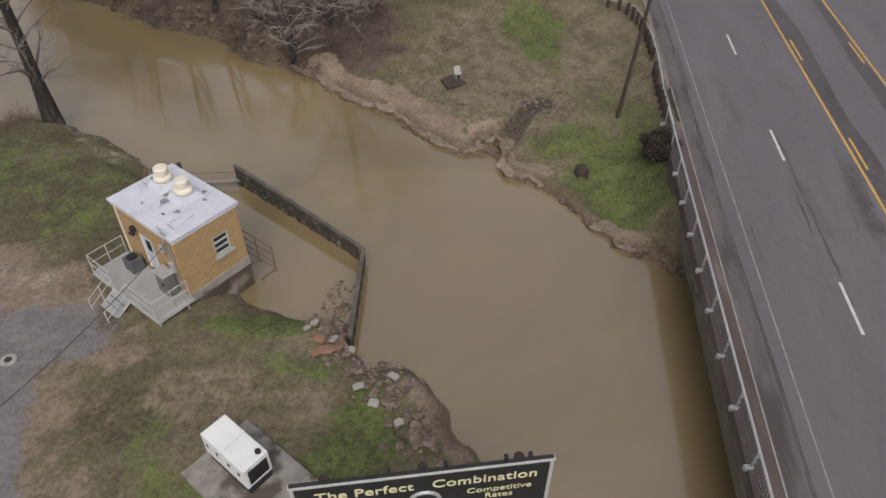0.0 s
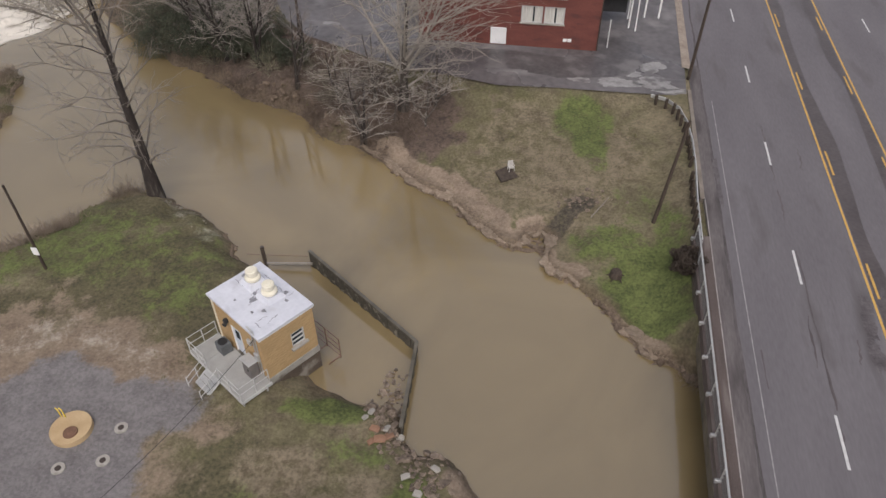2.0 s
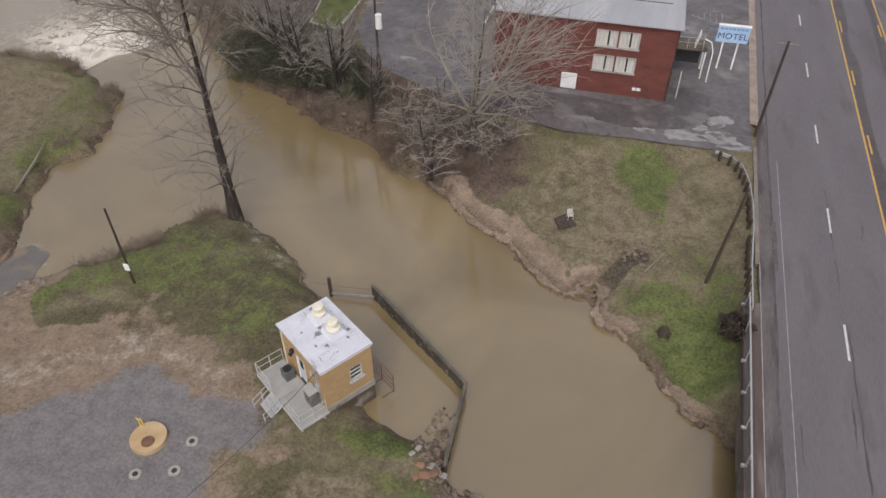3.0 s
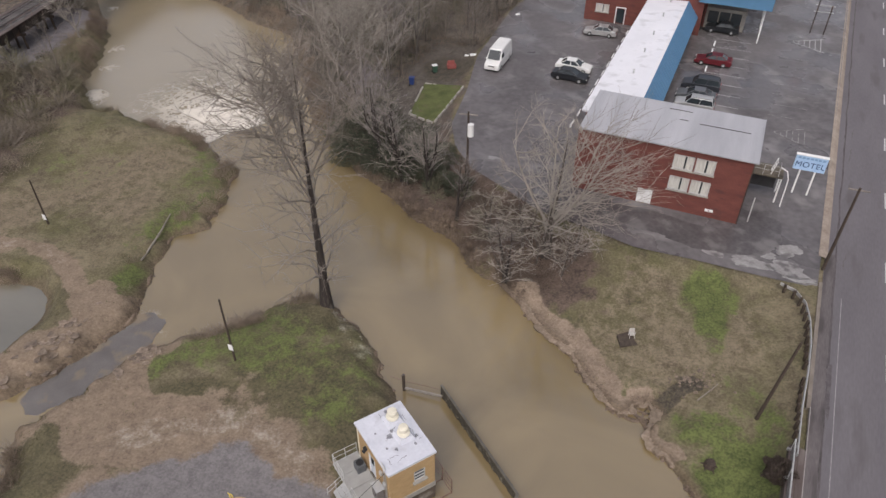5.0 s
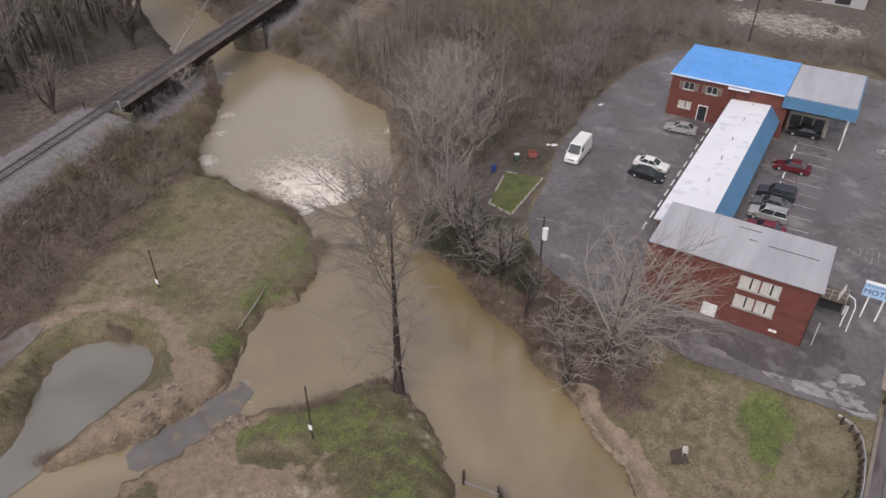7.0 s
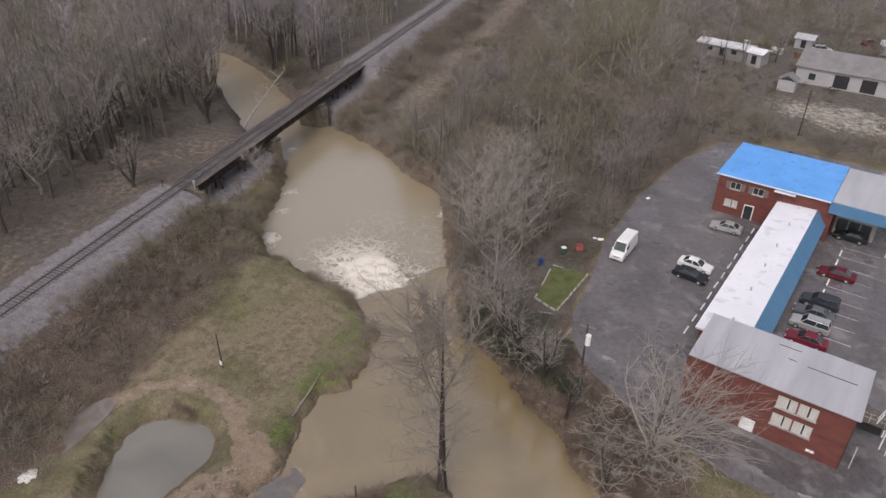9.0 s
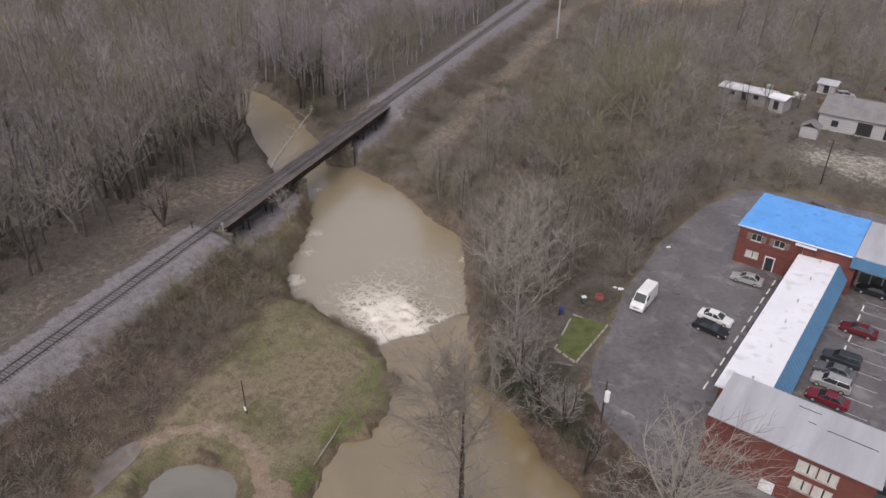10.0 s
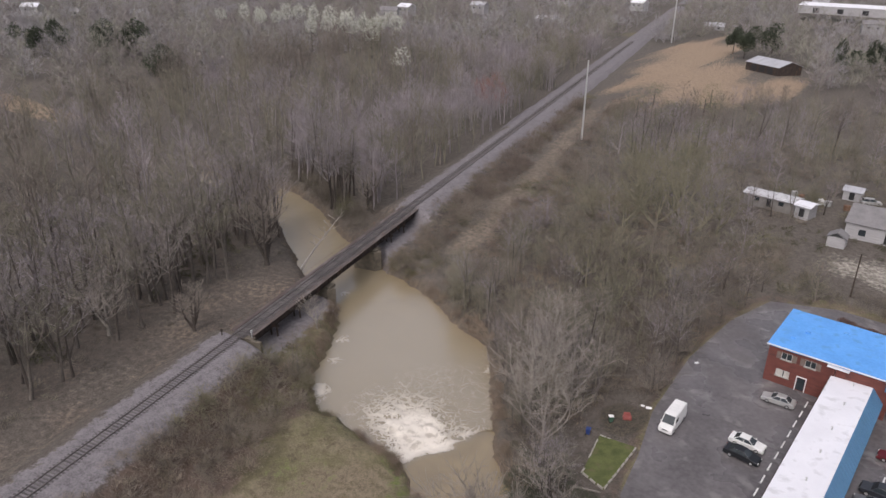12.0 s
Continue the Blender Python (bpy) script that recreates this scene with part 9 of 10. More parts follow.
PAINT = {"silver": car_paint("silver_car_paint", (0.5, 0.5, 0.49), 0.5), "white": car_paint("white_car_paint", (0.72, 0.72, 0.7), 0.0), "black": car_paint("black_car_paint", (0.022, 0.024, 0.028)),
         "red": car_paint("red_car_paint", (0.2, 0.022, 0.038)), "maroon": car_paint("maroon_car_paint", (0.14, 0.018, 0.025)), "navy": car_paint("dark_grey_car_paint", (0.045, 0.05, 0.06)),
         "grey": car_paint("grey_car_paint", (0.13, 0.135, 0.145))}
M_LAMP = surf("headlamp_glass", (0.5, 0.5, 0.48), (0.65, 0.65, 0.63), 2, 0.15, bump=0)
M_TAIL = surf("tail_lamp", (0.25, 0.02, 0.015), (0.35, 0.03, 0.02), 2, 0.2, bump=0)


def profile_body(bm, side, half, tuck=0.1, waist=0.5):
    """A car body: the outline in x and z swept across, narrower at the top and bottom."""
    ys = [-half + tuck * 0.9, -half, half, half - tuck * 0.9]
    zmax, zmin = max(z for _, z in side), min(z for _, z in side)
    rings = []
    for y in (-half, -half * 0.93, half * 0.93, half):
        k = 0.94 if abs(y) == half else 1.0
        rings.append([bm.verts.new((x * (0.97 if abs(y) == half else 1.0), y, zmin + (z - zmin) * (0.9 if abs(y) == half else 1.0) + (0.04 if abs(y) == half else 0))) for x, z in side])
    n = len(side)
    bm.faces.new(rings[0])
    bm.faces.new(list(reversed(rings[-1])))
    for a, b in zip(rings, rings[1:]):
        for i in range(n):
            bm.faces.new((a[i], b[i], b[(i + 1) % n], a[(i + 1) % n]))


def vehicle(paint, label, at, kind="sedan", category="car", group="parked cars"):
    """x points to the front; the ground is z = 0."""
    c = thing("van" if kind == "van" else "suv" if kind == "suv" else "car", label, category, group, at=at)
    m = PAINT[paint]
    if kind == "sedan":
        ln, half, side = 4.75, 0.9, [(2.35, 0.3), (2.37, 0.52), (2.2, 0.72), (0.95, 0.93), (-1.55, 0.97), (-2.25, 0.95), (-2.38, 0.7), (-2.36, 0.35), (-2.2, 0.24), (2.2, 0.22)]
        low, top, hl, ht, belt = ((1.05, 0.9), (-1.75, 0.94)), ((0.25, 1.4), (-1.0, 1.42)), 0.8, 0.6, 1.42
    elif kind == "suv":
        ln, half, side = 4.7, 0.93, [(2.3, 0.38), (2.33, 0.65), (2.2, 0.92), (1.0, 1.08), (-2.2, 1.12), (-2.3, 0.9), (-2.3, 0.45), (-2.15, 0.33), (2.15, 0.32)]
        low, top, hl, ht, belt = ((1.1, 1.04), (-2.2, 1.1)), ((0.45, 1.68), (-1.95, 1.7)), 0.84, 0.68, 1.7
    else:
        ln, half, side = 5.9, 1.0, [(2.9, 0.35), (2.93, 0.8), (2.75, 1.1), (2.1, 1.35), (-2.85, 1.35), (-2.9, 1.2), (-2.9, 0.45), (-2.8, 0.32), (2.8, 0.3)]
        low, top, hl, ht, belt = ((2.1, 1.3), (-2.88, 1.3)), ((1.25, 2.55), (-2.8, 2.6)), 0.97, 0.86, 2.6
    bm = bmesh.new()
    profile_body(bm, side, half)
    bmesh.ops.bevel(bm, geom=bm.edges[:], offset=0.035, segments=1, affect="EDGES", clamp_overlap=True)
    part("body", bm, m, c, smooth=False)
    if kind == "van":
        bm = bmesh.new()
        frustum(bm, low, top, hl, ht)
        bmesh.ops.bevel(bm, geom=bm.edges[:], offset=0.09, segments=2, affect="EDGES", clamp_overlap=True)
        part("cargo_shell", bm, m, c)
        bm = bmesh.new()
        v = [bm.verts.new(p) for p in ((2.06, -0.82, 1.42), (2.06, 0.82, 1.42), (1.36, 0.76, 2.42), (1.36, -0.76, 2.42), (2.12, -0.82, 1.45), (2.12, 0.82, 1.45), (1.42, 0.76, 2.45), (1.42, -0.76, 2.45))]
        for f in ((3, 2, 1, 0), (4, 5, 6, 7), (0, 1, 5, 4), (1, 2, 6, 5), (2, 3, 7, 6), (3, 0, 4, 7)):
            bm.faces.new([v[i] for i in f])
        part("windscreen", bm, M_GLASS, c)
        for y in (-0.945, 0.945):
            bm = bmesh.new()
            box(bm, (1.1, y, 1.78), (0.95, 0.06, 0.62), bevel=0.02)
            part("side_window", bm, M_GLASS, c)
        for k in range(5):
            bm = bmesh.new()
            box(bm, (0.6 - 0.75 * k, 0, 2.605), (0.06, 1.5, 0.03))
            part("roof_rib", bm, m, c)
    else:
        bm = bmesh.new()
        frustum(bm, low, top, hl, ht)
        part("glasshouse", bm, M_GLASS, c)
        bm = bmesh.new()
        box(bm, ((top[0][0] + top[1][0]) / 2, 0, belt), (top[0][0] - top[1][0] + 0.06, ht * 2 + 0.06, 0.06), bevel=0.025)
        part("roof", bm, m, c)
        for s in (-1, 1):
            for (xa, za), (xb, zb) in ((low[0], top[0]), (low[1], top[1]), (((low[0][0] + low[1][0]) / 2, low[0][1]), ((top[0][0] + top[1][0]) / 2, top[0][1]))):
                bm = bmesh.new()
                tube(bm, (xa, s * (hl + 0.005), za), (xb, s * (ht + 0.005), zb), 0.045, n=5)
                part("pillar", bm, m, c)
        if kind == "suv":
            for s in (-1, 1):
                bm = bmesh.new()
                tube(bm, (0.3, s * 0.6, 1.78), (-1.8, s * 0.6, 1.78), 0.025, n=5)
                part("roof_rack", bm, M_BLACK, c)
    wr = 0.36 if kind == "van" else 0.34 if kind == "suv" else 0.31
    for x in (ln * 0.3, -ln * 0.29):
        for s in (-1, 1):
            w = new("wheel")
            w.parent = c
            bm = bmesh.new()
            tube(bm, (x, s * (half - 0.2), wr), (x, s * (half + 0.005), wr), wr, wr, 18)
            part("tyre", bm, M_RUBBER, w)
            bm = bmesh.new()
            tube(bm, (x, s * (half - 0.02), wr), (x, s * (half + 0.015), wr), wr * 0.62, wr * 0.58, 12)
            part("rim", bm, M_GALV, w)
    zl = side[1][1] + 0.08
    for s in (-1, 1):
        bm = bmesh.new()
        box(bm, (side[1][0] - 0.1, s * half * 0.72, zl), (0.12, 0.36, 0.15), bevel=0.03)
        part("headlight", bm, M_LAMP, c)
        bm = bmesh.new()
        box(bm, (-ln / 2 + 0.06, s * half * 0.75, zl + 0.12), (0.1, 0.3, 0.16), bevel=0.02)
        part("tail_light", bm, M_TAIL, c)
        bm = bmesh.new()
        box(bm, (low[0][0] - 0.25, s * (half + 0.08), low[0][1] + 0.12), (0.12, 0.18, 0.13), bevel=0.02)
        part("mirror", bm, m, c)
    bm = bmesh.new()
    box(bm, (side[1][0] - 0.02, 0, zl - 0.05), (0.06, half * 0.9, 0.14), bevel=0.02)
    part("grille", bm, M_BLACK, c)
    return c


def parked(x, y, turn):
    return pose(x, y, float(lot_z(y)) + 0.02, 0, 0, turn)


vehicle("white", "white high-roof cargo van parked on the asphalt", parked(-23.2, 85.6, 268) @ Matrix.Scale(1.0, 4), "van", "van", "parked vans")
vehicle("silver", "silver sedan parked beside the motel wing", parked(-12.2, 100.2, 177 + 3))
vehicle("white", "white sedan parked beside the motel wing", parked(-13.3, 87.2, -4))
vehicle("black", "black sedan parked next to a white one", parked(-13.2, 84.3, -6))
vehicle("maroon", "dark red sedan in a marked parking bay", parked(3.7, 95.4, 177))
vehicle("navy", "dark grey SUV in a parking bay", parked(2.7, 87.0, 177), "suv")
vehicle("grey", "grey sedan between two SUVs", parked(2.3, 84.1, 177))
vehicle("silver", "silver SUV with a roof rack in a parking bay", parked(2.3, 81.3, 177), "suv")
vehicle("red", "bright red sedan in a parking bay", parked(2.4, 78.0, 177))
vehicle("black", "black sedan parked by the motel canopy", parked(4.2, 107.4, 177))

# wheel stops and bay lines
stop = bmesh.new()
box(stop, (0, 0, 0.07), (0.2, 1.75, 0.14), bevel=0.03)
stop_mesh = mesh_of(stop, "wheel_stop", M_WHITE)
for k in range(11):
    for a, b in ((-19.3, 12.5 + 2.95 * k), (-7.2, 13.0 + 3.0 * k)):
        if b < 46:
            o = new("wheel_stop", stop_mesh)
            p = motel_m(a, b) @ Vector((0, 0, 0))
            o.matrix_basis = motel_m(a + random.uniform(-0.06, 0.06), b, float(lot_z(p.y)) + 0.02)
            tagged(o, "worn white concrete wheel stop on the asphalt", "wheel stop", "wheel stops")
marks = thing("parking_marks", "faded white parking bay lines on the asphalt", "marking", kind="structure", at=motel_m(0, 0, 3.33))
K_LOT = (3.6 - 3.3) / 60
for k in range(12):
    b = 12.0 + 3.0 * k
    bm = bmesh.new()
    box(bm, (-4.6, b, (b - 11) * K_LOT + 0.012), (4.8, 0.09, 0.006))
    part("bay_line", bm, M_LINE, marks)
for k in range(7):
    b = 24.0 + 3.0 * k
    bm = bmesh.new()
    box(bm, (3.3, b, (b - 11) * K_LOT + 0.012), (4.2, 0.09, 0.006))
    part("bay_line", bm, M_LINE_FADED, marks)
for cx, cb, s in ((4.6, 48.2, 1.6), (3.6, 19.9, 1.4)):
    bm = bmesh.new()
    for k in range(6):
        w = 0.2 + 0.42 * k
        box(bm, (cx - s + 0.45 * k * s, cb, (cb - 11) * K_LOT + 0.012), (0.1, w * 1.3 * s, 0.006))
    for sgn in (-1, 1):
        m = Matrix.Translation((cx + 0.25 * s, cb + sgn * 0.85 * s, (cb - 11) * K_LOT + 0.018)) @ Matrix.Rotation(sgn * 0.53, 4, "Z")
        box(bm, (0, 0, 0), (3.0 * s, 0.12, 0.006), m=m)
    part("hatching", bm, M_LINE if cb > 30 else M_LINE_FADED, marks)

# ---- motel sign ----
sg = thing("motel_sign", "pale blue motel sign with dark blue lettering on white posts", "sign", at=pose(13.75, 66.5, 3.28, 0, 0, -2) @ Matrix.Scale(0.9, 4))
bm = bmesh.new()
box(bm, (0, 0, 3.95), (3.15, 0.4, 1.75), bevel=0.03)
part("cabinet", bm, surf("pale_blue_sign", (0.3, 0.46, 0.66), (0.42, 0.58, 0.78), 1.0, 0.4), sg)
bm = bmesh.new()
box(bm, (0, 0, 4.86), (3.25, 0.5, 0.1), bevel=0.02)
part("cap", bm, M_WHITE, sg)
M_NAVY = surf("navy_lettering", (0.012, 0.03, 0.11), (0.02, 0.045, 0.15), 2, 0.5, bump=0)
words("MOTEL", 0.9, M_NAVY, sg, Matrix.Translation((0, -0.215, 3.75)) @ UP, "lettering", 1.06, 0.0)
for k in range(7):
    bm = bmesh.new()
    box(bm, (-1.2 + 0.4 * k, -0.207, 4.55), (0.3, 0.02, 0.22))
    part("name_bar", bm, surf("faded_blue_ink", (0.16, 0.28, 0.45), (0.2, 0.33, 0.5), 2, 0.5) if k == 0 else bpy.data.materials["faded_blue_ink"], sg)
for x in (-0.75, 0.75):
    bm = bmesh.new()
    tube(bm, (x, 0.05, -0.1), (x, 0.05, 3.1), 0.1, n=10)
    part("post", bm, M_WHITE, sg)
rs = thing("road_sign_frame", "red sign board on a dark steel frame", "sign", at=pose(17.2, 111.3, 3.5, 0, 0, 0))
for x in (-0.9, 0.9):
    bm = bmesh.new()
    tube(bm, (x, 0, -0.2), (x, 0, 4.2), 0.09, n=8)
    part("post", bm, M_STEEL_DARK, rs)
bm = bmesh.new()
for z in (3.2, 4.1):
    tube(bm, (-1.3, 0, z), (1.3, 0, z), 0.06, n=6)
part("crossbar", bm, M_GALV, rs)
bm = bmesh.new()
tube(bm, (-0.9, 0, 4.2), (-0.9, 0, 7.0), 0.08, n=8)
part("mast", bm, M_STEEL_DARK, rs)
bm = bmesh.new()
box(bm, (-0.7, 0, 7.4), (1.5, 0.25, 1.1), bevel=0.02)
part("board", bm, PAINT["red"], rs, "small red sign board")
bm = bmesh.new()
box(bm, (-0.6, -0.14, 7.45), (0.9, 0.02, 0.25))
part("board_bar", bm, M_WHITE, rs)

# outside landing and stair at the motel's east end
ld = thing("outside_landing", "dark landing with white railings on the motel's end wall", "stairs", at=motel_m(0, 0))
bm = bmesh.new()
box(bm, (1.55, 6.2, 2.75), (3.0, 2.2, 0.2), bevel=0.02)
part("platform", bm, M_CONC_DARK, ld)
# black box put in for the shade under the platform
bm = bmesh.new()
box(bm, (1.4, 6.4, 1.95), (2.3, 1.6, 1.4), bevel=0.02)
part("skirt", bm, M_BLACK, ld, "black box filling the shade below the landing")
for a, b in ((2.95, 5.2), (2.95, 7.2)):
    bm = bmesh.new()
    tube(bm, (a, b, -0.1), (a, b, 2.7), 0.08, n=8)
    part("post", bm, M_WHITE, ld)
railing(ld, [(0.1, 5.12), (2.6, 5.12), (2.6, 6.1)], 2.85, [(1.2, 5.12), (2.6, 5.12)])
for y in (5.3, 6.1):
    bm = bmesh.new()
    tube(bm, (1.9, y, 2.9), (2.2, y, 4.3), 0.05, n=6)
    part("ladder_side", bm, M_WHITE, ld)
for k in range(4):
    bm = bmesh.new()
    tube(bm, (1.95 + 0.075 * k, 5.3, 3.1 + 0.38 * k), (1.95 + 0.075 * k, 6.1, 3.1 + 0.38 * k), 0.04, n=6)
    part("ladder_rung", bm, M_WHITE, ld)
bm = bmesh.new()
for a, b in (((2.6, 5.12, 3.9), (3.2, 5.0, 3.7)), ((3.2, 5.0, 3.7), (3.5, 4.9, 2.9)), ((3.5, 4.9, 2.9), (3.55, 4.6, -0.1))):
    tube(bm, a, b, 0.06, n=6)
part("handrail", bm, M_WHITE, ld)
bm = bmesh.new()
tube(bm, (0.9, 0.8, -0.1), (0.95, 1.6, 2.2), 0.06, n=8)
tagged(part("drain_pipe", bm, M_GALV, ld))

# ---- little lawn and clutter west of the car park ----
LAWN = [(-30.9, 78.3), (-25.4, 77.9), (-25.8, 68.2), (-29.4, 69.4)]
bm = bmesh.new()
low = [bm.verts.new((x, y, max(ground_z(x, y), 2.4) - 0.1)) for x, y in LAWN]
top = [bm.verts.new((v.co.x, v.co.y, v.co.z + 0.22)) for v in low]
bm.faces.new(top)
for i in range(4):
    bm.faces.new((low[i], low[(i + 1) % 4], top[(i + 1) % 4], top[i]))
tagged(part("lawn_plot", bm, surf("bright_lawn", (0.05, 0.062, 0.018), (0.115, 0.13, 0.045), 0.8, 0.95, fine=6, spots=(0.11, 0.1, 0.05))), "small fenced plot of bright green grass", "lawn", kind="structure")
for i, (a, b) in enumerate(zip(LAWN, LAWN[1:] + LAWN[:1])):
    n = max(2, int(math.dist(a, b) / 1.1))
    for k in range(n):
        if random.random() < 0.8 or i in (1, 2):
            f = (k + 0.5) / n
            x, y = a[0] + (b[0] - a[0]) * f, a[1] + (b[1] - a[1]) * f
            bm = bmesh.new()
            box(bm, (0, 0, 0.12), (0.95, 0.2, 0.3), bevel=0.03)
            o = part("edging_stone", bm, M_CONC)
            o.matrix_basis = pose(x, y, max(ground_z(x, y), 2.4), 0, 0, math.degrees(math.atan2(b[1] - a[1], b[0] - a[0])) + random.uniform(-6, 6))
            tagged(o, "pale concrete edging stone round a small lawn", "edging", "edging stones")


def wheelie(x, y, colour, lid, turn, label):
    c = thing("waste_bin", label, "bin", "waste bins", at=stand(x, y, 1, turn, -0.02))
    bm = bmesh.new()
    frustum(bm, ((0.25, 0.1), (-0.25, 0.1)), ((0.32, 1.0), (-0.32, 1.0)), 0.24, 0.3)
    part("body", bm, colour, c)
    bm = bmesh.new()
    box(bm, (0, 0, 1.04), (0.7, 0.64, 0.08), bevel=0.02)
    part("lid", bm, lid, c)
    for s in (-1, 1):
        bm = bmesh.new()
        tube(bm, (-0.25, s * 0.28, 0.12), (-0.25, s * 0.34, 0.12), 0.12, n=12)
        part("wheel", bm, M_RUBBER, c)


M_BIN_G = surf("green_plastic", (0.04, 0.09, 0.06), (0.06, 0.12, 0.08), 2, 0.6)
M_BIN_B = surf("blue_plastic", (0.02, 0.04, 0.14), (0.03, 0.06, 0.2), 2, 0.6)
wheelie(-31.0, 82.3, M_BIN_G, M_WHITE, 40, "green waste bin with a white lid on dark soil")
wheelie(-32.4, 77.6, M_BIN_B, M_BIN_B, 10, "dark blue waste bin at the brush edge")
sofa = thing("dumped_armchair", "faded red armchair dumped on bare soil", "armchair", at=stand(-29.3, 84.2, 1, 30, 0))
for nm, c, s in (("seat", (0, 0, 0.3), (0.9, 0.8, 0.4)), ("backrest", (0, 0.4, 0.6), (0.95, 0.25, 0.8)), ("armrest", (-0.5, 0, 0.4), (0.2, 0.8, 0.6)), ("armrest", (0.5, 0, 0.4), (0.2, 0.8, 0.6))):
    bm = bmesh.new()
    box(bm, c, s, bevel=0.06)
    part(nm, bm, surf("faded_red_cloth", (0.2, 0.05, 0.045), (0.3, 0.1, 0.085), 2, 0.9) if nm == "seat" else bpy.data.materials["faded_red_cloth"], sofa)
for x, y, s, tn in ((-27.4, 87.7, 0.9, 20), (-25.5, 103.8, 0.7, 60), (-28.6, 88.6, 0.6, 0)):
    bm = bmesh.new()
    box(bm, (0, 0, 0.12), (s, s * 0.6, 0.2), bevel=0.05)
    o = part("scrap_bag", bm, M_WHITE)
    o.matrix_basis = stand(x, y, 1, tn, 0)
    tagged(o, "white scrap lying at the edge of the asphalt", "rubbish")
log("fallen_log", (-29.6, 66.0), (-25.8, 67.2), 0.2, "pale fallen trunk at the lot's edge", M_BARK_PALE)


# ---- houses, sheds and plants beyond ----
def house(name, label, at, ln, wd, hw, hr, wall, roof, openings=()):
    h = thing(name, label, "building", at=at)
    bm = bmesh.new()
    box(bm, (0, 0, hw / 2 - 0.5), (ln, wd, hw + 1.0))
    part("wall", bm, wall, h)
    bm = bmesh.new()
    e = 0.4
    a = [bm.verts.new((x, y, z)) for x in (-ln / 2 - e, ln / 2 + e) for y, z in ((-wd / 2 - e, hw - 0.12), (0, hw + hr), (wd / 2 + e, hw - 0.12), (wd / 2 + e, hw - 0.32), (0, hw + hr - 0.2), (-wd / 2 - e, hw - 0.32))]
    for i in range(6):
        bm.faces.new((a[i], a[(i + 1) % 6], a[6 + (i + 1) % 6], a[6 + i]))
    bm.faces.new(a[:6])
    bm.faces.new(list(reversed(a[6:])))
    part("roof", bm, roof, h)
    for side in (-1, 1):
        bm = bmesh.new()
        x = side * (ln / 2 - 0.1)
        v = [bm.verts.new((x + d, y, z)) for d in (-0.08, 0.08) for y, z in ((-wd / 2, hw - 0.05), (wd / 2, hw - 0.05), (0, hw + hr - 0.1))]
        bm.faces.new(v[:3]), bm.faces.new(list(reversed(v[3:])))
        for i in range(3):
            bm.faces.new((v[i], v[(i + 1) % 3], v[3 + (i + 1) % 3], v[3 + i]))
        part("gable", bm, wall, h)
    for x, w, z0, z1, kind in openings:
        bm = bmesh.new()
        box(bm, (x, -wd / 2 - 0.02, (z0 + z1) / 2), (w, 0.08, z1 - z0))
        part("door" if kind else "window", bm, M_BLACK if kind else M_GLASS, h)
    return h


M_SHINGLE = surf("grey_shingle", (0.14, 0.135, 0.135), (0.22, 0.21, 0.21), 0.5, 0.9, fine=3)
M_SIDING = surf("weathered_pale_siding", (0.27, 0.262, 0.262), (0.4, 0.392, 0.392), 0.6, 0.8, stretch=(0.5, 0.5, 6))
house("white_house", "long white building with a grey shingle roof", pose(-2.0, 180.0, 5.7, 0, 0, -3), 25, 13, 3.6, 2.6, M_SIDING, M_SHINGLE,
      [(-9, 1.4, 0.8, 2.2, 0), (-3, 3.0, 0, 2.8, 1), (2.5, 3.0, 0, 2.8, 1), (8, 3.0, 0, 2.8, 1)])
porch = thing("garden_shed", "small gabled shed beside the white building", "shed", at=pose(-15.2, 167.0, 5.6, 0, 0, -3))
bm = bmesh.new()
box(bm, (0, 0, 1.0), (3.6, 3.0, 2.6))
part("wall", bm, M_SIDING, porch)
bm = bmesh.new()
for s in (-1, 1):
    box(bm, (0, 0, 0), (2.4, 3.5, 0.14), m=Matrix.Translation((s * 1.0, 0, 2.85)) @ Matrix.Rotation(s * 0.55, 4, "Y"))
part("roof", bm, M_SHINGLE, porch)
house("mobile_home", "mobile home with a bright white metal roof", pose(-33.0, 185.6, 6.0, 0, 0, -8), 12.5, 5, 2.6, 0.5, surf("grimy_grey_siding", (0.13, 0.12, 0.11), (0.26, 0.245, 0.23), 0.6, 0.8), surf('chalky_white_roof', (0.4, 0.4, 0.41), (0.6, 0.6, 0.61), 0.5, 0.6), [(-3, 1.2, 0.9, 1.9, 0), (0, 1.0, 0, 2.0, 1), (3, 1.2, 0.9, 1.9, 0)])
house("white_shed", "small white shed with a pale metal roof", pose(-24.6, 182.6, 6.0, 0, 0, -14), 3.4, 4.5, 2.8, 0.4, M_SIDING, M_ROOF_WHITE, [(0, 1.2, 0, 2.0, 1)])
house("grey_shed", "small grey shed behind the white building", pose(-17.0, 203.0, 6.2, 0, 0, -6), 4.2, 3.8, 2.4, 0.8, M_SIDING, M_ROOF_METAL, [(0, 1.2, 0, 2.0, 1)])
house("red_carport", "carport with a red and white striped awning", pose(4.0, 208.0, 6.2, 0, 0, 0), 8.0, 5.0, 2.6, 0.5, M_SIDING, M_ROOF_WHITE, [(0, 4, 0, 2.2, 1)])
house("open_barn", "long open barn with a pale metal roof", pose(-84, 412, 5.0, 0, 0, -35), 24, 15, 4.0, 2.5, M_STEEL_DARK, M_ROOF_METAL, [(-6, 4, 0, 3, 1), (0, 4, 0, 3, 1), (6, 4, 0, 3, 1)])
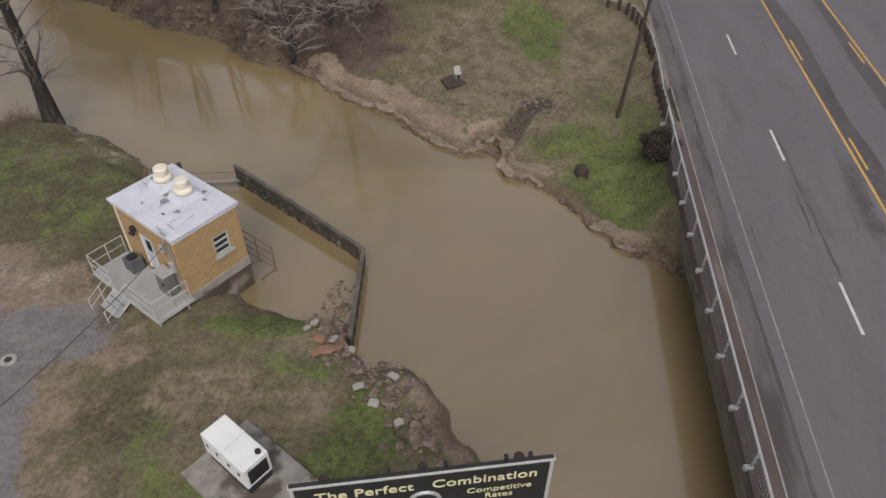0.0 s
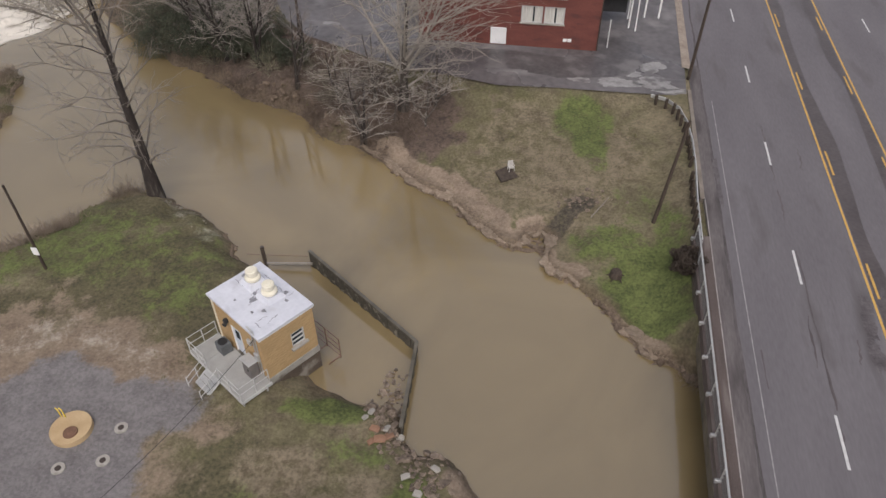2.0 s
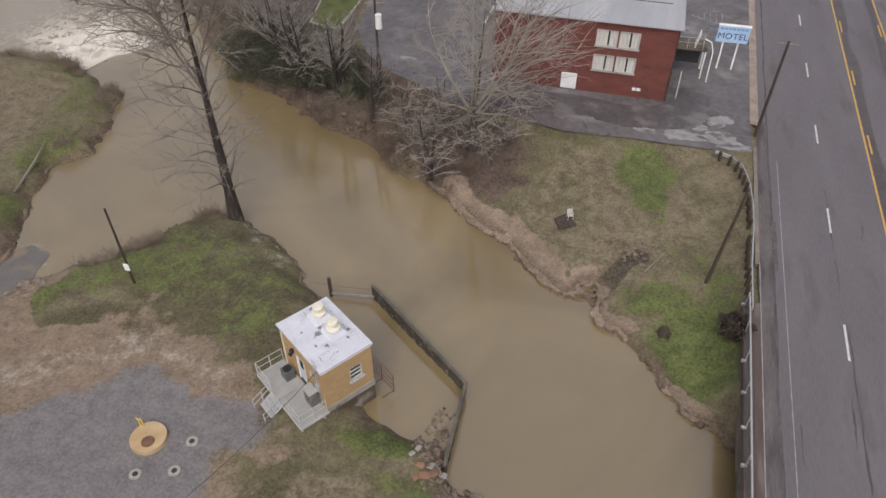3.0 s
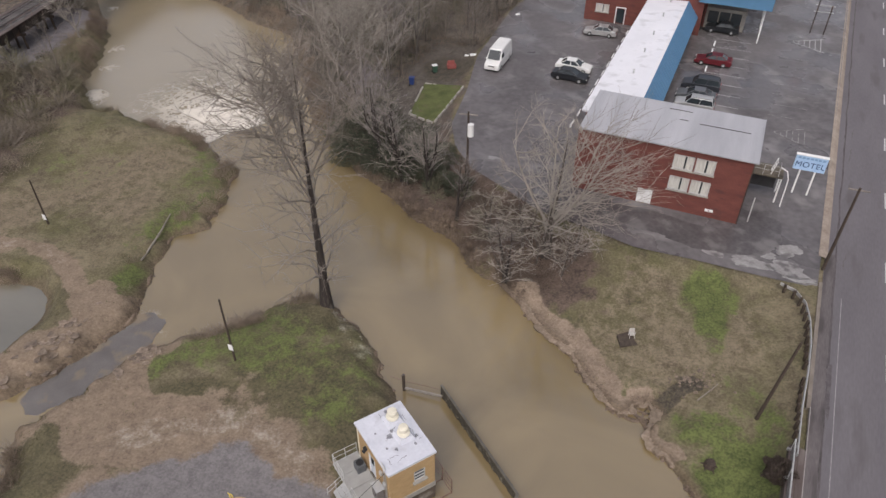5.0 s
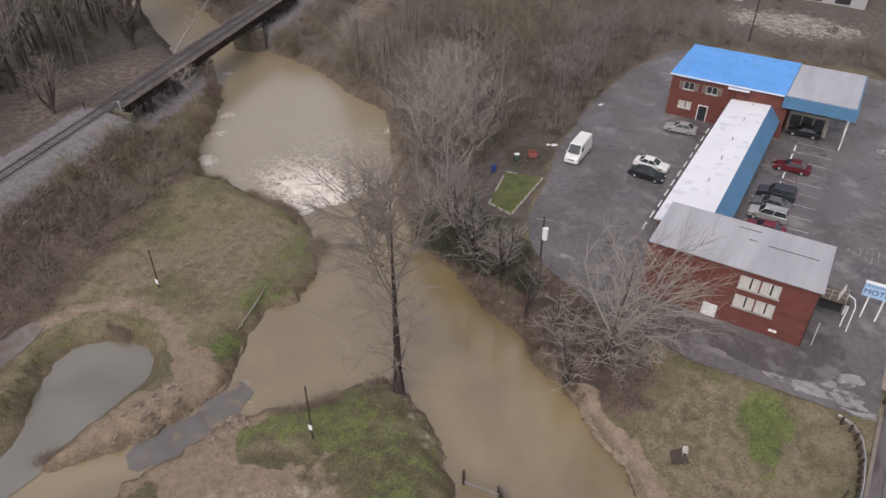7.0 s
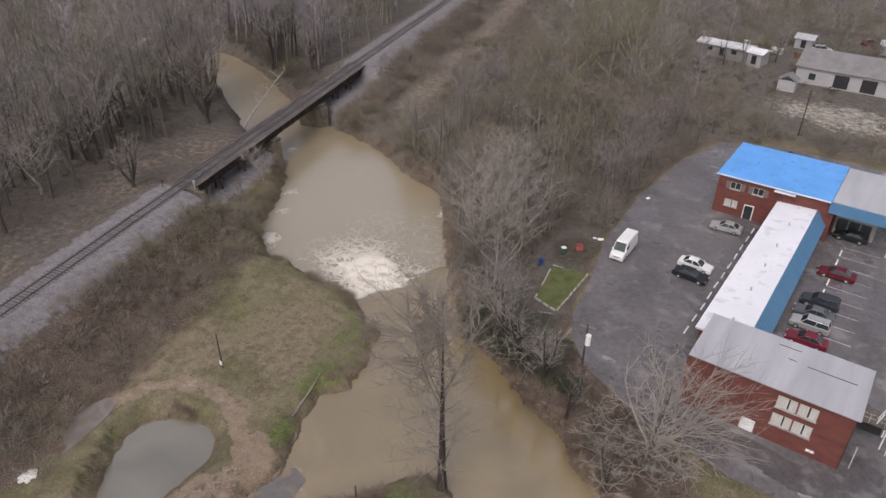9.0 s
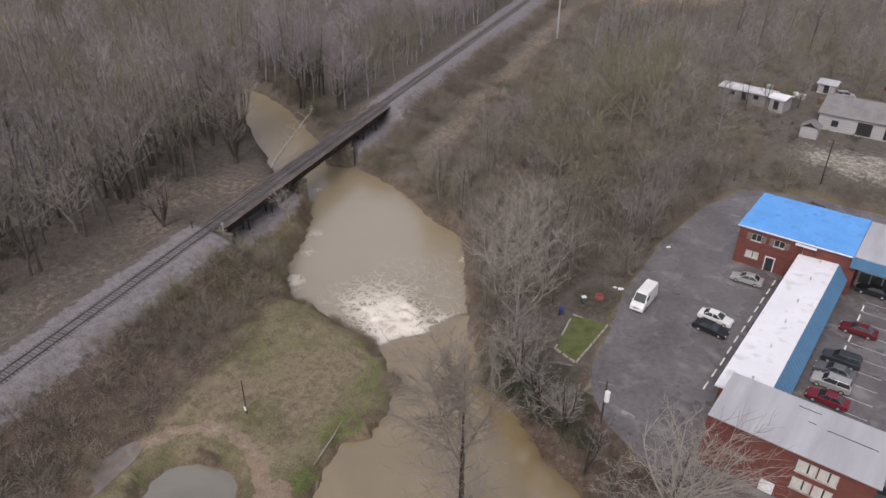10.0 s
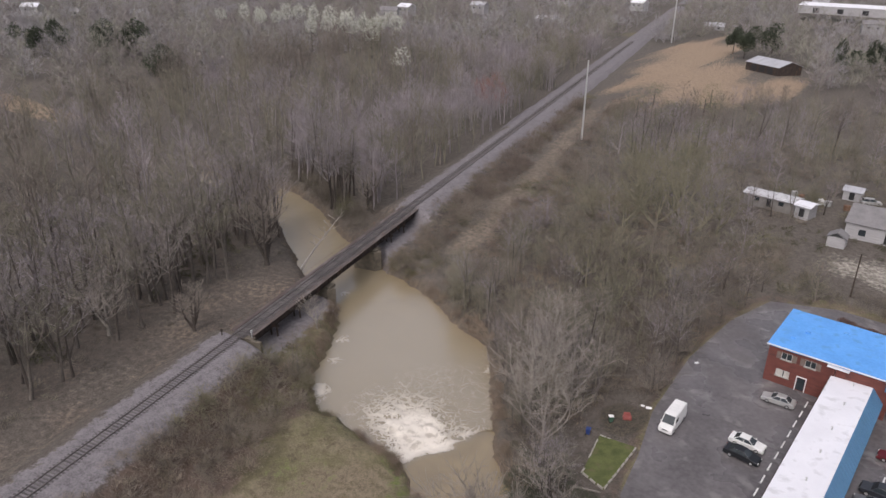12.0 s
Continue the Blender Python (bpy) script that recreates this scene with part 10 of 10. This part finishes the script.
house("long_warehouse", "long low warehouse with a white roof", pose(-60, 735, 12, 0, 0, -6), 150, 26, 6, 2, M_SIDING, M_ROOF_WHITE, [(x, 5, 0, 4, 1) for x in range(-60, 61, 20)])
house("brick_store", "low red brick building among trees", pose(-8, 520, 8, 0, 0, -10), 40, 22, 5, 1.2, M_BRICK_RED, M_ROOF_METAL, [(x, 3, 0.5, 3, 0) for x in range(-15, 16, 6)])
for k, (x, y, tn, rf) in enumerate(((-300, 560, 10, M_ROOF_WHITE), (-330, 520, 40, M_SHINGLE), (-255, 600, -20, M_SHINGLE), (-172, 602, 15, M_ROOF_METAL), (-640, 330, 30, M_SHINGLE), (-590, 360, 10, M_ROOF_METAL),
                                    (-20, 640, 0, M_ROOF_METAL), (40, 610, 10, M_SHINGLE), (-560, 440, 60, M_SHINGLE))):
    house("distant_house", "distant low house among bare trees", pose(x, y, ground_z(x, y), 0, 0, tn), 16, 10, 3.2, 2.4, M_SIDING, rf, [(-4, 1.5, 1, 2.2, 0), (0, 1.1, 0, 2.1, 1), (4, 1.5, 1, 2.2, 0)])
for x, y, tn, pt in ((-12.5, 200.5, 20, "silver"), (-3.0, 214.0, 60, "maroon"), (6.0, 196.0, 10, "white")):
    vehicle(pt, "car parked beside the far houses", pose(x, y, ground_z(x, y), 0, 0, tn), "suv", "car", "far cars")
for k in range(9):
    x, y = -33 + 3.1 * k + random.uniform(-1, 1), 193 + random.uniform(-2.5, 2.5)
    bm = bmesh.new()
    box(bm, (0, 0, 0.7), (1.4, 1.1, 1.4), bevel=0.08)
    o = part("yard_clutter", bm, (M_WHITE, M_GALV, M_RUST)[k % 3])
    o.matrix_basis = stand(x, y, 1, 40 * k, 0)
    tagged(o, "pale box standing in a cluttered back yard", "clutter", "yard clutter")

# evergreens and early blossom
M_PINE = surf("pine_needles", (0.026, 0.034, 0.02), (0.062, 0.074, 0.044), 0.2, 0.9, bump=0)
M_BLOSSOM = surf("white_blossom", (0.38, 0.38, 0.32), (0.6, 0.6, 0.53), 0.2, 0.9, bump=0)
M_BUD = surf("reddish_buds", (0.2, 0.1, 0.085), (0.32, 0.18, 0.15), 0.2, 0.95, bump=0)
M_OLIVE = surf("olive_spring_leaves", (0.1, 0.105, 0.055), (0.2, 0.2, 0.115), 0.2, 0.95, bump=0)


def crown_tree(name, label, x, y, rad, tall, trunk, material, seed, count=700, leaf=0.5, lumps=1):
    t = thing(name, label, "tree", at=stand(x, y))
    bm = bmesh.new()
    tube(bm, (0, 0, 0), (0, 0, trunk + tall * 0.6), 0.3, 0.1, 7)
    part("trunk", bm, M_BARK, t)
    if lumps == 1:
        v, f = leafy(seed, rad, tall, count, leaf)
    else:
        rr, v, f = np.random.default_rng(seed), [], []
        for k in range(lumps):
            lv, lf = leafy(seed * 7 + k, rad * rr.uniform(0.4, 0.62), tall * rr.uniform(0.4, 0.6), count // lumps, leaf)
            f.append(lf + sum(len(q) for q in v))
            v.append(lv + np.array([rr.normal(0, rad * 0.42), rr.normal(0, rad * 0.42), tall * (0.05 + 0.5 * k / lumps)]))
        v, f = np.concatenate(v), np.concatenate(f)
    o = new("crown", raw_mesh("crown", v, f, material))
    o.parent, o.location = t, (0, 0, trunk)


for k, (x, y, rad, tall) in enumerate(((-402, 196, 9, 15), (-385, 212, 10, 14), (-372, 222, 10, 16), (-290, 186, 10, 14), (-412, 186, 8, 12), (-110, 455, 9, 14), (-98, 470, 10, 16), (-120, 468, 8, 12), (-55, 430, 7, 12), (-42, 440, 8, 12), (-30, 425, 8, 10))):
    crown_tree("pine_tree", "dark green pine rising above the bare woods", x, y, rad * 0.85, tall * 1.15, 3.5, M_PINE, 500 + k, 4000, 0.36, 5)
r = np.random.default_rng(77)
for k in range(24):
    f = r.random()
    x, y = -425 + 150 * f + r.normal(0, 10), 352 - 42 * f + r.normal(0, 18)
    crown_tree("blossom_tree", "small tree in pale white blossom", x, y, r.uniform(3.4, 5.0), r.uniform(8, 12), 9.5, M_BLOSSOM, 600 + k, 700, 0.42)
crown_tree("blossom_tree", "small tree in pale white blossom", -213, 257, 4, 9, 9, M_BLOSSOM, 650, 320, 0.45)
crown_tree("budding_tree", "tree hazy with reddish spring buds", -146, 230, 6.5, 12, 5, M_BUD, 651, 1100, 0.3)
crown_tree("budding_tree", "tree hazy with reddish spring buds", -156, 240, 5, 9, 5, M_BUD, 652, 700, 0.3)
for k, (x, y, s) in enumerate(((-32, 60.5, 1.0), (-29.5, 60.0, 1.1), (-27, 60.2, 0.9), (-24.5, 59.0, 0.9), (-35, 63, 1.0), (-26, 63, 0.9), (-31, 64, 1.2), (-22, 60.5, 0.8), (-24.2, 57.8, 0.8), (-21.4, 56.9, 0.75), (-28.6, 58.9, 0.9), (-18.6, 56.2, 0.6), (-33.8, 61.4, 0.9), (-26.4, 58.4, 0.8))):
    v, t = leafy(700 + k, 2.5 * s, 3.5 * s, 4200, 0.08)
    o = new("privet_bush", raw_mesh("privet_bush", v, t, M_LEAF_DARK))
    o.matrix_basis = stand(x, y, 1, 0, 0.2)
    tagged(o, "dark half-evergreen shrub on the river bank", "bush", "bank shrubs")

# scattered houses at the edge of the distance
r = np.random.default_rng(78)
FAR_HOUSES = [(-749, 328), (-615, 284), (-728, 366), (-384, 452), (-397, 490), (-362, 549), (-338, 669), (-262, 670), (-128, 790), (-62, 606)]
for k, (x, y) in enumerate(FAR_HOUSES):
    house("far_house", "small pale house among the distant trees", pose(x, y, ground_z(x, y) + 5.0, 0, 0, float(r.uniform(-40, 40))), 14, 9, 6.5, 2.6, M_SIDING, (M_SHINGLE, M_ROOF_WHITE, M_ROOF_METAL)[k % 3], [(-3, 1.4, 3.4, 4.8, 0), (3, 1.4, 3.4, 4.8, 0)])
for k in range(26):
    a = 190 + 9 * k
    x, y = RAIL_X + RAIL_K * a + (26 + 40 * r.random()) * RAIL_N, a + r.normal(0, 3)
    if a < 300 or x > -75:
        crown_tree("budding_tree", "tree hazy with olive spring buds", x, y, r.uniform(2.5, 4.5), r.uniform(5, 8), 3, M_OLIVE, 800 + k, 800, 0.14)
